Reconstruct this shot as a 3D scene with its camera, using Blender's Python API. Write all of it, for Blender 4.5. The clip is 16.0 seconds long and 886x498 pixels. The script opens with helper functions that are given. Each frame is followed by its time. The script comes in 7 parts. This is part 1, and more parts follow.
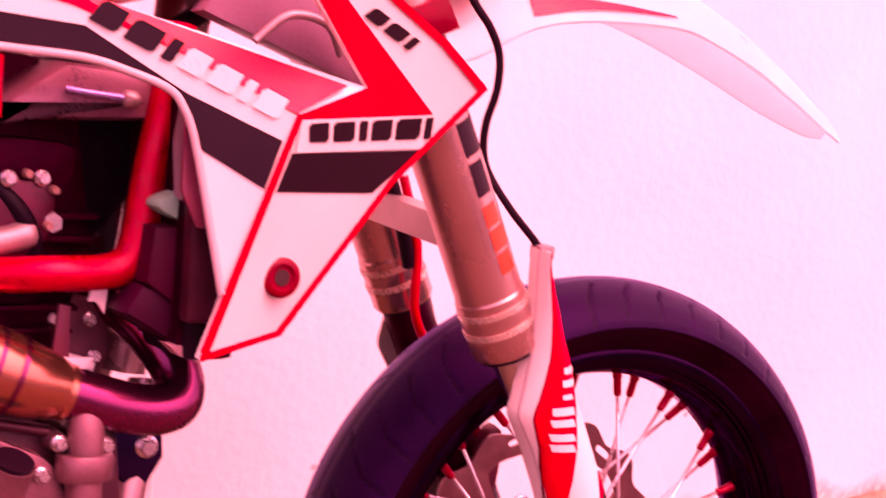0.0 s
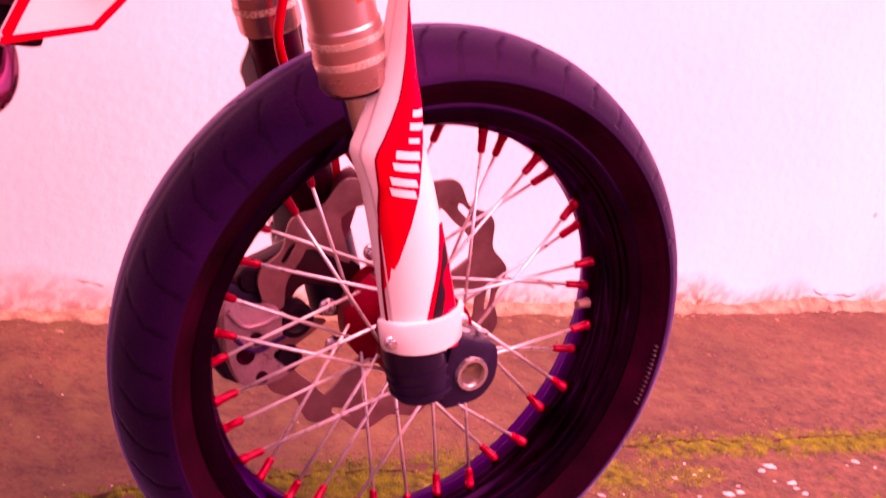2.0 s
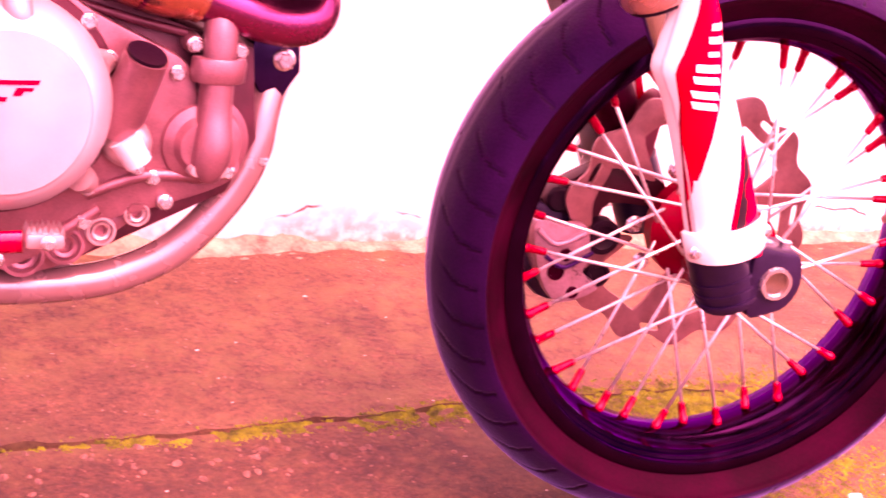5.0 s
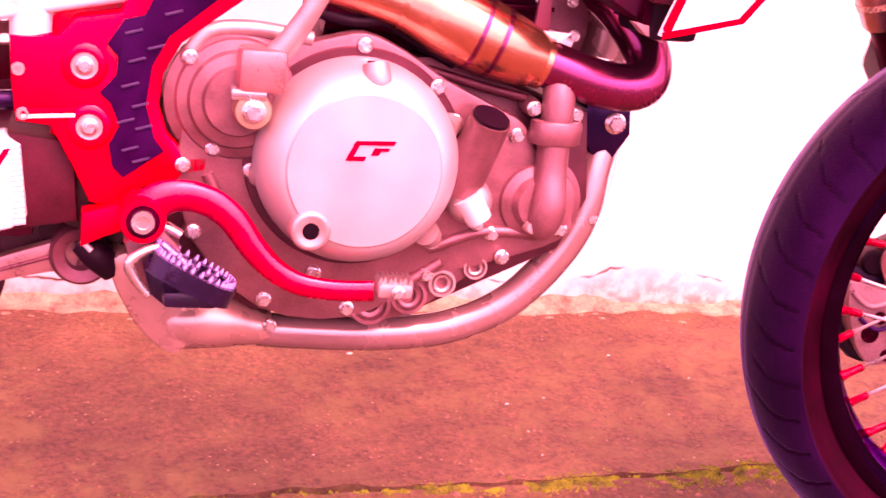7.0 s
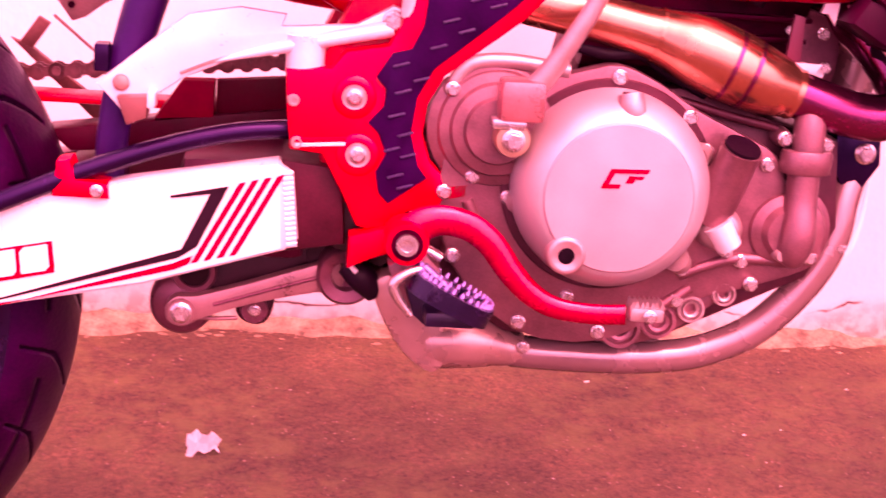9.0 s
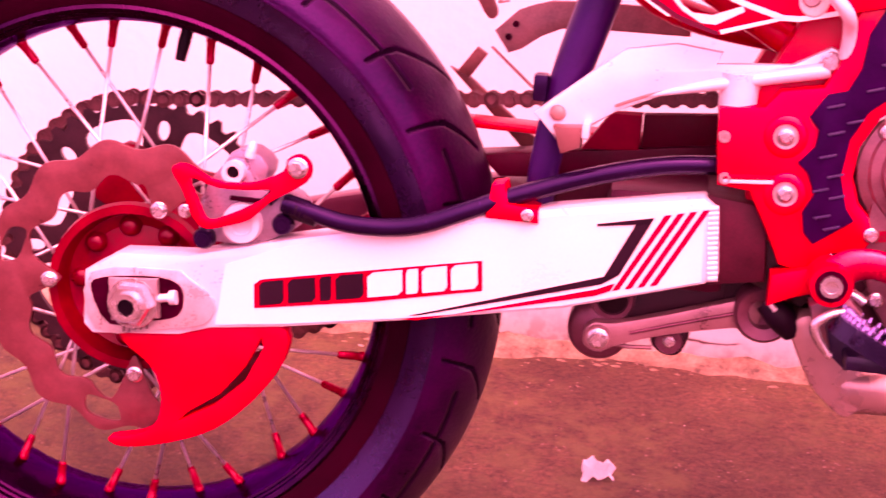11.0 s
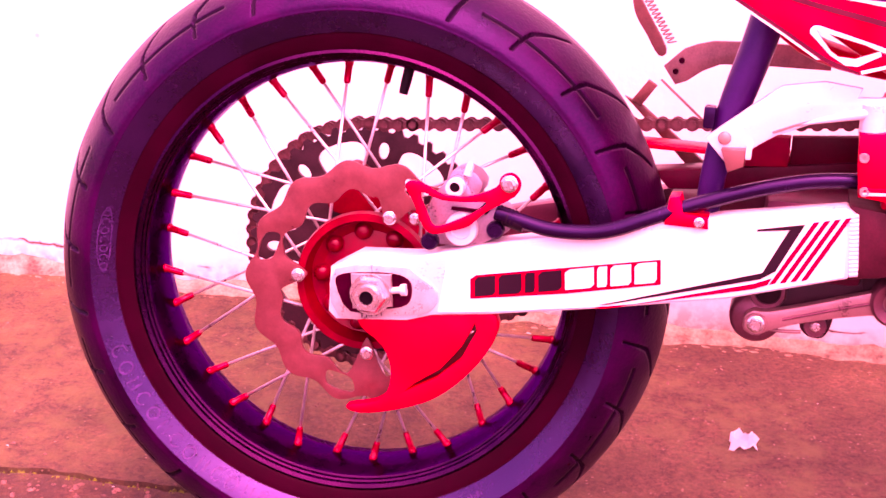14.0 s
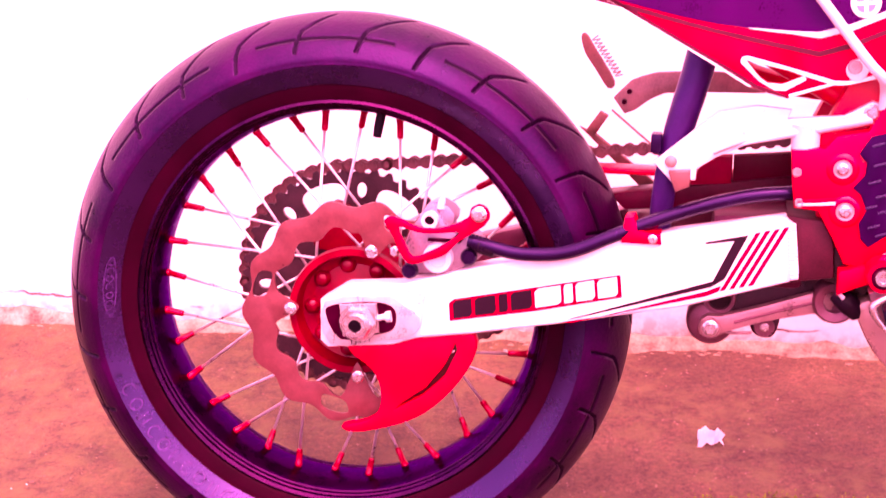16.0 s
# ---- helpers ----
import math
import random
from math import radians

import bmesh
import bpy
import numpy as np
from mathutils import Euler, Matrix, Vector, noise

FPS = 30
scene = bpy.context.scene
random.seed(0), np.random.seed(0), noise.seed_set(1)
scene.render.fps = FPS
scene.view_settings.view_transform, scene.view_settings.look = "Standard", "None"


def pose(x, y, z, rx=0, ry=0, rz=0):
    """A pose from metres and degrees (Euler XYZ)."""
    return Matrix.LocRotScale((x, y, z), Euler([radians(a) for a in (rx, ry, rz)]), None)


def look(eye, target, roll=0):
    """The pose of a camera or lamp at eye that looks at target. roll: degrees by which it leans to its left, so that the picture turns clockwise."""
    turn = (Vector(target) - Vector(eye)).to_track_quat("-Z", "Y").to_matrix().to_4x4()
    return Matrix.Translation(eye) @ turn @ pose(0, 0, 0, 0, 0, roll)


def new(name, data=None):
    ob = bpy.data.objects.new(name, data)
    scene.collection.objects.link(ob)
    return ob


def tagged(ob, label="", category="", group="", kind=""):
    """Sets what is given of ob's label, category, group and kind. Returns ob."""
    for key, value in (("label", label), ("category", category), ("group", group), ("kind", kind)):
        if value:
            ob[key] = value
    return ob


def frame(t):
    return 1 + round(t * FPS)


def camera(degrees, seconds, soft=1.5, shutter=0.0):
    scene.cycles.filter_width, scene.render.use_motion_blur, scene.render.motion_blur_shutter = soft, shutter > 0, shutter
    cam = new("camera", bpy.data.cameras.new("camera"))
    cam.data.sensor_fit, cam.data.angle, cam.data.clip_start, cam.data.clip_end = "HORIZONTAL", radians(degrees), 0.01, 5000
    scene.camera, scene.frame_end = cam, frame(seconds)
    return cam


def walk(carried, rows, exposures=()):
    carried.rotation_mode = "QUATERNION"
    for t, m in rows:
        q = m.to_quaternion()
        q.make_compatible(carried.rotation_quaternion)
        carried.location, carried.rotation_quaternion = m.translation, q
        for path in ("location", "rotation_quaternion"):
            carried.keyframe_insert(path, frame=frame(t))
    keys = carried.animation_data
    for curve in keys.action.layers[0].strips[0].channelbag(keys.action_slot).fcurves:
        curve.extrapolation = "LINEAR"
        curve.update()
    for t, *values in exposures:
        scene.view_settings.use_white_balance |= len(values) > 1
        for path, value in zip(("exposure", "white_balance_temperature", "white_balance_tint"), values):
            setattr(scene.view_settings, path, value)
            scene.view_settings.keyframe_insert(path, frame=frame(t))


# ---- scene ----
cam = camera(31.09, 16.0, 1.5, 0.4)
PATH = [
    (0, look((0.5015, -1.0712, 0.8872), (1.0368, -0.2535, 0.6753), 8.75)),
    (0.5, look((0.5484, -1.0723, 0.8766), (1.1011, -0.2748, 0.6345), 10.59)),
    (1, look((0.5757, -1.0744, 0.8687), (1.1263, -0.2849, 0.5977), 12.19)),
    (1.5, look((0.5945, -1.0822, 0.8641), (1.1435, -0.3014, 0.5656), 14.33)),
    (2, look((0.6129, -1.0899, 0.8564), (1.1675, -0.3276, 0.5227), 16.28)),
    (2.5, look((0.6361, -1.0920, 0.8475), (1.1737, -0.3357, 0.4748), 15.62)),
    (3, look((0.6507, -1.0943, 0.8461), (1.1618, -0.3208, 0.4711), 15.09)),
    (3.5, look((0.6440, -1.1086, 0.8453), (1.1736, -0.3505, 0.4649), 15.44)),
    (4, look((0.6327, -1.1318, 0.8465), (1.1241, -0.3476, 0.4676), 14.00)),
    (4.5, look((0.6051, -1.1430, 0.8471), (1.0244, -0.3273, 0.4485), 12.66)),
    (5, look((0.5925, -1.1519, 0.8485), (0.9749, -0.3204, 0.4456), 11.07)),
    (5.2, look((0.5861, -1.1573, 0.8503), (0.9428, -0.3144, 0.4473), 10.52)),
    (7.3, look((0.5252, -1.1956, 0.8542), (0.7337, -0.2979, 0.4661), 7.52)),
    (8, look((0.5139, -1.2104, 0.8541), (0.6839, -0.3049, 0.4653), 6.78)),
    (8.5, look((0.5050, -1.2215, 0.8566), (0.6415, -0.3105, 0.4676), 6.19)),
    (9, look((0.4960, -1.2292, 0.8580), (0.5851, -0.3089, 0.4770), 5.26)),
    (9.5, look((0.4849, -1.2399, 0.8598), (0.5271, -0.3129, 0.4872), 5.23)),
    (10, look((0.4742, -1.2467, 0.8596), (0.4576, -0.3179, 0.4894), 4.81)),
    (10.2, look((0.4714, -1.2507, 0.8592), (0.4257, -0.3226, 0.4896), 4.50)),
    (12.5, look((0.4207, -1.2862, 0.8603), (0.1839, -0.3935, 0.4769), 1.83)),
    (13, look((0.4128, -1.3300, 0.8818), (0.1662, -0.4383, 0.5022), 1.42)),
    (13.5, look((0.4177, -1.4095, 0.9133), (0.1953, -0.5101, 0.5369), 1.65)),
    (14, look((0.4155, -1.5300, 0.9647), (0.2125, -0.6273, 0.5853), 1.98)),
    (14.5, look((0.4190, -1.5869, 0.9906), (0.2260, -0.6857, 0.6026), 1.22)),
    (15, look((0.4284, -1.6223, 1.0067), (0.2454, -0.7194, 0.6177), 0.33)),
    (15.5, look((0.4389, -1.6555, 1.0176), (0.2536, -0.7519, 0.6314), -0.95)),
    (16, look((0.4399, -1.6663, 1.0244), (0.2523, -0.7543, 0.6596), -1.11)),
]
LIGHT = [
    (0.0, 0.97, 12400, 203),
    (1.5, 0.95, 12200, 197),
    (2.5, 1.3, 11300, 183),
    (3.5, 1.9, 11100, 177),
    (5.0, 2.32, 11300, 177),
    (7.5, 2.05, 11600, 176),
    (9.0, 1.62, 11400, 206),
    (10.2, 1.5, 10700, 213),
    (12.5, 1.22, 12000, 211),
    (13.5, 1.65, 10600, 214),
    (14.5, 1.85, 10000, 214),
    (16.0, 1.98, 9900, 204),
]
walk(cam, PATH, LIGHT)

# ---- daylight: bright overcast sky, soft sun from behind the camera ----
world = bpy.data.worlds.new("world")
scene.world = world
world.use_nodes = True
sky = world.node_tree.nodes.new("ShaderNodeTexSky")
sky.sky_type, sky.sun_disc = "NISHITA", False
sky.sun_elevation, sky.sun_rotation = radians(65), radians(155)
sky.dust_density, sky.ozone_density = 4.0, 1.0
world.node_tree.links.new(sky.outputs[0], world.node_tree.nodes["Background"].inputs[0])
world.node_tree.nodes["Background"].inputs[1].default_value = 0.2
sun = new("sun", bpy.data.lights.new("sun", "SUN"))
sun.data.energy, sun.data.angle, sun.data.color = 0.65, radians(80), (1.0, 0.95, 0.88)
sun.matrix_world = look((0.85, -1.8, 4.25), (0, 0, 0))


# ---- materials ----
def M(name, col, rough=0.5, metal=0.0, var=0.12, scale=30.0, bump=0.05, fine=400.0, coat=0.0, spec=0.5, tint=None):
    """A surface with variation at two scales and fine relief."""
    m = bpy.data.materials.new(name)
    m.use_nodes = True
    nt = m.node_tree
    b = nt.nodes["Principled BSDF"]
    b.inputs["Metallic"].default_value = metal
    b.inputs["Coat Weight"].default_value = coat
    b.inputs["Specular IOR Level"].default_value = spec
    if tint:
        b.inputs["Specular Tint"].default_value = (*tint, 1)
    tc = nt.nodes.new("ShaderNodeTexCoord")
    n1, n2 = nt.nodes.new("ShaderNodeTexNoise"), nt.nodes.new("ShaderNodeTexNoise")
    n1.inputs["Scale"].default_value, n1.inputs["Detail"].default_value = scale, 5
    n2.inputs["Scale"].default_value, n2.inputs["Detail"].default_value = fine, 3
    nt.links.new(tc.outputs["Object"], n1.inputs["Vector"])
    nt.links.new(tc.outputs["Object"], n2.inputs["Vector"])
    mix = nt.nodes.new("ShaderNodeMath")
    mix.operation = "MULTIPLY_ADD"
    mix.inputs[1].default_value = 0.4
    nt.links.new(n2.outputs["Fac"], mix.inputs[0])
    nt.links.new(n1.outputs["Fac"], mix.inputs[2])
    ramp = nt.nodes.new("ShaderNodeValToRGB")
    ramp.color_ramp.elements[0].position, ramp.color_ramp.elements[1].position = 0.45, 0.95
    ramp.color_ramp.elements[0].color = (*[c * (1 - var) for c in col], 1)
    ramp.color_ramp.elements[1].color = (*[min(1, c * (1 + var)) for c in col], 1)
    nt.links.new(mix.outputs[0], ramp.inputs[0])
    nt.links.new(ramp.outputs[0], b.inputs["Base Color"])
    rr = nt.nodes.new("ShaderNodeMapRange")
    rr.inputs["From Min"].default_value, rr.inputs["From Max"].default_value = 0.4, 1.0
    rr.inputs["To Min"].default_value, rr.inputs["To Max"].default_value = max(0.03, rough - 0.1), min(1, rough + 0.12)
    nt.links.new(mix.outputs[0], rr.inputs["Value"])
    nt.links.new(rr.outputs[0], b.inputs["Roughness"])
    if bump:
        bp = nt.nodes.new("ShaderNodeBump")
        bp.inputs["Strength"].default_value, bp.inputs["Distance"].default_value = bump, 0.002
        nt.links.new(mix.outputs[0], bp.inputs["Height"])
        nt.links.new(bp.outputs[0], b.inputs["Normal"])
    return m


RUBBER = M("tyre_rubber", (0.018, 0.0008, 0.0045), 0.5, 0, 0.35, 22, 0.2, 500, spec=0.07, tint=(1, 0.4, 0.6))
# violet specular tints put the sky's sheen into the rear tread and wall
RUBBERWORN = M("worn_tread_rubber", (0.022, 0.0012, 0.015), 0.34, 0, 0.9, 14, 0.5, 300, spec=0.3, tint=(0.55, 0.2, 1))
# rubber of the groove floors, darkened to deepen the shade in the recess
GROOVE = M("shaded_groove_rubber", (0.006, 0.0005, 0.005), 0.5, 0, 0.4, 40, 0.1, spec=0.12, tint=(0.7, 0.3, 1))
RUBBERBAND = M("lilac_sheen_tyre_wall", (0.015, 0.0025, 0.018), 0.27, 0, 0.35, 20, 0.3, 260, spec=0.8, tint=(0.5, 0.3, 1))
BLACKRIM = M("black_anodised_rim", (0.01, 0.002, 0.014), 0.2, 0.0, 0.3, 40, 0.03, spec=0.36, tint=(0.5, 0.25, 0.9))
RED = M("red_plastic", (0.75, 0.004, 0.008), 0.36, 0, 0.1, 25, 0.06)
REDANOD = M("red_anodised_metal", (0.55, 0.004, 0.012), 0.32, 0.3, 0.2, 60, 0.05)
DARKRED = M("red_hub_casting", (0.22, 0.001, 0.006), 0.36, 0.2, 0.3, 40, 0.1, spec=0.3)
WHITE = M("white_plastic", (0.74, 0.67, 0.61), 0.35, 0, 0.06, 14, 0.04)
CREAM = M("white_sticker", (0.77, 0.7, 0.64), 0.3, 0, 0.05, 10, 0.02)
BLACKST = M("black_sticker", (0.014, 0.002, 0.008), 0.4, 0, 0.2, 20, 0.03, spec=0.18)
BLACK = M("black_rubber", (0.01, 0.0015, 0.007), 0.5, 0, 0.3, 40, 0.15, spec=0.11)
ALU = M("cast_aluminium", (0.42, 0.28, 0.28), 0.4, 0.6, 0.18, 60, 0.18, 700)
ALUDARK = M("dark_cast_aluminium", (0.075, 0.014, 0.024), 0.45, 0.5, 0.4, 45, 0.25, 600)
ALUMID = M("stained_cast_aluminium", (0.24, 0.095, 0.11), 0.38, 0.6, 0.35, 40, 0.2, 650)
ALUBRIGHT = M("polished_aluminium", (0.72, 0.65, 0.67), 0.34, 0.25, 0.05, 50, 0.0)
STEEL = M("bright_steel", (0.6, 0.52, 0.53), 0.22, 0.9, 0.12, 80, 0.03)
NIPPLE = M("red_anodised_nipple", (0.42, 0.004, 0.014), 0.3, 0.4, 0.2, 60, 0.05)
RIMDARK = M("black_gloss_rim", (0.022, 0.004, 0.022), 0.15, 1.0, 0.3, 40, 0.02, tint=(0.6, 0.42, 0.8))
REARRIM = M("maroon_black_rim", (0.04, 0.006, 0.03), 0.26, 1.0, 0.3, 40, 0.02, spec=0.3, tint=(0.5, 0.3, 0.7))
ROTORPALE = M("pale_rotor_steel", (0.27, 0.11, 0.11), 0.36, 0.5, 0.22, 70, 0.08)
PRINTED = M("wet_raised_rubber", (0.05, 0.016, 0.08), 0.24, 0, 0.4, 60, 0.1, spec=0.5, tint=(0.7, 0.4, 1))
STRUTM = M("purple_black_paint", (0.03, 0.004, 0.055), 0.36, 0, 0.3, 30, 0.04, spec=0.4, tint=(0.6, 0.35, 1))
SPROCK = M("oily_sprocket_steel", (0.05, 0.012, 0.018), 0.4, 0.4, 0.4, 60, 0.15)
FRONTTREAD = M("dusty_front_tread", (0.014, 0.0022, 0.019), 0.45, 0, 0.7, 12, 0.35, 450, spec=0.1, tint=(0.6, 0.2, 1))
# sheen tint adds the sky's lilac light to the dusty tread
FRONTTREAD.node_tree.nodes["Principled BSDF"].inputs["Sheen Weight"].default_value = 0.5
FRONTTREAD.node_tree.nodes["Principled BSDF"].inputs["Sheen Roughness"].default_value = 0.3
FRONTTREAD.node_tree.nodes["Principled BSDF"].inputs["Sheen Tint"].default_value = (0.5, 0.36, 1.0, 1)
# copy of the red hub casting with shade in the colour, for the bosses
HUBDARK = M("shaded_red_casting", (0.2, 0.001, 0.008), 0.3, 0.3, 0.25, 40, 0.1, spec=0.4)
SPOKE = M("bright_spoke_steel", (0.74, 0.64, 0.66), 0.32, 0.65, 0.15, 80, 0.03)
DUSTBAND = M("dusty_brown_tyre_wall", (0.016, 0.001, 0.005), 0.55, 0, 0.7, 18, 0.3, 300, spec=0.04, tint=(1, 0.4, 0.7))
ROTOR = M("brake_rotor_steel", (0.2, 0.045, 0.045), 0.36, 0.4, 0.22, 70, 0.1)
DARKSTEEL = M("dark_steel", (0.034, 0.001, 0.008), 0.42, 0.3, 0.5, 60, 0.2, spec=0.12, tint=(1, 0.35, 0.55))
RUSTY = M("brown_oxidised_steel", (0.36, 0.18, 0.15), 0.5, 0.35, 0.25, 50, 0.15)
CHAINM = M("chain_steel", (0.2, 0.06, 0.06), 0.4, 0.5, 0.4, 120, 0.15)
GOLD = M("heat_tinted_header", (0.6, 0.22, 0.13), 0.24, 0.95, 0.14, 14, 0.02, 60)
PIPE = M("purple_brown_header", (0.25, 0.04, 0.1), 0.22, 0.95, 0.25, 14, 0.04)
FORKGOLD = M("champagne_anodised_fork", (0.6, 0.33, 0.29), 0.26, 0.85, 0.05, 9, 0.0, 40)
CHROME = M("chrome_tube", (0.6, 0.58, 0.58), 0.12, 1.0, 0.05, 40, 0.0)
DARKCAST = M("dark_lower_casting", (0.016, 0.004, 0.03), 0.35, 0.4, 0.3, 50, 0.1)
PURPLE = M("weathered_peg_steel", (0.3, 0.2, 0.45), 0.22, 0.8, 0.2, 60, 0.1)
ORANGE = M("orange_sticker", (0.85, 0.09, 0.02), 0.4, 0, 0.25, 25, 0.02)
PADRUBBER = M("violet_black_pad_rubber", (0.016, 0.001, 0.02), 0.42, 0, 0.4, 40, 0.15, spec=0.22, tint=(0.6, 0.2, 1))
MINT = M("mint_coolant_bottle", (0.1, 0.42, 0.3), 0.4, 0, 0.15, 20, 0.05)
THINWHITE = M("thin_white_plastic", (0.74, 0.66, 0.63), 0.35, 0, 0.06, 14, 0.04)
THINWHITE.node_tree.nodes["Principled BSDF"].inputs["Subsurface Weight"].default_value = 1.0
THINWHITE.node_tree.nodes["Principled BSDF"].inputs["Subsurface Radius"].default_value = (1.0, 0.88, 0.9)
THINWHITE.node_tree.nodes["Principled BSDF"].inputs["Subsurface Scale"].default_value = 0.03
PAPER = M("white_paper", (0.95, 0.95, 0.94), 0.8, 0, 0.03, 30, 0.1)


# ---- mesh helpers ----
def part(name, bm, m, parent=None, label="", smooth=True, at=None):
    me = bpy.data.meshes.new(name)
    if smooth:
        for f in bm.faces:
            f.smooth = True
    bm.normal_update()
    bm.to_mesh(me)
    bm.free()
    if smooth:
        me.set_sharp_from_angle(angle=radians(50))
    return place(name, me, m, parent, label, at)


def place(name, me, m, parent=None, label="", at=None):
    if m and not me.materials:
        me.materials.append(m)
    ob = new(name, me)
    if parent:
        ob.parent = parent
    if at is not None:
        ob.matrix_local = at
    if label:
        tagged(ob, label)
    return ob


def sharp(ob, degrees=35):
    """Keeps the hard edges of a smooth mesh crisp."""
    me = ob.data
    me.shade_smooth()
    me.set_sharp_from_angle(angle=radians(degrees))
    return ob


def poly_plate(pts, y0, y1, bev=0.003, holes=()):
    """A plate from an outline in x and z, between y0 and y1, with rounded edges."""
    bm = bmesh.new()
    lo, hi = min(y0, y1), max(y0, y1)
    edges = []
    for loop in (pts, *holes):
        vs = [bm.verts.new((x, lo, z)) for x, z in loop]
        edges += [bm.edges.new((vs[i], vs[(i + 1) % len(vs)])) for i in range(len(vs))]
    bmesh.ops.triangle_fill(bm, edges=edges, use_beauty=True, use_dissolve=False)
    if len(holes) == 0:
        bmesh.ops.dissolve_faces(bm, faces=bm.faces[:])
    faces = bm.faces[:]
    ret = bmesh.ops.extrude_face_region(bm, geom=faces)
    bmesh.ops.translate(bm, verts=[v for v in ret["geom"] if isinstance(v, bmesh.types.BMVert)], vec=(0, hi - lo, 0))
    bmesh.ops.recalc_face_normals(bm, faces=bm.faces[:])
    if bev:
        rim = [e for e in bm.edges if len(e.link_faces) == 2 and e.calc_face_angle(0) > 0.9 and abs(e.verts[0].co.y - e.verts[1].co.y) < 1e-6]
        bmesh.ops.bevel(bm, geom=rim, offset=bev, segments=2, profile=0.6, affect="EDGES", clamp_overlap=True)
    return bm


def smooth_line(pts, steps=6):
    """Catmull-Rom through the points (tuples of any length)."""
    out = []
    P = [Vector(p) for p in pts]
    for i in range(len(P) - 1):
        a, b, c, d = P[max(i - 1, 0)], P[i], P[i + 1], P[min(i + 2, len(P) - 1)]
        for s in range(steps):
            t = s / steps
            out.append(0.5 * ((2 * b) + (c - a) * t + (2 * a - 5 * b + 4 * c - d) * t * t + (3 * b - a - 3 * c + d) * t**3))
    out.append(P[-1])
    return out


def closed_curve(pts, steps=4):
    """A rounded closed outline through the points."""
    n = len(pts)
    P = [Vector(p) for p in pts]
    out = []
    for i in range(n):
        a, b, c, d = P[i - 1], P[i], P[(i + 1) % n], P[(i + 2) % n]
        for s in range(steps):
            t = s / steps
            q = 0.5 * ((2 * b) + (c - a) * t + (2 * a - 5 * b + 4 * c - d) * t * t + (3 * b - a - 3 * c + d) * t**3)
            out.append((q[0], q[1]))
    return out


def tube(pts, radii, n=14, steps=6, flat=1.0, bm=None):
    """A round bar along points; radii one number or one a point; flat squashes it along y."""
    bm = bm or bmesh.new()
    if not isinstance(radii, (list, tuple)):
        radii = [radii] * len(pts)
    line = smooth_line([(*p, r) for p, r in zip(pts, radii)], steps) if steps > 1 else [Vector((*p, r)) for p, r in zip(pts, radii)]
    C = [Vector(q[:3]) for q in line]
    rings = []
    side = None
    for i, c in enumerate(C):
        d = (C[min(i + 1, len(C) - 1)] - C[max(i - 1, 0)]).normalized()
        if side is None:
            side = d.cross(Vector((0, 1, 0)))
            if side.length < 0.1:
                side = d.cross(Vector((1, 0, 0)))
        side = (side - d * side.dot(d)).normalized()
        up = d.cross(side)
        ring = []
        for k in range(n):
            a = 2 * math.pi * k / n
            off = (side * math.cos(a) + up * math.sin(a)) * line[i][3]
            off.y *= flat
            ring.append(bm.verts.new(c + off))
        rings.append(ring)
    for r0, r1 in zip(rings, rings[1:]):
        for k in range(n):
            bm.faces.new((r0[k], r0[(k + 1) % n], r1[(k + 1) % n], r1[k]))
    bm.faces.new(rings[0][::-1])
    bm.faces.new(rings[-1])
    bmesh.ops.recalc_face_normals(bm, faces=bm.faces[:])
    return bm


def lathe(profile, n=64, cx=0.0, cz=0.0, closed=False, bm=None):
    """Turns (r, y) pairs about the y axis through (cx, cz)."""
    bm = bm or bmesh.new()
    rows = []
    for i in range(n):
        a = 2 * math.pi * i / n
        rows.append([bm.verts.new((cx + r * math.cos(a), y, cz + r * math.sin(a))) for r, y in profile])
    m = len(profile)
    for i in range(n):
        p, q = rows[i], rows[(i + 1) % n]
        for j in range(m if closed else m - 1):
            k = (j + 1) % m
            bm.faces.new((p[j], p[k], q[k], q[j]))
    if not closed:
        for j in (0, m - 1):
            if profile[j][0] > 1e-5:
                f = [r[j] for r in rows]
                bm.faces.new(f if j == 0 else f[::-1])
    bmesh.ops.remove_doubles(bm, verts=bm.verts[:], dist=1e-6)
    bmesh.ops.recalc_face_normals(bm, faces=bm.faces[:])
    return bm


def box(x0, x1, y0, y1, z0, z1, bev=0.002):
    bm = bmesh.new()
    bmesh.ops.create_cube(bm, size=1, matrix=Matrix.Translation(((x0 + x1) / 2, (y0 + y1) / 2, (z0 + z1) / 2)) @ Matrix.Diagonal((abs(x1 - x0), abs(y1 - y0), abs(z1 - z0), 1)))
    if bev:
        bmesh.ops.bevel(bm, geom=bm.edges[:], offset=bev, segments=2, profile=0.6, affect="EDGES", clamp_overlap=True)
    return bm


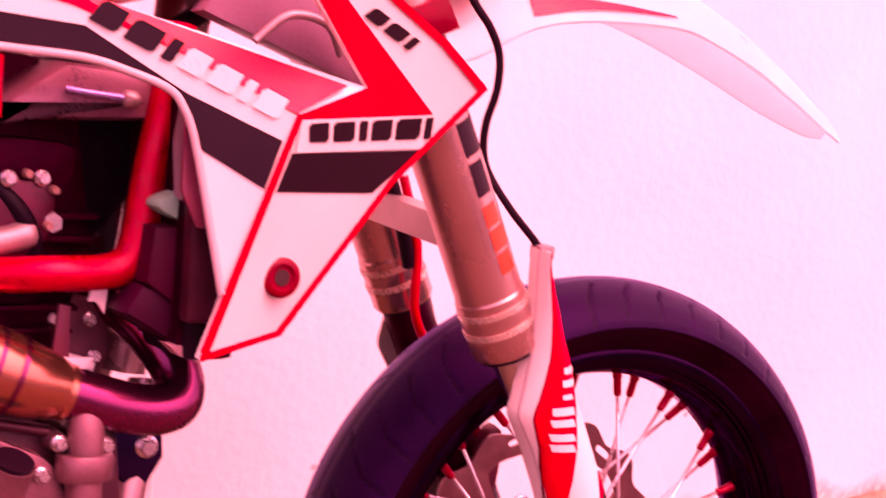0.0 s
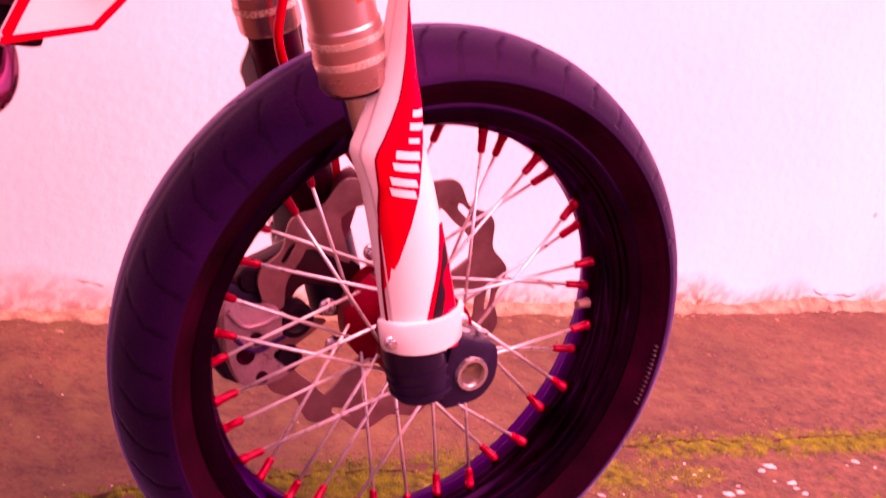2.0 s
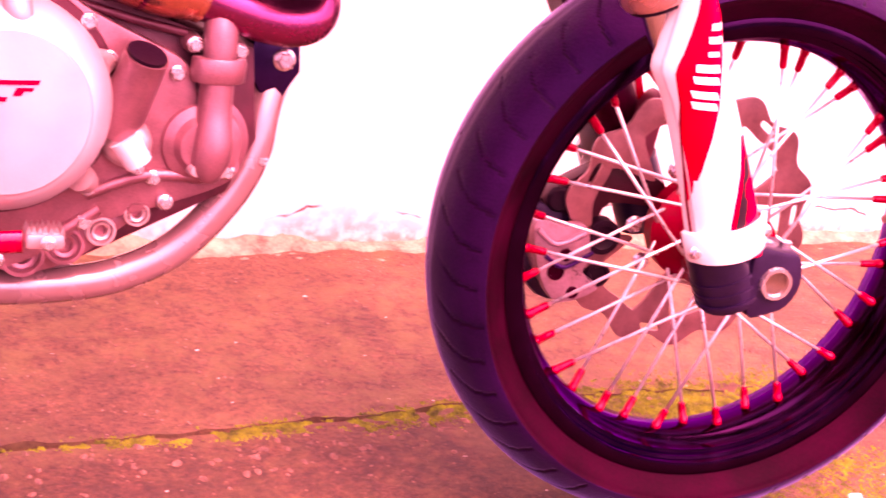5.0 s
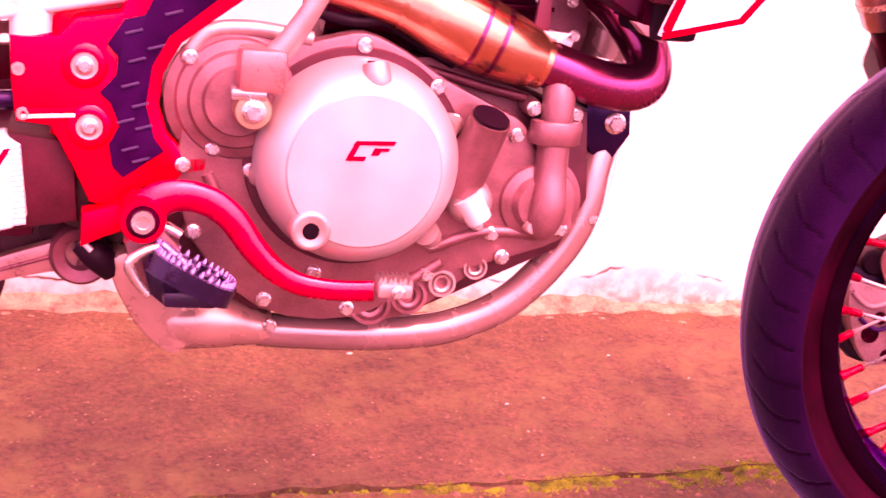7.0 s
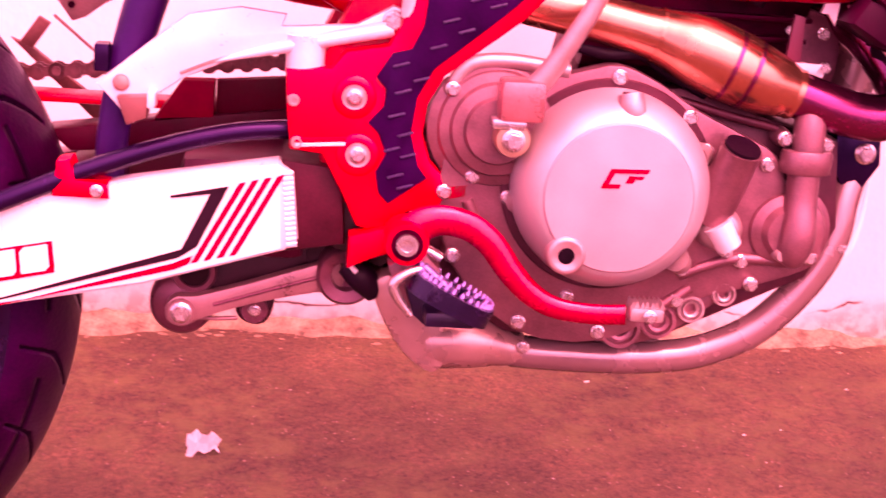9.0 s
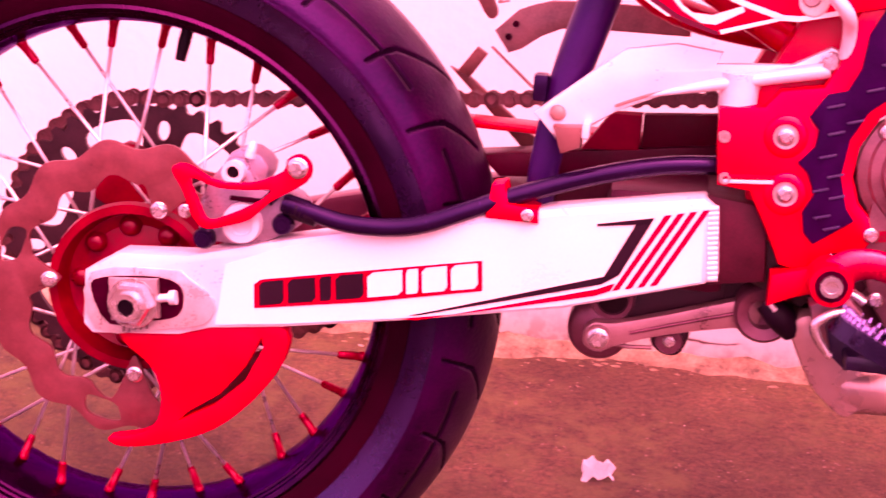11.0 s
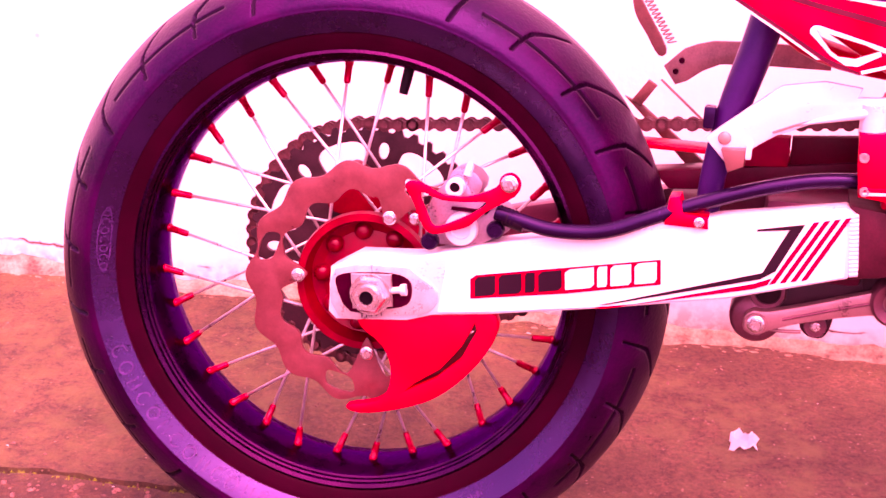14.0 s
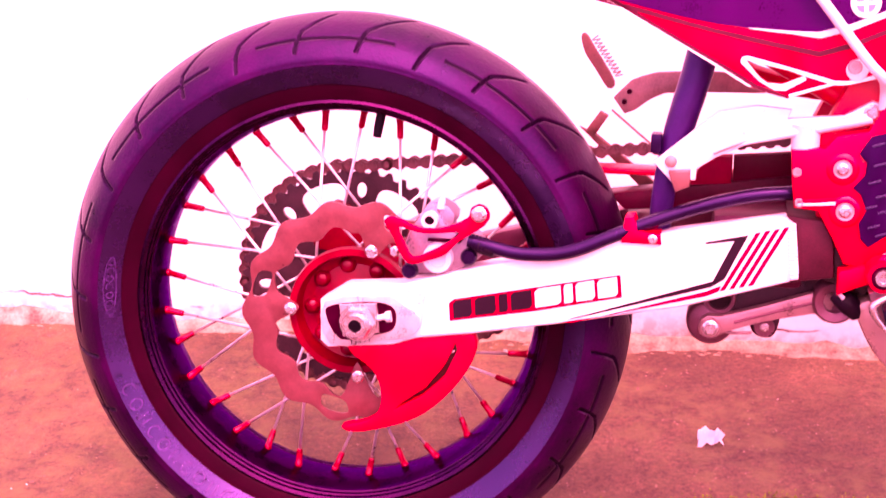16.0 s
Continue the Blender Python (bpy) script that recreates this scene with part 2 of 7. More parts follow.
def bolt_mesh(r=0.006, h=0.006):
    """A flanged hexagon bolt head that looks towards -y."""
    bm = lathe([(0, 0), (r * 1.35, 0), (r * 1.35, -h * 0.25), (r * 1.05, -h * 0.4)], 16)
    rows = []
    for y, k in ((-h * 0.3, 1.0), (-h * 0.9, 1.0), (-h, 0.86)):
        rows.append([bm.verts.new((k * r * math.cos(a), y, k * r * math.sin(a))) for a in [math.pi * i / 3 for i in range(6)]])
    for p, q in zip(rows, rows[1:]):
        for i in range(6):
            bm.faces.new((p[i], p[(i + 1) % 6], q[(i + 1) % 6], q[i]))
    bm.faces.new(rows[-1])
    bmesh.ops.recalc_face_normals(bm, faces=bm.faces[:])
    me = bpy.data.meshes.new("bolt")
    bm.to_mesh(me)
    bm.free()
    me.materials.append(STEEL)
    return me


BOLT, BIGBOLT, SMALLBOLT = bolt_mesh(0.0043, 0.0065), bolt_mesh(0.0064, 0.0075), bolt_mesh(0.0038, 0.005)


MIDBOLT = bolt_mesh(0.0053, 0.006)


def bolt(parent, x, y, z, me=None, label=""):
    return place("bolt", me or BOLT, None, parent, label, Matrix.Translation((x, y, z)) @ Matrix.Rotation(x * 37 + z * 91, 4, "Y"))


def bars(name, parent, m, spec, y, thick=0.0008, at=None, label=""):
    """Printed marks as plain slanted blocks: one part for each outline in x and z."""
    for quad in spec:
        bm = bmesh.new()
        lo = [bm.verts.new((x, y, z)) for x, z in quad]
        hi = [bm.verts.new((x, y - thick, z)) for x, z in quad]
        n = len(quad)
        bm.faces.new(hi)
        for i in range(n):
            bm.faces.new((lo[i], lo[(i + 1) % n], hi[(i + 1) % n], hi[i]))
        bmesh.ops.recalc_face_normals(bm, faces=bm.faces[:])
        part(name, bm, m, parent, label, False, at)


# ---- ground: one sheet of worn concrete with an open joint ----
def joint_y(x):
    xs = [-1.2, -0.45, -0.22, 0.18, 0.49, 0.74, 0.98, 1.28, 1.6, 2.0, 2.4, 3.4]
    ys = [-0.09, -0.055, -0.03, 0.045, 0.118, 0.155, 0.172, 0.209, 0.225, 0.262, 0.262, 0.28]
    return float(np.interp(x, xs, ys)) + 0.008 * noise.noise((x * 9, 3, 0)) + 0.005 * noise.noise((x * 33, 7, 0)) + 0.003 * noise.noise((x * 70, 2, 0))


def near(x, y):
    return -1.7 < x < 3.7 and -1.3 < y < 1.15


def ground_z(x, y):
    z = 0.0
    if near(x, y):
        z = 0.003 * noise.noise((x * 6, y * 6, 0)) + 0.0018 * noise.noise((x * 31, y * 31, 4)) + 0.0008 * noise.noise((x * 90, y * 90, 9)) - 0.002
        z += 0.0125 * math.exp(-((x - 1.4) ** 2 + (y + 0.03) ** 2) / 0.05) - 0.013 * math.exp(-((x + 0.01) ** 2 + (y + 0.05) ** 2) / 0.045)
    return z


def joint_half(x):
    """Half the width of the open joint: closed in places."""
    return 0.0022 + 0.0022 * min(1, max(0, (0.15 - x) * 5)) + 0.005 * noise.noise((x * 7, 1, 5)) + 0.005 * noise.noise((x * 45, 4, 5))


def axis(coarse_lo, lo, hi, step, coarse_hi):
    return coarse_lo + list(np.arange(lo, hi + 1e-6, step)) + coarse_hi


gx = axis([-400, -60, -14, -5, -2.4], -1.2, 3.2, 0.012, [4.2, 7, 16, 60, 400])
gs = axis([-400, -60, -14, -5, -2.2, -1.2, -0.7], -0.4, 0.95, 0.012, [1.2, 2, 6, 16, 60, 400])
gs = sorted([s for s in gs if abs(s - 0.1) > 0.011] + [0.089, 0.094, 0.0975, 0.0985, 0.1, 0.1015, 0.1025, 0.106, 0.111])
verts = []
for s in gs:
    for x in gx:
        y = s + math.exp(-((s - 0.1) / 0.25) ** 2) * (joint_y(x) - 0.1)
        z = ground_z(x, y)
        hw = joint_half(x)
        if -1.3 < x < 3.3 and hw > 0 and 0.097 < s < 0.103:
            # the rows beside the joint form its lips and floor
            k = {0.0975: -1.0, 0.0985: -0.8, 0.1: 0.0, 0.1015: 0.8, 0.1025: 1.0}.get(round(s, 4), 0.0)
            y = joint_y(x) + k * max(hw, 0.0004)
            z -= 0.009 if abs(k) < 0.9 else 0.0
            z += 0.0025 if k > 0.9 else 0.0
        verts.append((x, y, z))
W = len(gx)
faces = [(j * W + i, j * W + i + 1, (j + 1) * W + i + 1, (j + 1) * W + i) for j in range(len(gs) - 1) for i in range(W - 1)]
me = bpy.data.meshes.new("ground")
me.from_pydata(verts, [], faces)
me.shade_smooth()
me.set_sharp_from_angle(angle=radians(40))


def concrete():
    m = bpy.data.materials.new("worn_concrete")
    m.use_nodes = True
    nt = m.node_tree
    b = nt.nodes["Principled BSDF"]
    geo = nt.nodes.new("ShaderNodeNewGeometry")

    def nz(scale, detail=6, rough=0.6):
        n = nt.nodes.new("ShaderNodeTexNoise")
        n.inputs["Scale"].default_value, n.inputs["Detail"].default_value, n.inputs["Roughness"].default_value = scale, detail, rough
        nt.links.new(geo.outputs["Position"], n.inputs["Vector"])
        return n.outputs["Fac"]

    def ramp(src, p0, c0, p1, c1):
        r = nt.nodes.new("ShaderNodeValToRGB")
        r.color_ramp.elements[0].position, r.color_ramp.elements[1].position = p0, p1
        r.color_ramp.elements[0].color, r.color_ramp.elements[1].color = (*c0, 1), (*c1, 1)
        nt.links.new(src, r.inputs[0])
        return r.outputs[0]

    def mixc(fac, a, c, mode="MIX"):
        n = nt.nodes.new("ShaderNodeMix")
        n.data_type, n.blend_type = "RGBA", mode
        if isinstance(fac, float):
            n.inputs[0].default_value = fac
        else:
            nt.links.new(fac, n.inputs[0])
        for s, v in ((6, a), (7, c)):
            if isinstance(v, tuple):
                n.inputs[s].default_value = (*v, 1)
            else:
                nt.links.new(v, n.inputs[s])
        return n.outputs[2]

    base = ramp(nz(3.2), 0.35, GROUND_A, 0.68, GROUND_B)
    mid = ramp(nz(14, 9, 0.8), 0.36, (0.6, 0.5, 0.46), 0.66, (1.22, 1.2, 1.16))
    col = mixc(0.85, base, mid, "MULTIPLY")
    grain = ramp(nz(150, 8, 0.85), 0.4, (0.28, 0.22, 0.22), 0.62, (1.6, 1.52, 1.45))
    col = mixc(0.8, col, grain, "MULTIPLY")
    vor = nt.nodes.new("ShaderNodeTexVoronoi")
    vor.inputs["Scale"].default_value = 110
    nt.links.new(geo.outputs["Position"], vor.inputs["Vector"])
    speck = ramp(vor.outputs["Distance"], 0.1, (1, 1, 1), 0.2, (0, 0, 0))
    pick = ramp(nz(21, 2), 0.54, (0, 0, 0), 0.6, (1, 1, 1))
    sm = mixc(1.0, speck, pick, "MULTIPLY")
    col = mixc(sm, col, (0.34, 0.2, 0.15))
    dark = ramp(nz(95, 5, 0.7), 0.66, (0, 0, 0), 0.74, (0.8, 0.8, 0.8))
    col = mixc(dark, col, (0.07, 0.04, 0.03))
    olive = ramp(nz(2.6, 6), 0.38, (0, 0, 0), 0.53, (1, 1, 1))
    film = ramp(nz(24, 6, 0.72), 0.44, (0, 0, 0), 0.6, (0.8, 0.8, 0.8))
    col = mixc(mixc(1.0, olive, film, "MULTIPLY"), col, (0.15, 0.104, 0.037))
    sep = nt.nodes.new("ShaderNodeSeparateXYZ")
    nt.links.new(geo.outputs["Position"], sep.inputs[0])
    # the slab on the near side of the joint is older, darker and rougher
    along = nt.nodes.new("ShaderNodeMath")
    along.operation = "MULTIPLY_ADD"
    along.inputs[1].default_value = -0.152
    nt.links.new(sep.outputs["X"], along.inputs[0])
    nt.links.new(sep.outputs["Y"], along.inputs[2])
    old = nt.nodes.new("ShaderNodeMapRange")
    old.inputs["From Min"].default_value, old.inputs["From Max"].default_value = -0.015, 0.025
    old.inputs["To Min"].default_value, old.inputs["To Max"].default_value = 1.0, 0.0
    nt.links.new(along.outputs[0], old.inputs["Value"])
    # darker and blotched towards low x
    tone_low_x = nt.nodes.new("ShaderNodeMapRange")
    tone_low_x.inputs["From Min"].default_value, tone_low_x.inputs["From Max"].default_value = -0.3, 0.3
    tone_low_x.inputs["To Min"].default_value, tone_low_x.inputs["To Max"].default_value = 0.85, 0.0
    nt.links.new(sep.outputs["X"], tone_low_x.inputs["Value"])
    blotch = ramp(nz(7, 7, 0.7), 0.36, (0.52, 0.66, 0.42), 0.66, (0.84, 0.92, 0.72))
    col = mixc(tone_low_x.outputs[0], col, mixc(1.0, col, blotch, "MULTIPLY"))
    # darker and mottled with growing x, towards the soil
    tone_high_x = nt.nodes.new("ShaderNodeMapRange")
    tone_high_x.inputs["From Min"].default_value, tone_high_x.inputs["From Max"].default_value = 0.55, 1.3
    tone_high_x.inputs["To Max"].default_value = 0.6
    nt.links.new(sep.outputs["X"], tone_high_x.inputs["Value"])
    mottle = ramp(nz(9, 7, 0.7), 0.36, (0.55, 0.5, 0.5), 0.66, (0.86, 0.8, 0.8))
    col = mixc(tone_high_x.outputs[0], col, mixc(1.0, col, mottle, "MULTIPLY"))
    crust = ramp(nz(34, 9, 0.82), 0.38, (0.3, 0.22, 0.22), 0.64, (0.95, 0.8, 0.76))
    col = mixc(old.outputs[0], col, mixc(1.0, col, crust, "MULTIPLY"))
    edge = nt.nodes.new("ShaderNodeMath")
    edge.operation = "MULTIPLY_ADD"
    edge.inputs[1].default_value = -2.2
    nt.links.new(sep.outputs["Y"], edge.inputs[0])
    nt.links.new(sep.outputs["X"], edge.inputs[2])
    rag = nt.nodes.new("ShaderNodeMath")
    rag.operation = "ADD"
    nt.links.new(edge.outputs[0], rag.inputs[0])
    nt.links.new(nz(9, 6, 0.7), rag.inputs[1])
    soil = nt.nodes.new("ShaderNodeMapRange")
    soil.inputs["From Min"].default_value, soil.inputs["From Max"].default_value = 1.85, 2.15
    soil.inputs["To Max"].default_value = 0.75
    nt.links.new(rag.outputs[0], soil.inputs["Value"])
    dirt = ramp(nz(48, 6, 0.75), 0.38, (0.035, 0.017, 0.008), 0.66, (0.2, 0.1, 0.045))
    col = mixc(soil.outputs[0], col, dirt)
    nt.links.new(col, b.inputs["Base Color"])
    b.inputs["Roughness"].default_value = 0.82
    bp = nt.nodes.new("ShaderNodeBump")
    bp.inputs["Strength"].default_value, bp.inputs["Distance"].default_value = 0.6, 0.004
    nt.links.new(nz(130, 8, 0.7), bp.inputs["Height"])
    nt.links.new(bp.outputs[0], b.inputs["Normal"])
    return m


GROUND_A, GROUND_B = (0.09, 0.041, 0.023), (0.185, 0.1, 0.052)
ground_ob = place("ground", me, concrete())
tagged(ground_ob, "worn brown concrete yard with an open joint, grit and stains", "ground", kind="structure")


# ---- white rendered wall behind the motorcycle ----
def plaster():
    m = bpy.data.materials.new("white_render")
    m.use_nodes = True
    nt = m.node_tree
    b = nt.nodes["Principled BSDF"]
    geo = nt.nodes.new("ShaderNodeNewGeometry")
    n1, n2, n3 = (nt.nodes.new("ShaderNodeTexNoise") for _ in range(3))
    for n, s, d in ((n1, 5, 6), (n2, 60, 6), (n3, 2.2, 4)):
        n.inputs["Scale"].default_value, n.inputs["Detail"].default_value = s, d
        nt.links.new(geo.outputs["Position"], n.inputs["Vector"])
    r = nt.nodes.new("ShaderNodeValToRGB")
    r.color_ramp.elements[0].position, r.color_ramp.elements[1].position = 0.3, 0.6
    r.color_ramp.elements[0].color, r.color_ramp.elements[1].color = (0.78, 0.77, 0.77, 1), (0.88, 0.87, 0.87, 1)
    nt.links.new(n3.outputs["Fac"], r.inputs[0])
    # splash stains, ragged along the foot of the wall
    sep = nt.nodes.new("ShaderNodeSeparateXYZ")
    nt.links.new(geo.outputs["Position"], sep.inputs[0])
    ma = nt.nodes.new("ShaderNodeMath")
    ma.operation = "MULTIPLY_ADD"
    ma.inputs[1].default_value = 0.13
    ma.inputs[2].default_value = -0.028
    nt.links.new(n1.outputs["Fac"], ma.inputs[0])
    su = nt.nodes.new("ShaderNodeMath")
    su.operation = "SUBTRACT"
    nt.links.new(ma.outputs[0], su.inputs[0])
    nt.links.new(sep.outputs["Z"], su.inputs[1])
    mr = nt.nodes.new("ShaderNodeMapRange")
    mr.inputs["From Min"].default_value, mr.inputs["From Max"].default_value = -0.012, 0.045
    nt.links.new(su.outputs[0], mr.inputs["Value"])
    r2 = nt.nodes.new("ShaderNodeValToRGB")
    r2.color_ramp.elements[0].position, r2.color_ramp.elements[1].position = 0.42, 0.6
    r2.color_ramp.elements[0].color, r2.color_ramp.elements[1].color = (0.26, 0.15, 0.08, 1), (0.66, 0.54, 0.42, 1)
    nt.links.new(n2.outputs["Fac"], r2.inputs[0])
    mx = nt.nodes.new("ShaderNodeMix")
    mx.data_type = "RGBA"
    nt.links.new(mr.outputs[0], mx.inputs[0])
    nt.links.new(r.outputs[0], mx.inputs[6])
    nt.links.new(r2.outputs[0], mx.inputs[7])
    nt.links.new(mx.outputs[2], b.inputs["Base Color"])
    b.inputs["Roughness"].default_value = 0.85
    vor = nt.nodes.new("ShaderNodeTexVoronoi")
    vor.inputs["Scale"].default_value = 9
    nt.links.new(geo.outputs["Position"], vor.inputs["Vector"])
    pit = nt.nodes.new("ShaderNodeMapRange")
    pit.inputs["From Min"].default_value, pit.inputs["From Max"].default_value = 0.02, 0.06
    pit.inputs["To Min"].default_value, pit.inputs["To Max"].default_value = 0.55, 1.0
    nt.links.new(vor.outputs["Distance"], pit.inputs["Value"])
    dab = nt.nodes.new("ShaderNodeMix")
    dab.data_type, dab.blend_type = "RGBA", "MULTIPLY"
    dab.inputs[0].default_value = 1.0
    # a ragged dark break where the render has come away from the ground
    ab = nt.nodes.new("ShaderNodeMath")
    ab.operation = "ABSOLUTE"
    nt.links.new(su.outputs[0], ab.inputs[0])
    thin = nt.nodes.new("ShaderNodeMapRange")
    thin.inputs["From Min"].default_value, thin.inputs["From Max"].default_value = 0.0005, 0.003
    thin.inputs["To Min"].default_value, thin.inputs["To Max"].default_value = 1.0, 0.0
    nt.links.new(ab.outputs[0], thin.inputs["Value"])
    n4 = nt.nodes.new("ShaderNodeTexNoise")
    n4.inputs["Scale"].default_value, n4.inputs["Detail"].default_value = 7, 6
    nt.links.new(geo.outputs["Position"], n4.inputs["Vector"])
    some = nt.nodes.new("ShaderNodeMapRange")
    some.inputs["From Min"].default_value, some.inputs["From Max"].default_value = 0.55, 0.6
    nt.links.new(n4.outputs["Fac"], some.inputs["Value"])
    both = nt.nodes.new("ShaderNodeMath")
    both.operation = "MULTIPLY"
    nt.links.new(thin.outputs[0], both.inputs[0])
    nt.links.new(some.outputs[0], both.inputs[1])
    brk = nt.nodes.new("ShaderNodeMix")
    brk.data_type = "RGBA"
    brk.inputs[7].default_value = (0.1, 0.035, 0.025, 1)
    nt.links.new(both.outputs[0], brk.inputs[0])
    nt.links.new(mx.outputs[2], brk.inputs[6])
    nt.links.new(brk.outputs[2], dab.inputs[6])
    nt.links.new(pit.outputs[0], dab.inputs[7])
    nt.links.new(dab.outputs[2], b.inputs["Base Color"])
    bp = nt.nodes.new("ShaderNodeBump")
    bp.inputs["Strength"].default_value, bp.inputs["Distance"].default_value = 0.18, 0.006
    nt.links.new(n2.outputs["Fac"], bp.inputs["Height"])
    nt.links.new(bp.outputs[0], b.inputs["Normal"])
    return m


WALL_AT = Matrix.Translation((0, 0.542, 0)) @ Matrix.Rotation(math.atan(0.056), 4, "Z")
PLASTER = plaster()
bm = bmesh.new()
bmesh.ops.create_cube(bm, size=1, matrix=Matrix.Translation((1, 0.1, 0.7)) @ Matrix.Diagonal((14, 0.2, 1.6, 1)))
bmesh.ops.bevel(bm, geom=bm.edges[:], offset=0.01, segments=2, affect="EDGES")
wall = part("wall_north", bm, PLASTER, None, "", False, WALL_AT)
tagged(wall, "white rendered wall with a stained, flaking foot", "wall", kind="structure")

# unseen plain wall added behind the walk to cut low sky light
tagged(part("unseen_wall", box(-9, 9, -4.7, -4.5, -0.02, 1.3, 0.01), M("grey_render", (0.5, 0.46, 0.45), 0.9, 0, 0.2, 3, 0.2, 60, spec=0.2), None, "", False), "unseen plain grey wall added to cut low sky light", "wall", kind="structure")

# flaked render lying along the foot of the wall
rng = random.Random(5)


def lump(bm, x, y, z, sx, sy, sz, turn, k=6):
    top = bm.verts.new((x, y, z + sz))
    ring = []
    for i in range(k):
        a = 2 * math.pi * i / k + turn
        r = 0.75 + 0.45 * rng.random()
        u, v = math.cos(a) * sx * r, math.sin(a) * sy * r
        ring.append(bm.verts.new((x + u * math.cos(turn) - v * math.sin(turn), y + u * math.sin(turn) + v * math.cos(turn), z + sz * 0.25 * rng.random())))
    low = [bm.verts.new((v.co.x, v.co.y, z - 0.006)) for v in ring]
    for i in range(k):
        j = (i + 1) % k
        bm.faces.new((ring[i], ring[j], top))
        bm.faces.new((low[i], low[j], ring[j], ring[i]))


bm = bmesh.new()
for _ in range(1500):
    x = rng.uniform(-1.2, 3.4)
    y = 0.542 + 0.056 * x - abs(rng.gauss(0, 0.018)) - 0.003
    s = 0.0008 + 0.0042 * rng.random() ** 2.6
    lump(bm, x, y, ground_z(x, y), s * 1.5, s * 0.7, s * 0.45, rng.uniform(-0.3, 0.3))
ob = part("flaked_render", bm, M("flaked_render", (0.3, 0.19, 0.12), 0.85, 0, 0.6, 70, 0.2), None, "", False)
tagged(ob, "flakes of white and brown render along the wall foot", "debris", kind="stuff")

# crumbled render and dirt banked against the foot of the wall
bm = bmesh.new()
rows = []
for i in range(384):
    x = -1.2 + 0.012 * i
    y0 = 0.542 + 0.056 * x
    tall = max(0.003, 0.011 + 0.016 * noise.noise((x * 5, 1, 3)) + 0.012 * noise.noise((x * 24, 2, 3)))
    deep = max(0.008, 0.026 + 0.022 * noise.noise((x * 6, 4, 1)) + 0.014 * noise.noise((x * 30, 5, 1)))
    row = [bm.verts.new((x, y0 + 0.01, tall))]
    for u in (0.15, 0.4, 0.65, 0.85):
        jag = 0.35 * noise.noise((x * 60, u * 9, 7))
        row.append(bm.verts.new((x, y0 - deep * u, max(0.0005, tall * (1 - u) ** 1.4 * (1 + jag)))))
    row.append(bm.verts.new((x, y0 - deep, -0.006)))
    rows.append(row)
for p, q in zip(rows, rows[1:]):
    for j in range(5):
        bm.faces.new((p[j], q[j], q[j + 1], p[j + 1]))
bmesh.ops.recalc_face_normals(bm, faces=bm.faces[:])
ob = part("crumbled_render", bm, M("crumbled_render", (0.3, 0.19, 0.115), 0.9, 0, 0.75, 38, 0.6, 210), None, "")
tagged(ob, "crumbled brown render and dirt along the wall foot", "debris", kind="stuff")

# moss in and beside the joint
bm = bmesh.new()


def moss_dot(x, y, s):
    z = ground_z(x, y)
    h = s * rng.uniform(0.35, 0.75)
    top = bm.verts.new((x + rng.uniform(-s, s) * 0.3, y + rng.uniform(-s, s) * 0.3, z + h))
    ring = [bm.verts.new((x + s * math.cos(a) * rng.uniform(0.6, 1.2), y + s * math.sin(a) * rng.uniform(0.6, 1.2), z - 0.002)) for a in (0.3, 1.55, 2.8, 4.1, 5.3)]
    for i in range(5):
        bm.faces.new((ring[i], ring[(i + 1) % 5], top))


for x0, x1, spread, n in ((0.84, 1.0, 0.006, 1500), (1.0, 1.14, 0.007, 2200), (1.14, 1.34, 0.01, 4200), (1.34, 1.74, 0.026, 13000), (2.0, 2.25, 0.013, 6500), (2.25, 2.6, 0.017, 8000), (1.86, 2.0, 0.022, 3200), (1.74, 1.86, 0.018, 500), (0.17, 0.3, 0.009, 1200), (0.3, 0.62, 0.01, 2200), (-0.5, -0.2, 0.004, 120), (0.6, 0.86, 0.006, 200)):
    for _ in range(n):
        x = rng.uniform(x0, x1)
        y = joint_y(x) - spread * 0.7 + rng.gauss(0, spread)
        if noise.noise((x * 12, y * 22, 2)) + 1.1 * noise.noise((x * 60, y * 80, 4)) > -0.22:
            moss_dot(x, y, rng.uniform(0.0014, 0.004))
for cx, cy, sx, sy, n in ((1.9, 0.19, 0.035, 0.02, 1500), (1.7, 0.06, 0.05, 0.018, 1300), (1.66, 0.0, 0.07, 0.02, 1200), (1.53, 0.196, 0.075, 0.015, 4200), (1.62, 0.185, 0.03, 0.018, 1500), (2.02, 0.185, 0.03, 0.012, 700)):
    for _ in range(n):
        moss_dot(rng.gauss(cx, sx), rng.gauss(cy, sy), rng.uniform(0.0014, 0.0038))
for _ in range(30000):
    x, y = rng.uniform(1.55, 2.6), rng.uniform(-0.14, 0.22)
    if noise.noise((x * 6, y * 9, 3)) + 0.9 * noise.noise((x * 26, y * 30, 8)) > 0.42:
        moss_dot(x, y, rng.uniform(0.0012, 0.0034))
for _ in range(3000):
    x, y = rng.uniform(-1.0, 1.5), rng.uniform(-0.2, 0.3)
    if noise.noise((x * 8, y * 8, 13)) > 0.4:
        moss_dot(x, y, rng.uniform(0.0007, 0.0018))
MOSS = M("moss", (0.115, 0.165, 0.006), 0.9, 0, 0.85, 60, 0.2, 300)
ob = part("moss", bm, MOSS, None, "", False)
tagged(ob, "yellow-green moss growing in the joint of the concrete", "moss", kind="stuff")

# grit and small stones
bm = bmesh.new()
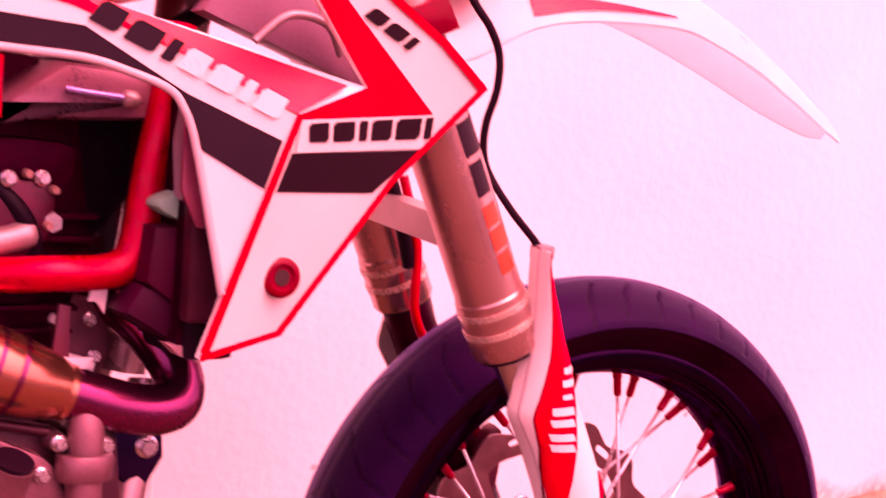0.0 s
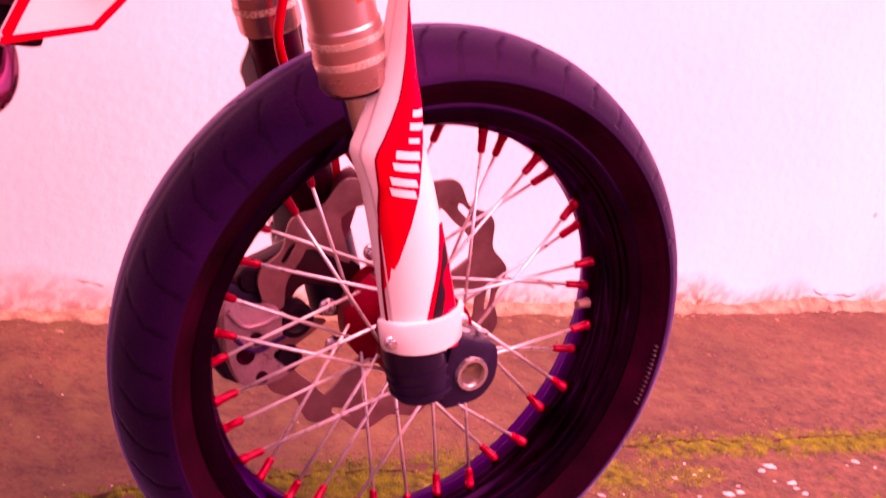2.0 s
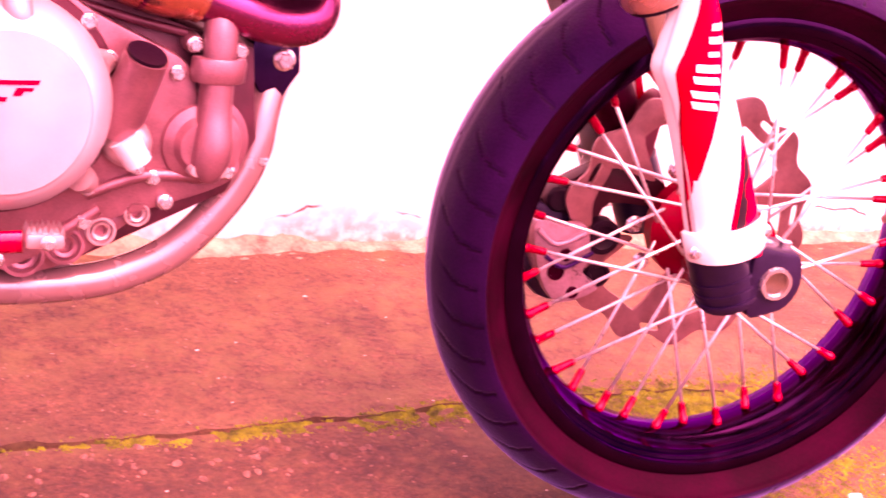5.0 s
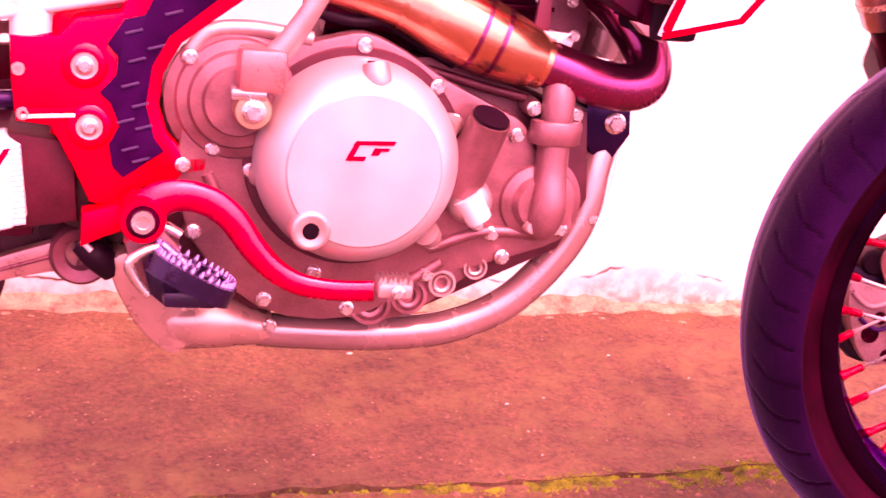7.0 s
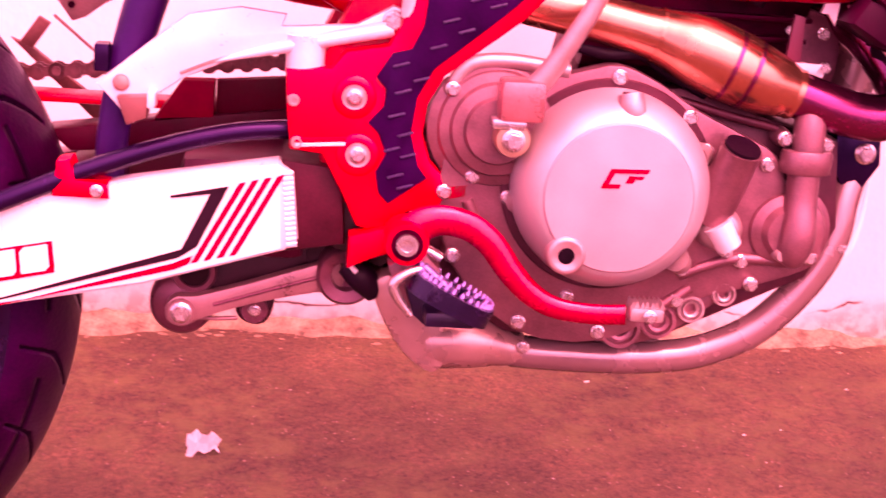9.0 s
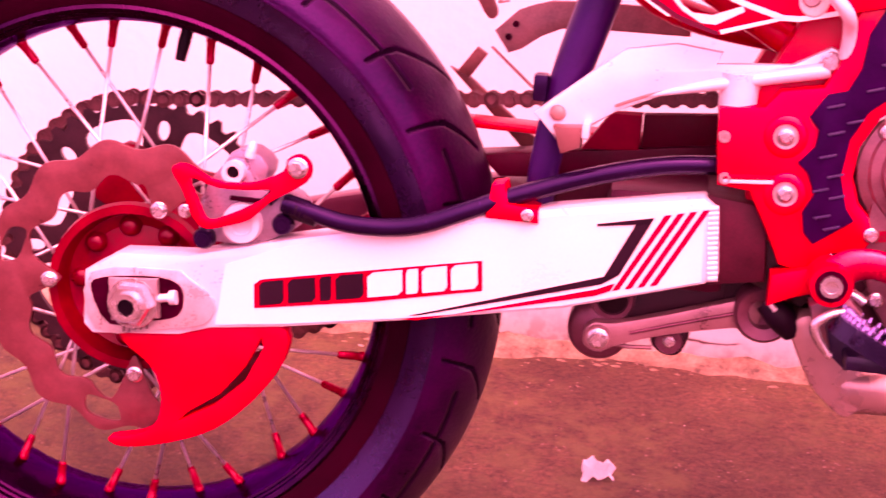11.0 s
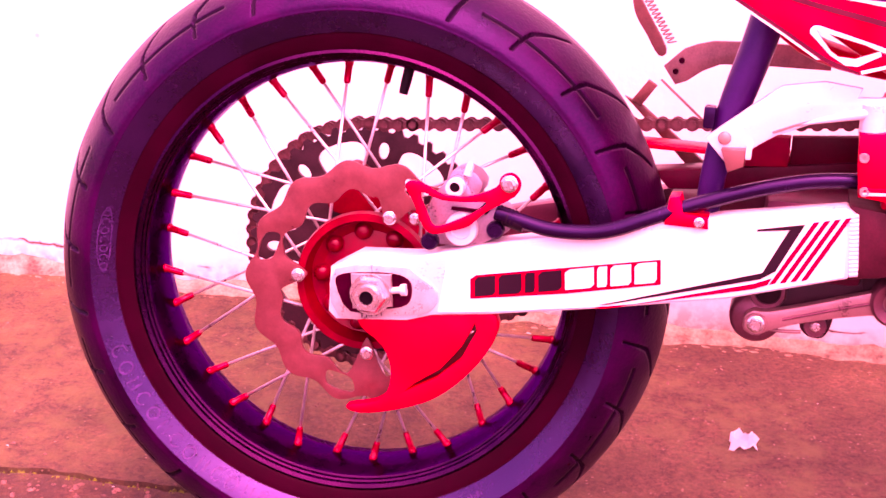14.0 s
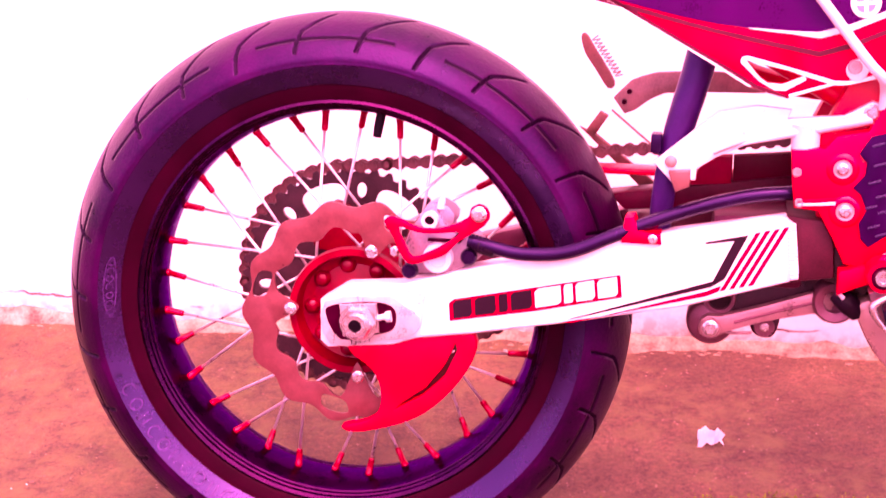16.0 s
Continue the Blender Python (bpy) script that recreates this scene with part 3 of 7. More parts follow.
for _ in range(5200):
    x, y = rng.uniform(-1.1, 2.7), rng.uniform(-0.35, 0.6)
    if x < 1.65 and rng.random() < 0.6:
        continue
    if y > 0.51 + 0.056 * x:
        continue
    s = 0.0007 + 0.0022 * rng.random() ** 2 + (0.0018 * rng.random() if x > 1.7 else 0)
    lump(bm, x, y, ground_z(x, y), s * 1.2, s * 0.9, s * 0.8, rng.uniform(0, 3), 5)
for _ in range(900):
    x = rng.uniform(-0.9, 1.8)
    y = joint_y(x) - 0.012 - abs(rng.gauss(0, 0.05))
    s = 0.001 + 0.004 * rng.random() ** 2.5
    lump(bm, x, y, ground_z(x, y), s * 1.3, s * 0.9, s * 0.8, rng.uniform(0, 3), 6)
ob = part("grit", bm, M("grit", (0.16, 0.08, 0.055), 0.8, 0, 0.7, 55, 0.2), None, "", False)
tagged(ob, "fine brown grit scattered on the concrete", "gravel", kind="stuff")
bm = bmesh.new()
for _ in range(120):
    x, y = rng.uniform(1.62, 2.6), rng.uniform(-0.14, 0.22)
    s = 0.0022 + 0.0065 * rng.random() ** 2
    lump(bm, x, y, ground_z(x, y), s * 1.3, s * 0.75, s * 0.6, rng.uniform(-0.6, 0.6), 9)
for _ in range(60):
    x, y = rng.uniform(-0.9, 1.6), rng.uniform(-0.2, 0.5)
    s = 0.0012 + 0.0022 * rng.random() ** 2
    lump(bm, x, y, ground_z(x, y), s * 1.3, s * 0.75, s * 0.6, rng.uniform(-0.6, 0.6), 7)
ob = part("pebbles", bm, M("pale_pebble", (0.5, 0.41, 0.36), 0.7, 0, 0.4, 55, 0.2), None, "", True)
tagged(ob, "small pale pebbles lying in the soil and moss", "gravel", kind="stuff")


# ---- crumpled scrap of paper on the ground ----
def scrap(x, y, turn, size):
    bm = bmesh.new()
    N = 7
    g = [[None] * N for _ in range(N)]
    for i in range(N):
        for j in range(N):
            u, v = (i / (N - 1) - 0.5) * 2, (j / (N - 1) - 0.5) * 2
            k = 1 + 0.35 * noise.noise((u * 1.7, v * 1.7, 2))
            h = 0.005 + 0.02 * abs(noise.noise((u * 1.9, v * 1.9, 6))) + 0.006 * (v + 1)
            g[i][j] = bm.verts.new((u * size * k, v * size * 0.62 * k + 0.3 * size * noise.noise((u * 2, v, 8)), h))
    for i in range(N - 1):
        for j in range(N - 1):
            bm.faces.new((g[i][j], g[i + 1][j], g[i + 1][j + 1], g[i][j + 1]))
    bmesh.ops.solidify(bm, geom=bm.faces[:], thickness=0.0008)
    low = min(v.co.z for v in bm.verts)
    return part("paper_scrap", bm, PAPER, None, "", False, Matrix.Translation((x, y, ground_z(x, y) - low - 0.001)) @ Matrix.Rotation(turn, 4, "Z"))


tagged(scrap(0.405, 0.256, 0.15, 0.0165), "crumpled scrap of white paper on the concrete", "paper")
bm = tube([(0.394, 0.083, 0.005), (0.42, 0.074, 0.005), (0.442, 0.064, 0.005), (0.447, 0.06, 0.0048), (0.458, 0.047, 0.004), (0.466, 0.042, 0.0035)], [0.0046, 0.0046, 0.0044, 0.0034, 0.0038, 0.002], 10)
tagged(part("cigarette_stub", bm, PAPER), "short white rolled paper stub on the concrete", "litter")


# ==== the motorcycle ====
bike = new("motorcycle")
bike.matrix_world = Matrix.Translation((0, 0, 0.3057)) @ Matrix.Rotation(radians(-8.634), 4, "X")
tagged(bike, "red and white supermoto motorcycle leaning by a white wall", "motorcycle")
FRONT = Matrix(((0.9985, 0.0537, -0.0041, 1.406), (-0.0539, 0.9957, -0.0754, 0.008), (0, 0.0755, 0.9971, -0.0092), (0, 0, 0, 1)))


# ---- wheels ----
TREAD_START = radians(139)


def tyre_mesh(half, crown, width, pitches, worn, band, at):
    """A road tyre: profile turned about y, with slanted grooves sunk into the tread."""
    full = bike.matrix_world @ at
    back = full.inverted()
    prof = smooth_line([(r, -y) for r, y in half] + [(r, y) for r, y in half[-2::-1]], 11 if crown > 0.31 else 7)
    pr, py = np.array([p[0] for p in prof]), np.array([p[1] for p in prof])
    N, K = (1500 if crown > 0.31 else 800), len(prof)
    a = (np.arange(N) * 2 * math.pi / N)[:, None]
    ay = (np.abs(py) / width)[None, :]
    pitch = 2 * math.pi / pitches
    half_step = np.where(py < 0, 0.0, 1.5)[None, :]
    run = crown * pitch
    # hooked grooves from the shoulder towards the crown; a long straight groove crosses two of every three
    lane = (a - TREAD_START) / pitch + half_step
    third = np.floor(lane + 0.35) % 3
    hook = (lane + 0.4 * (0.86 - ay) + 0.75 * np.clip(0.66 - ay, 0, 1) + 0.5) % 1.0 - 0.5
    d1 = np.abs(hook) * run
    wide = (0.0017 if crown > 0.31 else 0.0011) + 0.0014 * np.clip(ay - 0.3, 0, 0.5)
    cut = np.clip((wide - d1) / 0.0009, 0, 1) * (ay > np.where(third == 1, 0.05, 0.26)) * (ay < np.where(third == 1, 0.99, 0.95))
    lag = (lane + 1.55) % 3.0
    d2 = np.abs(ay - 0.8) * width * 1.3
    cut = np.maximum(cut, np.clip((0.0021 - d2) / 0.0009, 0, 1) * (lag < (2.2 if crown > 0.31 else 0)))
    cut = cut * (pr[None, :] > crown - (0.055 if crown > 0.31 else 0.033))
    q = pr[None, :] - (0.0048 if crown > 0.31 else 0.0016) * cut
    xyz = np.stack([q * np.cos(a), np.broadcast_to(py, q.shape), q * np.sin(a)], -1).reshape(-1, 3)
    verts = [tuple(v) for v in xyz.tolist()]
    low = (xyz @ np.array(full)[:3, :3].T + np.array(full)[:3, 3])[:, 2] < 0.03
    for i in np.nonzero(low)[0]:
        # the tyre flattens where it bears on the ground
        w = full @ Vector(verts[i])
        floor = ground_z(w.x, w.y) - 0.001
        if w.z < floor:
            w.z = floor
            verts[i] = tuple(back @ w)
    faces = []
    for i in range(N):
        p, r = i * K, ((i + 1) % N) * K
        faces += [(p + j, p + j + 1, r + j + 1, r + j) for j in range(K - 1)]
    me = bpy.data.meshes.new("tyre")
    me.from_pydata(verts, [], faces)
    me.shade_smooth()
    me.materials.append(RUBBER)
    me.materials.append(band)
    me.materials.append(RUBBERWORN if crown > 0.31 else FRONTTREAD)
    me.materials.append(GROOVE)
    pm = (pr[:-1] + pr[1:]) / 2
    mid = (pm > worn[0]).astype(int) + (pm > worn[1])
    sunk = cut[:, :-1] > 0.6
    me.polygons.foreach_set("material_index", np.where(sunk, 3, mid[None, :]).reshape(-1).astype(np.int32))
    return me


def between(a, b, r, n=6, r2=None):
    """A thin straight bar."""
    return tube([a, b], [r, r2 or r], n, 1)


def polar(r, a, y):
    return (r * math.cos(a), y, r * math.sin(a))


def plain_mesh(name, bm, m, smooth=True):
    me = bpy.data.meshes.new(name)
    for f in bm.faces:
        f.smooth = smooth
    bm.to_mesh(me)
    bm.free()
    me.materials.append(m)
    return me


def wheel(name, at, half, crown, width, worn, rimhalf, grow, squash, hubprof, hubmat, count, phase, order, jitter, flange, cross, nip, shift, label):
    bm = lathe(hubprof, 48, shift, 0)
    w = sharp(part(name, bm, hubmat, bike, label, True, at), 30)
    place("tyre", tyre_mesh(half, crown, width, 27 if crown > 0.31 else 45, worn, RUBBERBAND if crown > 0.31 else DUSTBAND, at), None, w, "black road tyre with slanted tread grooves")
    h = rimhalf
    rim = [(0.225, -h), (0.2185, -h - 0.002), (0.2125, -h), (0.2115, -h + 0.005), (0.2085, -h + 0.006), (0.208, -h + 0.011), (0.2045, -h + 0.012), (0.204, -h + 0.02), (0.199, -h + 0.027), (0.1955, -0.011), (0.1948, 0.011), (0.199, h - 0.027), (0.2055, h - 0.019), (0.2065, h - 0.012), (0.2105, h - 0.007), (0.2125, h), (0.2185, h + 0.002), (0.225, h), (0.219, h - 0.008), (0.207, 0.018), (0.207, -0.018), (0.219, -h + 0.008)]
    rim = [(0.1945 + grow + (r - 0.1945) * squash, y) for r, y in rim]
    sharp(part("rim", lathe(rim, 128, closed=True), REARRIM if crown > 0.31 else RIMDARK, w, "black anodised spoked rim"), 40)
    # spokes: near and far, leading and trailing in turn
    for i in range(count):
        side, way = order[i % 4]
        a = phase + 2 * math.pi * i / count + jitter[i % 4]
        a0 = Vector(polar(0.1945 + grow, a, side * 0.006))
        p0 = Vector(polar(flange[0], a + way * cross, side * flange[1])) + Vector((shift, 0, 0))
        d = (p0 - a0).normalized()
        b = a0 + d * nip
        place("spoke", plain_mesh("spoke", between(tuple(b - d * 0.002), tuple(p0), 0.00172, 6), SPOKE), None, w)
        a1 = a0 - d * 0.004
        q = tube([tuple(a1), tuple(a1 + d * 0.0075), tuple(a1 + d * 0.0078), tuple(b - d * 0.002), tuple(b), tuple(b + d * 0.0015)], [0.0047, 0.0047, 0.004, 0.0038, 0.0036, 0.0026], 8, 1)
        place("nipple", plain_mesh("nipple", q, NIPPLE), None, w, "red anodised spoke nipple" if i == 0 else "")
    return w


R_HALF = [(0.233, 0.05), (0.238, 0.0555), (0.249, 0.0588), (0.255, 0.0598), (0.2565, 0.0612), (0.268, 0.0698), (0.2772, 0.0755), (0.279, 0.0763), (0.2808, 0.0762), (0.289, 0.0742), (0.306, 0.062), (0.322, 0.038), (0.3305, 0.014), (0.3315, 0.0)]
F_HALF = [(0.216, 0.038), (0.222, 0.041), (0.232, 0.0475), (0.2405, 0.054), (0.2445, 0.0562), (0.2468, 0.0582), (0.2488, 0.058), (0.255, 0.0545), (0.266, 0.044), (0.275, 0.0275), (0.28, 0.01), (0.2805, 0.0)]
NEAR_ON, NEAR_BACK, FAR_ON, FAR_BACK = (-1, 1), (-1, -1), (1, 1), (1, -1)
rear_wheel = wheel("rear_wheel", Matrix.Translation((-0.0165, 0, -0.0125)) @ Matrix.Rotation(radians(5), 4, "Z"), R_HALF, 0.3315, 0.0755, (0.2562, 0.2785), 0.055, 0.0255, 0.62, [(0.012, -0.082), (0.02, -0.084), (0.028, -0.08), (0.03, -0.05), (0.05, -0.046), (0.0605, -0.05), (0.065, -0.071), (0.0725, -0.071), (0.074, -0.062), (0.06, -0.044), (0.034, -0.036), (0.03, 0), (0.034, 0.035), (0.06, 0.042), (0.062, 0.052), (0.03, 0.062), (0.012, 0.062)], DARKRED, 32, radians(96.5), (NEAR_ON, FAR_BACK, NEAR_BACK, FAR_ON), (0, 0, 0, 0), (0.052, 0.044), 1.1, 0.0215, 0.016, "spoked rear wheel with a red hub")
front_wheel = wheel("front_wheel", FRONT @ Matrix.Translation((-0.007, 0, 0.003)), F_HALF, 0.2805, 0.058, (0.2225, 0.2468), 0.044, -0.001, 1.0, [(0.01, -0.062), (0.024, -0.062), (0.028, -0.055), (0.03, -0.04), (0.046, -0.036), (0.047, -0.026), (0.028, -0.02), (0.026, 0.015), (0.04, 0.022), (0.052, 0.03), (0.052, 0.045), (0.03, 0.055), (0.01, 0.055)], DARKRED, 36, radians(3.3), (NEAR_BACK, FAR_ON, NEAR_ON, FAR_BACK), (-0.008, 0.008, -0.008, 0.008), (0.042, 0.03), 0.85, 0.0195, 0.0, "spoked front wheel with a red hub")


def wave_disc(outer, inner, wave, lobes, y0, y1, turn, windows, tabs, tabr, cx=0.0, inside=0.8):
    """A wavy brake rotor with windows and inward tabs for its bolts."""
    def ring(base, amp, sign):
        out = []
        for i in range(180):
            a = 2 * math.pi * i / 180
            r = base + amp * math.cos(lobes * (a - turn))
            if sign < 0:
                for t in tabs:
                    d = (a - t + math.pi) % (2 * math.pi) - math.pi
                    r -= (base - tabr) * max(0.0, 1 - (d / 0.2) ** 2) ** 1.3
            out.append((cx + r * math.cos(a), r * math.sin(a)))
        return out[::sign]
    holes = [ring(inner, wave * inside, -1)]
    mid = (outer + inner) / 2
    for a0, u, v in windows:
        hole = []
        for k in range(20):
            b = 2 * math.pi * k / 20
            c, s = math.cos(b), math.sin(b)
            du, dv = u * abs(s) ** 0.6 * (1 if s > 0 else -1), v * abs(c) ** 0.6 * (1 if c > 0 else -1)
            hole.append((cx + (mid + dv) * math.cos(a0 + (du + 0.35 * dv) / mid), (mid + dv) * math.sin(a0 + (du + 0.35 * dv) / mid)))
        holes.append(hole)
    return poly_plate(ring(outer, wave, 1), y0, y1, 0.0004, holes)


# rear brake disc bolted to the red hub
DX = 0.021
TABS = [radians(d) for d in (76, 178, 272, 0)]
disc = sharp(part("brake_disc", wave_disc(0.1262, 0.0965, 0.0045, 14, -0.078, -0.074, radians(78), [(radians(66), 0.015, 0.009), (radians(164), 0.016, 0.009), (radians(257), 0.016, 0.009), (radians(-15), 0.016, 0.009)], TABS, 0.062, DX, 1.0), ROTOR, rear_wheel, "wavy brown-grey steel brake disc"))
for a in TABS:
    bolt(disc, DX + 0.0745 * math.cos(a), -0.078, 0.0745 * math.sin(a), MIDBOLT)
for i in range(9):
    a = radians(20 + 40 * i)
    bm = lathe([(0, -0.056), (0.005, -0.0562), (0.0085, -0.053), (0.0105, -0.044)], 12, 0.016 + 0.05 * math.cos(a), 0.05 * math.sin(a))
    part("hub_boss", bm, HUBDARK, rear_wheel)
part("hub_lug", poly_plate(closed_curve([(-0.05, 0.06), (-0.028, 0.102), (-0.008, 0.1), (0.02, 0.072), (0.01, 0.05), (-0.03, 0.045)], 3), 0.03, 0.05, 0.003), DARKRED, rear_wheel)
# rear sprocket
teeth = []
for i in range(46):
    a = 2 * math.pi * i / 46
    teeth += [(polar(0.128, a - 0.05, 0)), (polar(0.135, a - 0.018, 0)), (polar(0.135, a + 0.018, 0)), (polar(0.128, a + 0.05, 0))]
slots = []
for i in range(7):
    a = radians(84 + 51.43 * i)
    slots.append([((0.107 + 0.0095 * math.sin(b)) * math.cos(a + 0.055 * math.cos(b)), (0.107 + 0.0095 * math.sin(b)) * math.sin(a + 0.055 * math.cos(b))) for b in [2 * math.pi * k / 14 for k in range(14)]])
    a += radians(25.7)
    win = []
    for k in range(24):
        b = 2 * math.pi * k / 24
        c, s = math.cos(b), math.sin(b)
        r = 0.0985 + 0.0185 * abs(s) ** 0.6 * (1 if s > 0 else -1)
        win.append((r * math.cos(a + 0.265 * abs(c) ** 0.6 * (1 if c > 0 else -1)), r * math.sin(a + 0.265 * abs(c) ** 0.6 * (1 if c > 0 else -1))))
    slots.append(win)
slots.append([(0.04 * math.cos(b), 0.04 * math.sin(b)) for b in [-2 * math.pi * k / 24 for k in range(24)]])
part("sprocket", poly_plate([(p[0], p[2]) for p in teeth], 0.058, 0.064, 0, slots), SPROCK, rear_wheel, "dark toothed rear sprocket", False, Matrix.Translation((-0.005, 0, 0.0085)))


def rib_tab(bm, r0, r1, y0, y1, a, w):
    """A small raised mark from r0 to r1 at angle a, following the slope of the tyre wall."""
    u, v = Vector((math.cos(a), 0, math.sin(a))), Vector((-math.sin(a), 0, math.cos(a)))
    vs = []
    for dy in (0.0, 0.004):
        for r, s, y in ((r0, -1, y0), (r1, -1, y1), (r1, 1, y1), (r0, 1, y0)):
            p = u * r + v * s * w
            vs.append(bm.verts.new((p.x, y + dy, p.z)))
    for f in ((0, 1, 2, 3), (7, 6, 5, 4), (0, 4, 5, 1), (1, 5, 6, 2), (2, 6, 7, 3), (3, 7, 4, 0)):
        bm.faces.new([vs[i] for i in f])


def wall_y(r):
    """Depth of the rear tyre's wall at radius r, a little proud of the rubber."""
    return -float(np.interp(r, [0.2565, 0.268, 0.2772], [0.0612, 0.0698, 0.0755])) - 0.0011


def rib_ring(bm, r, a, u, v, w, part_way=1.0):
    """A raised rounded ring, closed or open, moulded on the tyre wall."""
    n = 14
    k = int(n * part_way)
    rows = []
    for i in range(k + (part_way < 1)):
        b = 2 * math.pi * i / n + 0.6
        row = []
        for s in (-1, 1):
            rr, aa = r + (v + s * w) * math.sin(b), a + (u + s * w) * math.cos(b) / r
            for lift in (0.0, 0.003):
                row.append(bm.verts.new((rr * math.cos(aa), wall_y(rr) + lift, rr * math.sin(aa))))
        rows.append(row)
    pairs = list(zip(rows, rows[1:])) + ([(rows[-1], rows[0])] if part_way == 1 else [])
    for p, q in pairs:
        for c, d in ((0, 2), (1, 0), (2, 3)):
            bm.faces.new((p[c], p[d], q[d], q[c]))


# moulded marks on the tyre wall: plain rings and bars
bm = bmesh.new()
for i in range(16):
    a = radians(203 + i * 4.1)
    if i % 3 == 1:
        rib_ring(bm, 0.268, a, 0.0062, 0.0062, 0.0009)
    elif i % 3 == 0:
        rib_ring(bm, 0.268, a, 0.006, 0.0064, 0.0009, 0.72)
    else:
        rib_tab(bm, 0.262, 0.2745, wall_y(0.262), wall_y(0.2745), a - 0.014, 0.001)
        rib_tab(bm, 0.262, 0.2745, wall_y(0.262), wall_y(0.2745), a + 0.016, 0.001)
for i in range(7):
    a = radians(170 + i * 2.1)
    rib_ring(bm, 0.2665, a, 0.0034, 0.0034, 0.0007, 0.72 if i % 2 else 1.0)
rib_ring(bm, 0.2665, radians(176.3), 0.036, 0.0062, 0.0007)
for i in range(40):
    if i % 7 == 6:
        continue
    a = radians(272 + i * 0.85)
    lo = 0.264 + 0.001 * (i % 2)
    rib_tab(bm, lo, lo + 0.004, wall_y(lo), wall_y(lo + 0.004), a, 0.0008 + 0.0004 * (i % 3))
bmesh.ops.recalc_face_normals(bm, faces=bm.faces[:])
tagged(part("raised_print", bm, PRINTED, rear_wheel, "raised rubber marks on the tyre wall", False), kind="stuff")
# water drops clinging to the lower tyre wall
WATER = M("clear_water", (0.9, 0.9, 0.95), 0.05, 0, 0.0, 30, 0.0)
WATER.node_tree.nodes["Principled BSDF"].inputs["Transmission Weight"].default_value = 1.0
WATER.node_tree.nodes["Principled BSDF"].inputs["IOR"].default_value = 1.33
drops = random.Random(12)
bm = bmesh.new()
for i in range(70):
    r, a = drops.uniform(0.258, 0.276), radians(drops.choice((drops.gauss(214, 6), drops.gauss(228, 8), drops.uniform(190, 262))))
    size = drops.choice((0.0008, 0.0011, 0.0011, 0.0016, 0.0023))
    spot = Matrix.Translation(polar(r, a, wall_y(r) + 0.0008)) @ Matrix.Rotation(-a, 4, "Y") @ Matrix.Rotation(0.6, 4, "Z") @ Matrix.Diagonal((size, size * 0.6, size * drops.uniform(0.8, 1.6), 1))
    bmesh.ops.create_icosphere(bm, subdivisions=2, radius=1.0, matrix=spot)
tagged(part("water_drops", bm, WATER, rear_wheel, "clear water drops on the tyre wall"), kind="stuff")
bm = bmesh.new()
for i in range(14):
    rib_tab(bm, 0.2405, 0.2435, -0.0582, -0.0583, radians(-12 + i * 1.1), 0.0006 + 0.0003 * (i % 2))
bmesh.ops.recalc_face_normals(bm, faces=bm.faces[:])
tagged(part("raised_print", bm, M("faded_white_print", (0.05, 0.02, 0.035), 0.6), front_wheel, "small pale print on the tyre wall", False), kind="stuff")
# valves
part("valve", tube([polar(0.221, radians(80), 0), polar(0.206, radians(80), -0.002), polar(0.192, radians(80), -0.003)], [0.0058, 0.0056, 0.0048], 10, 1), BLACK, rear_wheel, "black valve cap")
part("valve", tube([polar(0.197, radians(9), 0), polar(0.18, radians(9), -0.002)], [0.0055, 0.004], 10, 1), RUSTY, front_wheel, "brass valve")
# front brake disc, on the far side
FT = [radians(20 + 60 * i) for i in range(6)]
front_disc = sharp(part("brake_disc", wave_disc(0.1285, 0.103, 0.0055, 14, 0.056, 0.06, radians(17), [(radians(4 + 51.4 * i), 0.011, 0.0035) for i in range(7)], FT, 0.058, 0.0, 0.25), ROTORPALE, front_wheel, "wavy brown-grey steel brake disc"))


# ---- flat pieces set into space ----
def plate3(pts, thick, lift=0.0, toward=(0, -1, 0)):
    """A plate from points in one plane; lift moves it towards the given side."""
    P = [Vector(p) for p in pts]
    n = Vector((0, 0, 0))
    for i in range(len(P)):
        a, b = P[i], P[(i + 1) % len(P)]
        n += Vector(((a.y - b.y) * (a.z + b.z), (a.z - b.z) * (a.x + b.x), (a.x - b.x) * (a.y + b.y)))
    n.normalize()
    if n.dot(Vector(toward)) < 0:
        n = -n
    bm = bmesh.new()
    top = [bm.verts.new(p + n * lift) for p in P]
    low = [bm.verts.new(p + n * (lift - thick)) for p in P]
    bm.faces.new(top)
    bm.faces.new(low[::-1])
    k = len(P)
    for i in range(k):
        bm.faces.new((top[i], low[i], low[(i + 1) % k], top[(i + 1) % k]))
    bmesh.ops.recalc_face_normals(bm, faces=bm.faces[:])
    return bm


def marks(name, parent, m, a, b, c, d, n, lift, label="", slant=0.0, at=None, gap=0.2, start=0):
    """n plain bars side by side in the quad a b c d, in place of a brand mark."""
    def spot(u, v):
        u += slant * (1 - v)
        p, q = Vector(a).lerp(Vector(b), u), Vector(d).lerp(Vector(c), u)
        return tuple(p.lerp(q, v))
    shares = [(1.0, 1.1, 0.55, 1.1, 1.35, 0.55, 1.0, 1.05)[(i + start) % 8] for i in range(n)]
    unit, u0 = 1 / sum(shares), 0.0
    for share in shares:
        u1, w = u0 + gap / 2 * unit, (share - gap) * unit
        form = [(u1 + w * 0.16, 0), (u1 + w, 0), (u1 + w, 0.84), (u1 + w * 0.86, 1), (u1, 1), (u1, 0.16)]
        part(name, plate3([spot(u, v) for u, v in form], 0.0008, lift), m, parent, label, False, at)
        u0 += share * unit


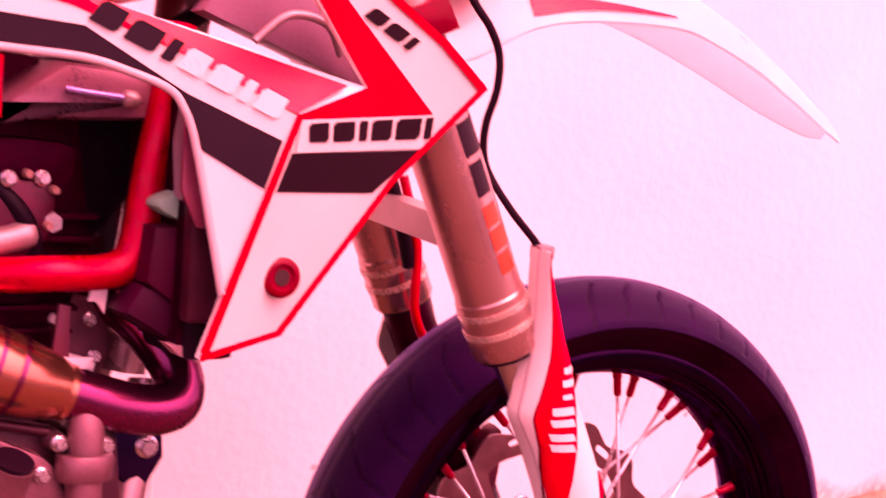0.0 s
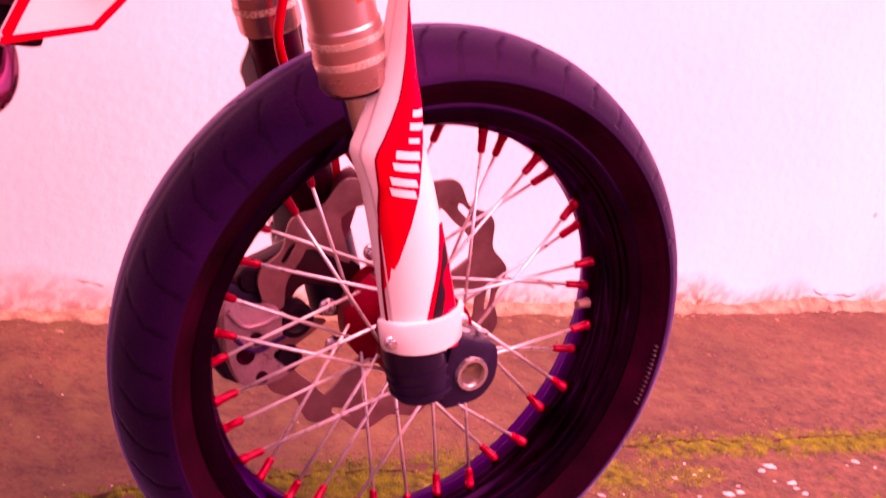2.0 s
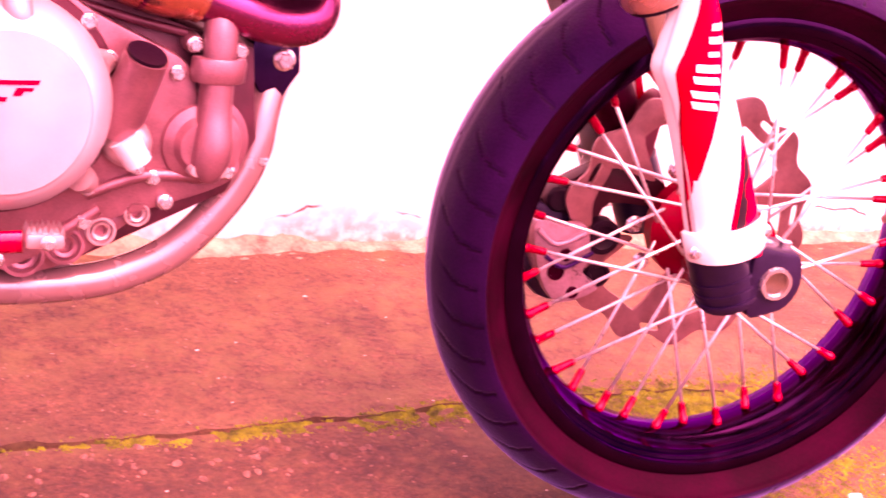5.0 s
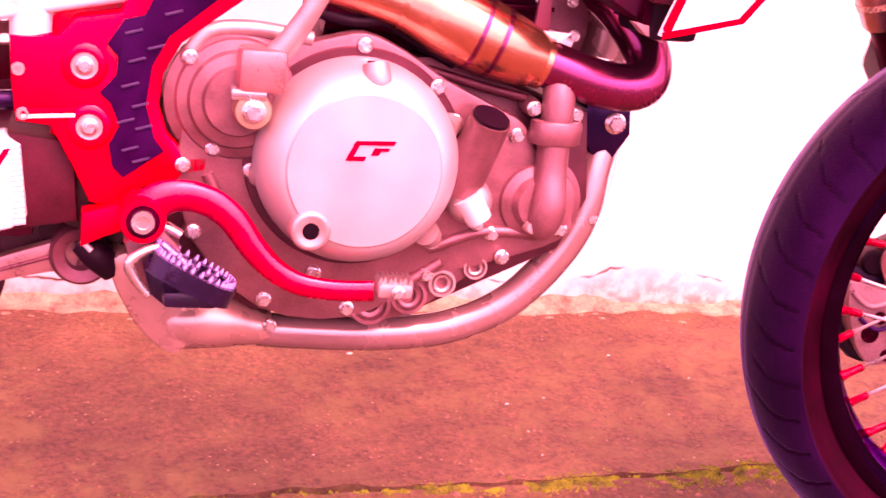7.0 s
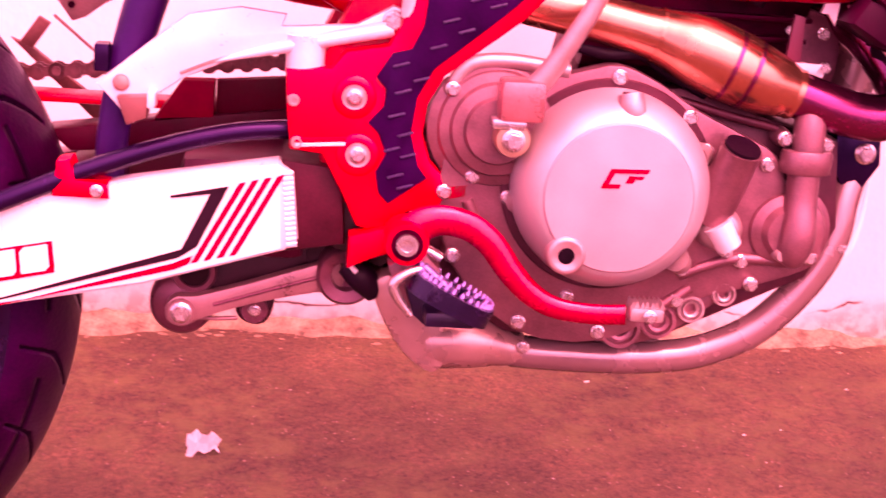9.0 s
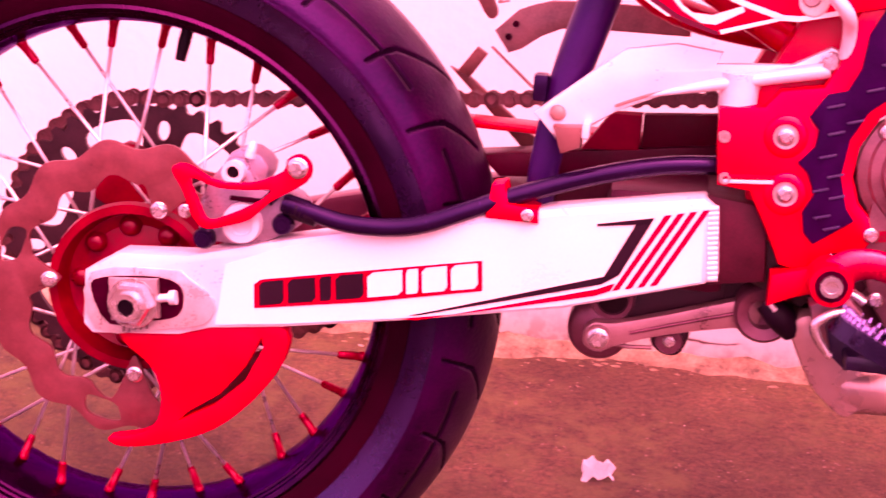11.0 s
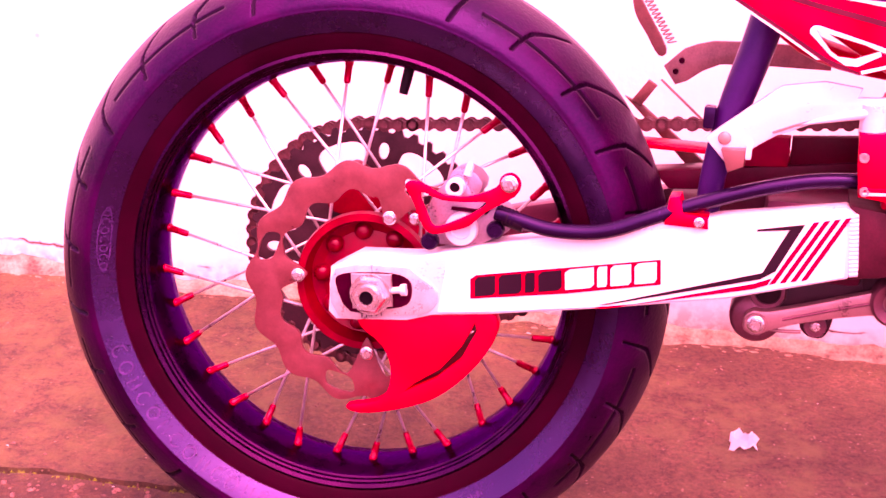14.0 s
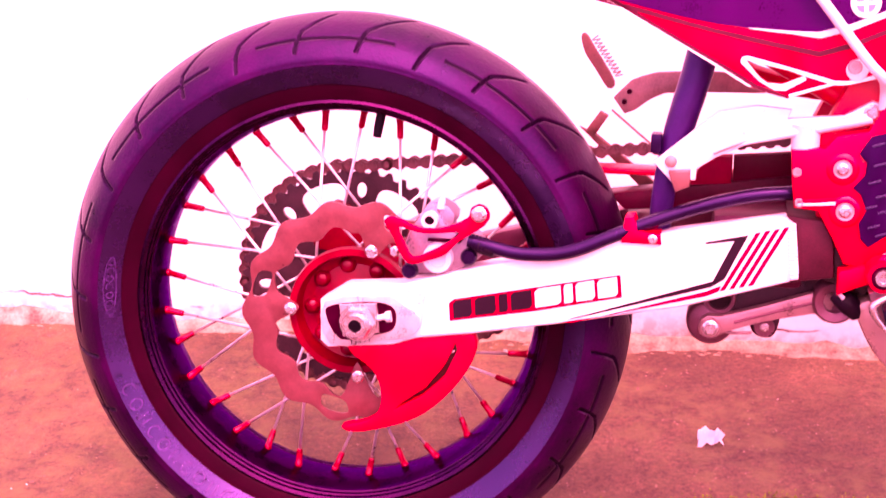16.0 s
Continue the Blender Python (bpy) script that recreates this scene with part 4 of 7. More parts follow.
# ---- swingarm ----
SW = [(-0.021, 0.010), (0.008, 0.029), (0.068, 0.034), (0.149, 0.057), (0.255, 0.083), (0.364, 0.108), (0.476, 0.129), (0.488, 0.122), (0.494, 0.07), (0.484, 0.06), (0.377, 0.027), (0.259, 0.002), (0.15, -0.018), (0.088, -0.027), (0.062, -0.036), (-0.012, -0.044), (-0.021, -0.036)]
swing = sharp(part("swingarm", poly_plate(SW, -0.112, -0.078, 0.006), ALUBRIGHT, bike, "bright aluminium swingarm with white, red and black stickers"))
# far leg and bridge: swingarm alloy with shade put into a plum colour
sharp(part("swingarm_far_leg", poly_plate(SW, 0.078, 0.112, 0.006), M("shaded_far_leg", (0.2, 0.03, 0.055), 0.3, 0.5, 0.2, 30, 0.05), bike))
BRIDGE = M("shaded_bridge_alloy", (0.085, 0.005, 0.02), 0.36, 0.3, 0.25, 40, 0.1, spec=0.25)
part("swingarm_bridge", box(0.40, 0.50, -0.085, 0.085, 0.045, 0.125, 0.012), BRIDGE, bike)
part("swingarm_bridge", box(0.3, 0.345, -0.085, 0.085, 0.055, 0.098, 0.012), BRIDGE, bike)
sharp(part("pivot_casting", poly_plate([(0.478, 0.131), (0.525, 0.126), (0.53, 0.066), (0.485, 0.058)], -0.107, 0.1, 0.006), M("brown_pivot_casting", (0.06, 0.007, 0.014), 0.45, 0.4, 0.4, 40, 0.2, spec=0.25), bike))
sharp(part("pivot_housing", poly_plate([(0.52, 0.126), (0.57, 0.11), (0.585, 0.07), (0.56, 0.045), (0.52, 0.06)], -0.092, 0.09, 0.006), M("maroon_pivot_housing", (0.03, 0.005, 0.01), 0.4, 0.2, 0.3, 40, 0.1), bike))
for i in range(15):
    part("weld_bead", tube([(0.4855 - 0.0004 * i, -0.1125, 0.0655 + 0.0039 * i), (0.493 - 0.0004 * i, -0.1125, 0.067 + 0.0039 * i)], [0.0024, 0.0026], 8, 1, 0.5), ALUBRIGHT, swing)
SIDE = [(0.094, -0.022), (0.1, 0.03), (0.149, 0.051), (0.255, 0.077), (0.364, 0.1015), (0.477, 0.1215), (0.481, 0.0625), (0.377, 0.0305), (0.259, 0.0055), (0.15, -0.014)]
part("sticker", poly_plate(SIDE, -0.1128, -0.1118, 0), CREAM, swing, "white vinyl sticker", False)
YS = -0.1128
bars("sticker", swing, BLACKST, [[(0.3964, 0.099), (0.4399, 0.1088), (0.4355, 0.1035), (0.3967, 0.0972)], [(0.4399, 0.1085), (0.4178, 0.0605), (0.4043, 0.0545), (0.4262, 0.1022)], [(0.4178, 0.0605), (0.4043, 0.0512), (0.262, 0.0078), (0.2542, 0.0066), (0.2756, 0.0135), (0.4043, 0.0572)]], YS, label="black angled stripe")
bars("sticker", swing, RED, [[(0.415, 0.0535), (0.412, 0.047), (0.4, 0.0415), (0.26, 0.0037), (0.249, 0.003), (0.29, 0.0122), (0.4, 0.0465)]], YS - 0.0003, label="red stripe")
for k in range(4):
    bars("stripe", swing, RED, [[(0.4475 + 0.0095 * k, 0.1115 + 0.0024 * k), (0.4527 + 0.0095 * k, 0.1128 + 0.0024 * k), (0.4187 + 0.0096 * k, 0.0488 + 0.0024 * k), (0.4135 + 0.0096 * k, 0.0472 + 0.0024 * k)]], YS, label="thin red slanted stripe")
LA, LB, LC, LD = (0.1275, YS, 0.0187), (0.3075, YS, 0.0568), (0.3095, YS, 0.0365), (0.129, YS, -0.0008)
LMB, LMC = (0.2165, YS, 0.0374), (0.2183, YS, 0.0172)
bars("print_edge", swing, REDANOD, [[(0.1305, 0.0212), (0.3095, 0.0589), (0.3118, 0.0346), (0.2195, 0.0138), (0.1265, -0.0032), (0.125, 0.0165)]], YS - 0.0002, label="red outline round a row of blocks")
marks("print_block", swing, BLACKST, LA, LMB, LMC, LD, 4, 0.0014, "black printed bar", gap=0.14)
marks("print_block", swing, CREAM, LMB, LB, LC, LMC, 4, 0.0014, "white printed bar", gap=0.14, start=4)
# axle end: recessed slot, adjuster block and nut
part("axle_slot", poly_plate(closed_curve([(-0.014, 0.01), (0.055, 0.02), (0.068, 0.016), (0.093, -0.002), (0.086, -0.022), (0.056, -0.03), (-0.008, -0.039)], 3), -0.1145, -0.111, 0.001), M("worn_bright_alloy", (0.56, 0.46, 0.46), 0.3, 0.5, 0.25, 60, 0.15), swing)
part("axle_slot", poly_plate(closed_curve([(-0.013, -0.004), (-0.004, 0.007), (0.04, 0.013), (0.062, 0.009), (0.067, -0.004), (0.062, -0.018), (0.04, -0.025), (0.004, -0.032)], 3), -0.1153, -0.1143, 0), DARKSTEEL, swing, "", False)
sharp(part("adjuster_block", poly_plate([(0.004, 0.009), (0.046, 0.013), (0.049, -0.02), (0.008, -0.027)], -0.123, -0.1155, 0.0025), ALU, swing, "scuffed aluminium chain adjuster block"))
for k in range(5):
    part("index_mark", box(0.016 + 0.005 * k, 0.0172 + 0.005 * k, -0.1155, -0.114, -0.037 + 0.0012 * k, -0.03 + 0.0012 * k, 0), ALUDARK, swing)
part("adjuster_bolt", tube([(0.046, -0.119, -0.004), (0.056, -0.119, -0.002), (0.0565, -0.119, -0.002), (0.062, -0.119, -0.001)], [0.0035, 0.0035, 0.0062, 0.0062], 8, 1), ALUBRIGHT, swing)
nut = lathe([(0.009, -0.1335), (0.0165, -0.134), (0.0185, -0.131), (0.0185, -0.123)], 6, 0.026, -0.0095)
sharp(part("axle_nut", nut, STEEL, swing, "bright steel axle nut"), 20)
part("nut_washer", lathe([(0.01, -0.1245), (0.021, -0.1245), (0.0215, -0.123)], 28, 0.026, -0.0095), STEEL, swing)
part("axle", lathe([(0.0066, -0.128), (0.0072, -0.139), (0.0118, -0.139), (0.012, -0.12)], 24, 0.026, -0.0095), STEEL, swing)
part("axle_bore", lathe([(0, -0.137), (0.0071, -0.137)], 20, 0.026, -0.0095), BLACK, swing, "", False)
part("axle_shaft", tube([(0.022, -0.12, -0.009), (-0.024, 0.12, -0.006)], 0.009, 12, 1), STEEL, bike)

# ---- red disc guard ----
FIN = closed_curve([(0.002, -0.137), (0.016, -0.143), (0.055, -0.134), (0.095, -0.116), (0.128, -0.085), (0.15, -0.05), (0.152, -0.022), (0.12, -0.02), (0.02, -0.035), (0.012, -0.049), (0.036, -0.067), (0.047, -0.09), (0.045, -0.115), (0.03, -0.129)], 3)
SLOT = [(0.131, -0.031), (0.1335, -0.039), (0.119, -0.0705), (0.094, -0.0945), (0.064, -0.112), (0.072, -0.1035), (0.0985, -0.0845), (0.1185, -0.0585)]
fin = sharp(part("disc_guard", poly_plate(FIN, -0.104, -0.088, 0.004, [SLOT]), RED, bike, "red plastic brake disc guard"))
part("slot_bar", box(0.111, 0.12, -0.103, -0.094, -0.086, -0.078, 0.001), RED, fin)
part("slot_bar", box(0.092, 0.1, -0.103, -0.094, -0.106, -0.096, 0.001), RED, fin)

# ---- rear brake caliper with its red guard ----
ROSEGREY = M("lilac_grey_alloy", (0.36, 0.25, 0.32), 0.32, 0.6, 0.25, 50, 0.15)
cal = sharp(part("brake_caliper", poly_plate(closed_curve([(0.078, 0.05), (0.075, 0.082), (0.093, 0.112), (0.109, 0.118), (0.124, 0.096), (0.15, 0.088), (0.158, 0.068), (0.12, 0.048)], 3), -0.108, -0.06, 0.004), ROSEGREY, bike, "cast aluminium brake caliper"))
for x, z, r in ((0.103, 0.107, 0.0095), (0.112, 0.066, 0.0165)):
    part("piston_cap", lathe([(0, -0.114), (r * 0.55, -0.1145), (r * 0.6, -0.117), (r * 0.95, -0.117), (r, -0.113), (r, -0.106)], 24, x, z), ALUBRIGHT, cal)
part("bore", lathe([(0, -0.1147), (0.0055, -0.1147)], 16, 0.103, 0.108), BLACK, cal, "", False)
for x, z in ((0.146, 0.069), (0.081, 0.05)):
    part("cap", lathe([(0, -0.118), (0.0045, -0.118), (0.005, -0.1172), (0.0075, -0.1172), (0.009, -0.114), (0.009, -0.106)], 20, x, z), BLACKRIM, cal)
part("caliper_body", poly_plate(closed_curve([(0.088, 0.098), (0.096, 0.12), (0.113, 0.124), (0.128, 0.112), (0.122, 0.096), (0.105, 0.092)], 2), -0.1, -0.066, 0.003), ROSEGREY, cal)
part("bleed_nipple", tube([(0.112, -0.1, 0.118), (0.114, -0.1, 0.128), (0.1145, -0.1, 0.131)], [0.0045, 0.004, 0.0025], 10, 1), ALUBRIGHT, cal)
part("caliper_slot", box(0.1, 0.128, -0.1105, -0.107, 0.083, 0.087, 0.001), DARKSTEEL, cal, "", False)
part("banjo", tube([(0.133, -0.114, 0.094), (0.14, -0.114, 0.088)], [0.0075, 0.0065], 16, 1), BLACKRIM, cal)
G_OUT = closed_curve([(0.056, 0.105), (0.06, 0.111), (0.071, 0.11), (0.091, 0.101), (0.12, 0.102), (0.146, 0.114), (0.15, 0.125), (0.16, 0.129), (0.169, 0.121), (0.165, 0.107), (0.138, 0.089), (0.122, 0.073), (0.105, 0.066), (0.086, 0.061), (0.075, 0.069), (0.066, 0.089)], 3)
G_IN = closed_curve([(0.0705, 0.101), (0.094, 0.0955), (0.12, 0.0965), (0.138, 0.0985), (0.128, 0.088), (0.104, 0.0745), (0.087, 0.068), (0.079, 0.079)], 3)
cg = sharp(part("caliper_guard", poly_plate(G_OUT, -0.126, -0.118, 0.003, [G_IN]), RED, bike, "red plastic caliper guard"))
bolt(cg, 0.159, -0.126, 0.119, BIGBOLT)
bolt(cg, 0.066, -0.118, 0.072, BOLT)
HOSE = [(0.146, -0.114, 0.087), (0.17, -0.116, 0.082), (0.2, -0.118, 0.077), (0.235, -0.118, 0.078), (0.262, -0.117, 0.084), (0.29, -0.114, 0.096), (0.326, -0.108, 0.111), (0.384, -0.1, 0.132), (0.443, -0.094, 0.147), (0.5, -0.088, 0.152)]
HOSE_A, HOSE_B = Vector(HOSE[0]), Vector(HOSE[1])
hose = sharp(part("brake_hose", tube(HOSE, 0.0076, 12), BLACKRIM, bike, "glossy black rear brake hose"))
for i in range(5):
    p, q = HOSE_A.lerp(HOSE_B, 0.1 + 0.16 * i), HOSE_A.lerp(HOSE_B, 0.18 + 0.16 * i)
    part("ferrule_rib", tube([tuple(p), tuple(q)], 0.0088, 14, 1), BLACKRIM, hose)
part("hose_fitting", tube([(0.146, -0.112, 0.087), (0.158, -0.114, 0.083), (0.175, -0.115, 0.078)], [0.006, 0.0092, 0.0082], 12, 1), BLACK, hose)
clip = sharp(part("hose_clip", poly_plate([(0.309, 0.094), (0.312, 0.121), (0.322, 0.123), (0.326, 0.108), (0.35, 0.106), (0.351, 0.094)], -0.117, -0.086, 0.003), RED, bike, "red hose clip"))
bolt(clip, 0.342, -0.117, 0.1, SMALLBOLT)

# ---- chain ----
chain = part("chain", tube([(0.545, 0.061, 0.13), (0.56, 0.061, 0.15), (0.56, 0.061, 0.17), (0.545, 0.061, 0.19)], 0.004, 8), CHAINM, bike, "brown oiled drive chain")
link = bpy.data.meshes.new("chain_link")
q = bmesh.new()
for y in (-0.0065, 0.0045):
    for cx in (-0.0079, 0.0079):
        lathe([(0, y), (0.0074, y), (0.0074, y + 0.002), (0, y + 0.002)], 12, cx, 0, bm=q)
    bmesh.ops.create_cube(q, size=1, matrix=Matrix.Translation((0, y + 0.001, 0)) @ Matrix.Diagonal((0.0158, 0.0019, 0.0085, 1)))
lathe([(0, -0.0075), (0.0042, -0.0075), (0.0042, 0.0075), (0, 0.0075)], 10, 0.0079, 0, bm=q)
q.to_mesh(link)
q.free()
link.materials.append(CHAINM)
WCX, WCZ, CR = -0.0265, -0.004, 0.1358
top = [Vector((0.545, 0.19)) * (1 - k / 60) + Vector((WCX + 0.008, WCZ + CR)) * (k / 60) for k in range(61)]
arc = [Vector((WCX + CR * math.cos(a), WCZ + CR * math.sin(a))) for a in [radians(88 + k * 184 / 90) for k in range(91)]]
low = [Vector((WCX + 0.006, WCZ - CR)) * (1 - k / 40) + Vector((0.54, 0.13)) * (k / 40) for k in range(41)]
run = top + arc + low
acc, nextat, count = 0.0, 0.0, 0
for p, r in zip(run, run[1:]):
    d = (r - p).length
    while nextat <= acc + d and d > 0:
        c = p.lerp(r, (nextat - acc) / d)
        ang = math.atan2((r - p).y, (r - p).x)
        place("link", link, None, chain, "", Matrix.Translation((c.x, 0.061, c.y)) @ Matrix.Rotation(-ang, 4, "Y"))
        nextat += 0.01588
    acc += d
part("chain_slider", box(0.2, 0.5, 0.045, 0.078, 0.138, 0.146, 0.003), RED, bike, "red chain slider")
part("chain_slider", poly_plate([(0.28, 0.118), (0.5, 0.15), (0.5, 0.118), (0.3, 0.1)], 0.03, 0.072, 0.004), M("dark_red_brown_casting", (0.07, 0.002, 0.011), 0.35, 0.1, 0.3, 40, 0.1, spec=0.2), bike)
part("chain_guide", poly_plate([(0.368, 0.132), (0.391, 0.166), (0.418, 0.167), (0.418, 0.136)], 0.03, 0.05, 0.002), M("deep_red_guide", (0.22, 0.002, 0.012), 0.45, 0, 0.2, 40, 0.05, spec=0.15), bike, "red chain guide")
part("chain_guide", poly_plate([(0.419, 0.138), (0.419, 0.167), (0.5, 0.175), (0.5, 0.148)], 0.034, 0.05, 0.002), M("dark_crimson_plastic", (0.085, 0.001, 0.009), 0.4, 0, 0.2, 40, 0.05, spec=0.12), bike)

# ---- linkage under the swingarm ----
MAROON = M("dark_maroon_casting", (0.04, 0.007, 0.014), 0.42, 0.3, 0.35, 40, 0.15, spec=0.3)
PLUM = M("plum_cast_alloy", (0.17, 0.05, 0.07), 0.34, 0.5, 0.25, 40, 0.12)
ROSE = M("rose_cast_alloy", (0.34, 0.17, 0.17), 0.34, 0.55, 0.2, 40, 0.12)
rocker = sharp(part("linkage_rocker", poly_plate([(0.384, 0.012), (0.394, 0.024), (0.428, 0.036), (0.507, 0.061), (0.512, 0.028), (0.44, 0.0), (0.41, -0.008), (0.392, -0.014)], -0.058, 0.058, 0.003), MAROON, bike, "dark maroon cast suspension rocker"))
part("rocker_eye", lathe([(0, -0.064), (0.021, -0.064), (0.0255, -0.06), (0.0265, -0.05), (0.0265, 0.05), (0, 0.05)], 36, 0.404, 0.0), PLUM, rocker)
part("rocker_ring", lathe([(0.012, -0.064), (0.013, -0.067), (0.017, -0.067), (0.0185, -0.063), (0.0185, -0.05)], 32, 0.413, 0.028), PLUM, rocker)
part("rocker_bore", lathe([(0, -0.0645), (0.0125, -0.0645)], 20, 0.413, 0.028), MAROON, rocker, "", False)
pull = sharp(part("linkage_arm", poly_plate(closed_curve([(0.3925, -0.006), (0.3935, 0.005), (0.402, 0.0115), (0.416, 0.012), (0.46, 0.0255), (0.512, 0.0435), (0.53, 0.044), (0.53, 0.022), (0.51, 0.019), (0.46, 0.007), (0.421, -0.007), (0.408, -0.0145), (0.397, -0.0125)], 2), -0.08, -0.064, 0.004), ROSE, bike, "rose-brown cast linkage arm"))
part("arm_rib", tube([(0.43, -0.08, 0.0055), (0.47, -0.08, 0.019), (0.515, -0.08, 0.0335)], 0.0016, 8, 2), PLUM, pull)
bolt(pull, 0.405, -0.08, -0.002, BIGBOLT)
part("bolt_washer", lathe([(0, -0.0815), (0.0105, -0.0815), (0.0115, -0.079)], 24, 0.405, -0.002), ROSE, pull)
eye = sharp(part("link_eye", poly_plate(closed_curve([(0.447, -0.003), (0.452, 0.01), (0.476, 0.014), (0.4765, 0.0), (0.47, -0.0125), (0.456, -0.0125)], 3), -0.066, 0.05, 0.003), MAROON, bike))
part("eye_ring", lathe([(0.006, -0.068), (0.0105, -0.068), (0.0115, -0.065)], 24, 0.462, -0.001), PLUM, eye)
bolt(eye, 0.462, -0.067, -0.001, SMALLBOLT)
part("link_edge", tube([(0.415, -0.068, -0.0085), (0.43, -0.068, -0.0095), (0.449, -0.067, -0.008)], 0.0018, 8, 2), ROSE, eye)
part("pivot_boss", lathe([(0, -0.076), (0.011, -0.076), (0.012, -0.088), (0.0205, -0.09), (0.0235, -0.086), (0.024, 0.05), (0, 0.05)], 28, 0.533, 0.036), PLUM, bike)
part("rubber_boot", tube([(0.532, -0.1, 0.05), (0.545, -0.103, 0.04), (0.556, -0.1, 0.028)], [0.009, 0.0115, 0.009], 12), BLACK, bike, "black rubber boot")
part("boot_pin", tube([(0.533, -0.112, 0.054), (0.54, -0.113, 0.047)], 0.0022, 8, 1), ALUBRIGHT, bike)
part("lower_frame_lug", poly_plate([(0.494, 0.078), (0.56, 0.085), (0.60, 0.05), (0.585, 0.0), (0.555, 0.015), (0.526, 0.012), (0.505, 0.022)], -0.06, 0.06, 0.005), MAROON, bike)
part("frame_lug", poly_plate([(0.532, 0.078), (0.572, 0.09), (0.576, 0.07), (0.548, 0.06), (0.532, 0.052)], -0.125, -0.1, 0.004), RED, bike, "red painted frame lug")

# ---- passenger peg bracket and struts ----
BRACKET = [(0.3382, 0.1795), (0.3665, 0.1502), (0.3824, 0.1725), (0.3886, 0.1774), (0.4032, 0.1875), (0.4326, 0.2011), (0.4751, 0.2114), (0.5662, 0.2304), (0.5665, 0.2475), (0.556, 0.2515), (0.529, 0.2357), (0.4734, 0.2308), (0.4769, 0.2397), (0.4421, 0.2431), (0.4038, 0.2354), (0.3834, 0.2185), (0.3464, 0.1868)]
br = sharp(part("peg_bracket", poly_plate(BRACKET, -0.105, -0.094, 0.004), ALUBRIGHT, bike, "polished aluminium passenger peg bracket"))
part("bracket_edge", tube([(0.42, -0.105, 0.2), (0.475, -0.107, 0.2155), (0.556, -0.106, 0.2345)], [0.0006, 0.0048, 0.0065], 10), ALUBRIGHT, br)
# the crease's shade is drawn as a thin brown line
part("bracket_crease", tube([(0.4, -0.1055, 0.191), (0.432, -0.1055, 0.2045), (0.47, -0.1055, 0.2135)], 0.0012, 6), RUSTY, br)
part("stay_tube", tube([(0.566, -0.112, 0.245), (0.5655, -0.12, 0.266), (0.5605, -0.136, 0.2795), (0.5433, -0.139, 0.298), (0.4994, -0.14, 0.3525), (0.47, -0.14, 0.389)], 0.0053, 12), ALUBRIGHT, bike, "slim white stay tube")
bolt(br, 0.556, -0.105, 0.24, BIGBOLT)
part("peg_clevis", poly_plate([(0.3551, 0.1725), (0.3789, 0.1745), (0.3778, 0.1582), (0.363, 0.1516)], -0.122, -0.1, 0.003), M("pink_brown_clevis", (0.22, 0.08, 0.07), 0.4, 0.4), br)
part("clevis_ear", box(0.378, 0.3835, -0.124, -0.104, 0.166, 0.1775, 0.001), ALUBRIGHT, br)
part("peg_pin", lathe([(0, -0.1085), (0.0045, -0.1085), (0.006, -0.107), (0.0065, -0.1045)], 16, 0.3566, 0.1812), RUSTY, br)
sharp(part("strut", tube([(0.346, -0.078, 0.1), (0.35, -0.078, 0.15), (0.362, -0.072, 0.21), (0.378, -0.066, 0.27), (0.395, -0.06, 0.35)], [0.012, 0.0125, 0.0155, 0.0165, 0.0165], 14), STRUTM, bike, "black painted frame strut"))
part("strut_tab", box(0.334, 0.345, -0.09, -0.07, 0.186, 0.207, 0.002), BLACKRIM, bike)
sharp(part("subframe_tube", tube([(0.33, -0.03, 0.36), (0.47, -0.055, 0.28), (0.56, -0.06, 0.23)], 0.0125, 12), RED, bike, "red painted frame tube"))
sharp(part("subframe_tube", tube([(0.33, 0.06, 0.35), (0.42, 0.06, 0.262), (0.53, 0.06, 0.24)], 0.0125, 12), RED, bike, "red painted frame tube"))
# folded kick stand parts on the far side
STANDBROWN = M("rust_brown_stand_steel", (0.2, 0.06, 0.05), 0.5, 0.35, 0.35, 50, 0.2)
arch = sharp(part("stand_bracket", poly_plate([(0.277, 0.2201), (0.297, 0.2405), (0.31, 0.2462), (0.3261, 0.251), (0.3699, 0.254), (0.45, 0.254), (0.45, 0.231), (0.371, 0.2295), (0.336, 0.227), (0.3186, 0.2186), (0.3025, 0.206), (0.2908, 0.2014)], 0.092, 0.1, 0.002), M("dull_rose_stand_steel", (0.3, 0.13, 0.12), 0.5, 0.35, 0.3, 50, 0.15), bike, "brown oxidised steel bracket"))
for x, z in ((0.2957, 0.2279), (0.2902, 0.2158)):
    part("rivet", lathe([(0, 0.0895), (0.003, 0.0895), (0.0034, 0.0925)], 10, x, z), DARKSTEEL, arch)
sharp(part("stand_arm", poly_plate(closed_curve([(0.2377, 0.29), (0.2436, 0.2933), (0.255, 0.276), (0.2781, 0.2392), (0.2707, 0.2306), (0.255, 0.253), (0.2425, 0.2714)], 3), 0.09, 0.1, 0.002), STANDBROWN, bike, "brown oxidised steel arm"))
coil = []
for i in range(91):
    u = i / 90
    c = Vector((0.2475, 0.09, 0.288)).lerp(Vector((0.278, 0.09, 0.2435)), u)
    a = u * 2 * math.pi * 11
    side = Vector((0.9, 0, 0.44))
    coil.append(tuple(c + Vector((0.006, 0, 0.002)) + side * 0.0042 * math.cos(a) + Vector((0, 0.0042, 0)) * math.sin(a)))
part("return_spring", tube(coil, 0.0009, 5, 1), RUSTY, bike, "coiled return spring")
part("stand_arm", poly_plate([(0.2626, 0.2039), (0.2724, 0.1983), (0.2575, 0.1753), (0.2465, 0.1809)], 0.092, 0.102, 0.002), STANDBROWN, bike)
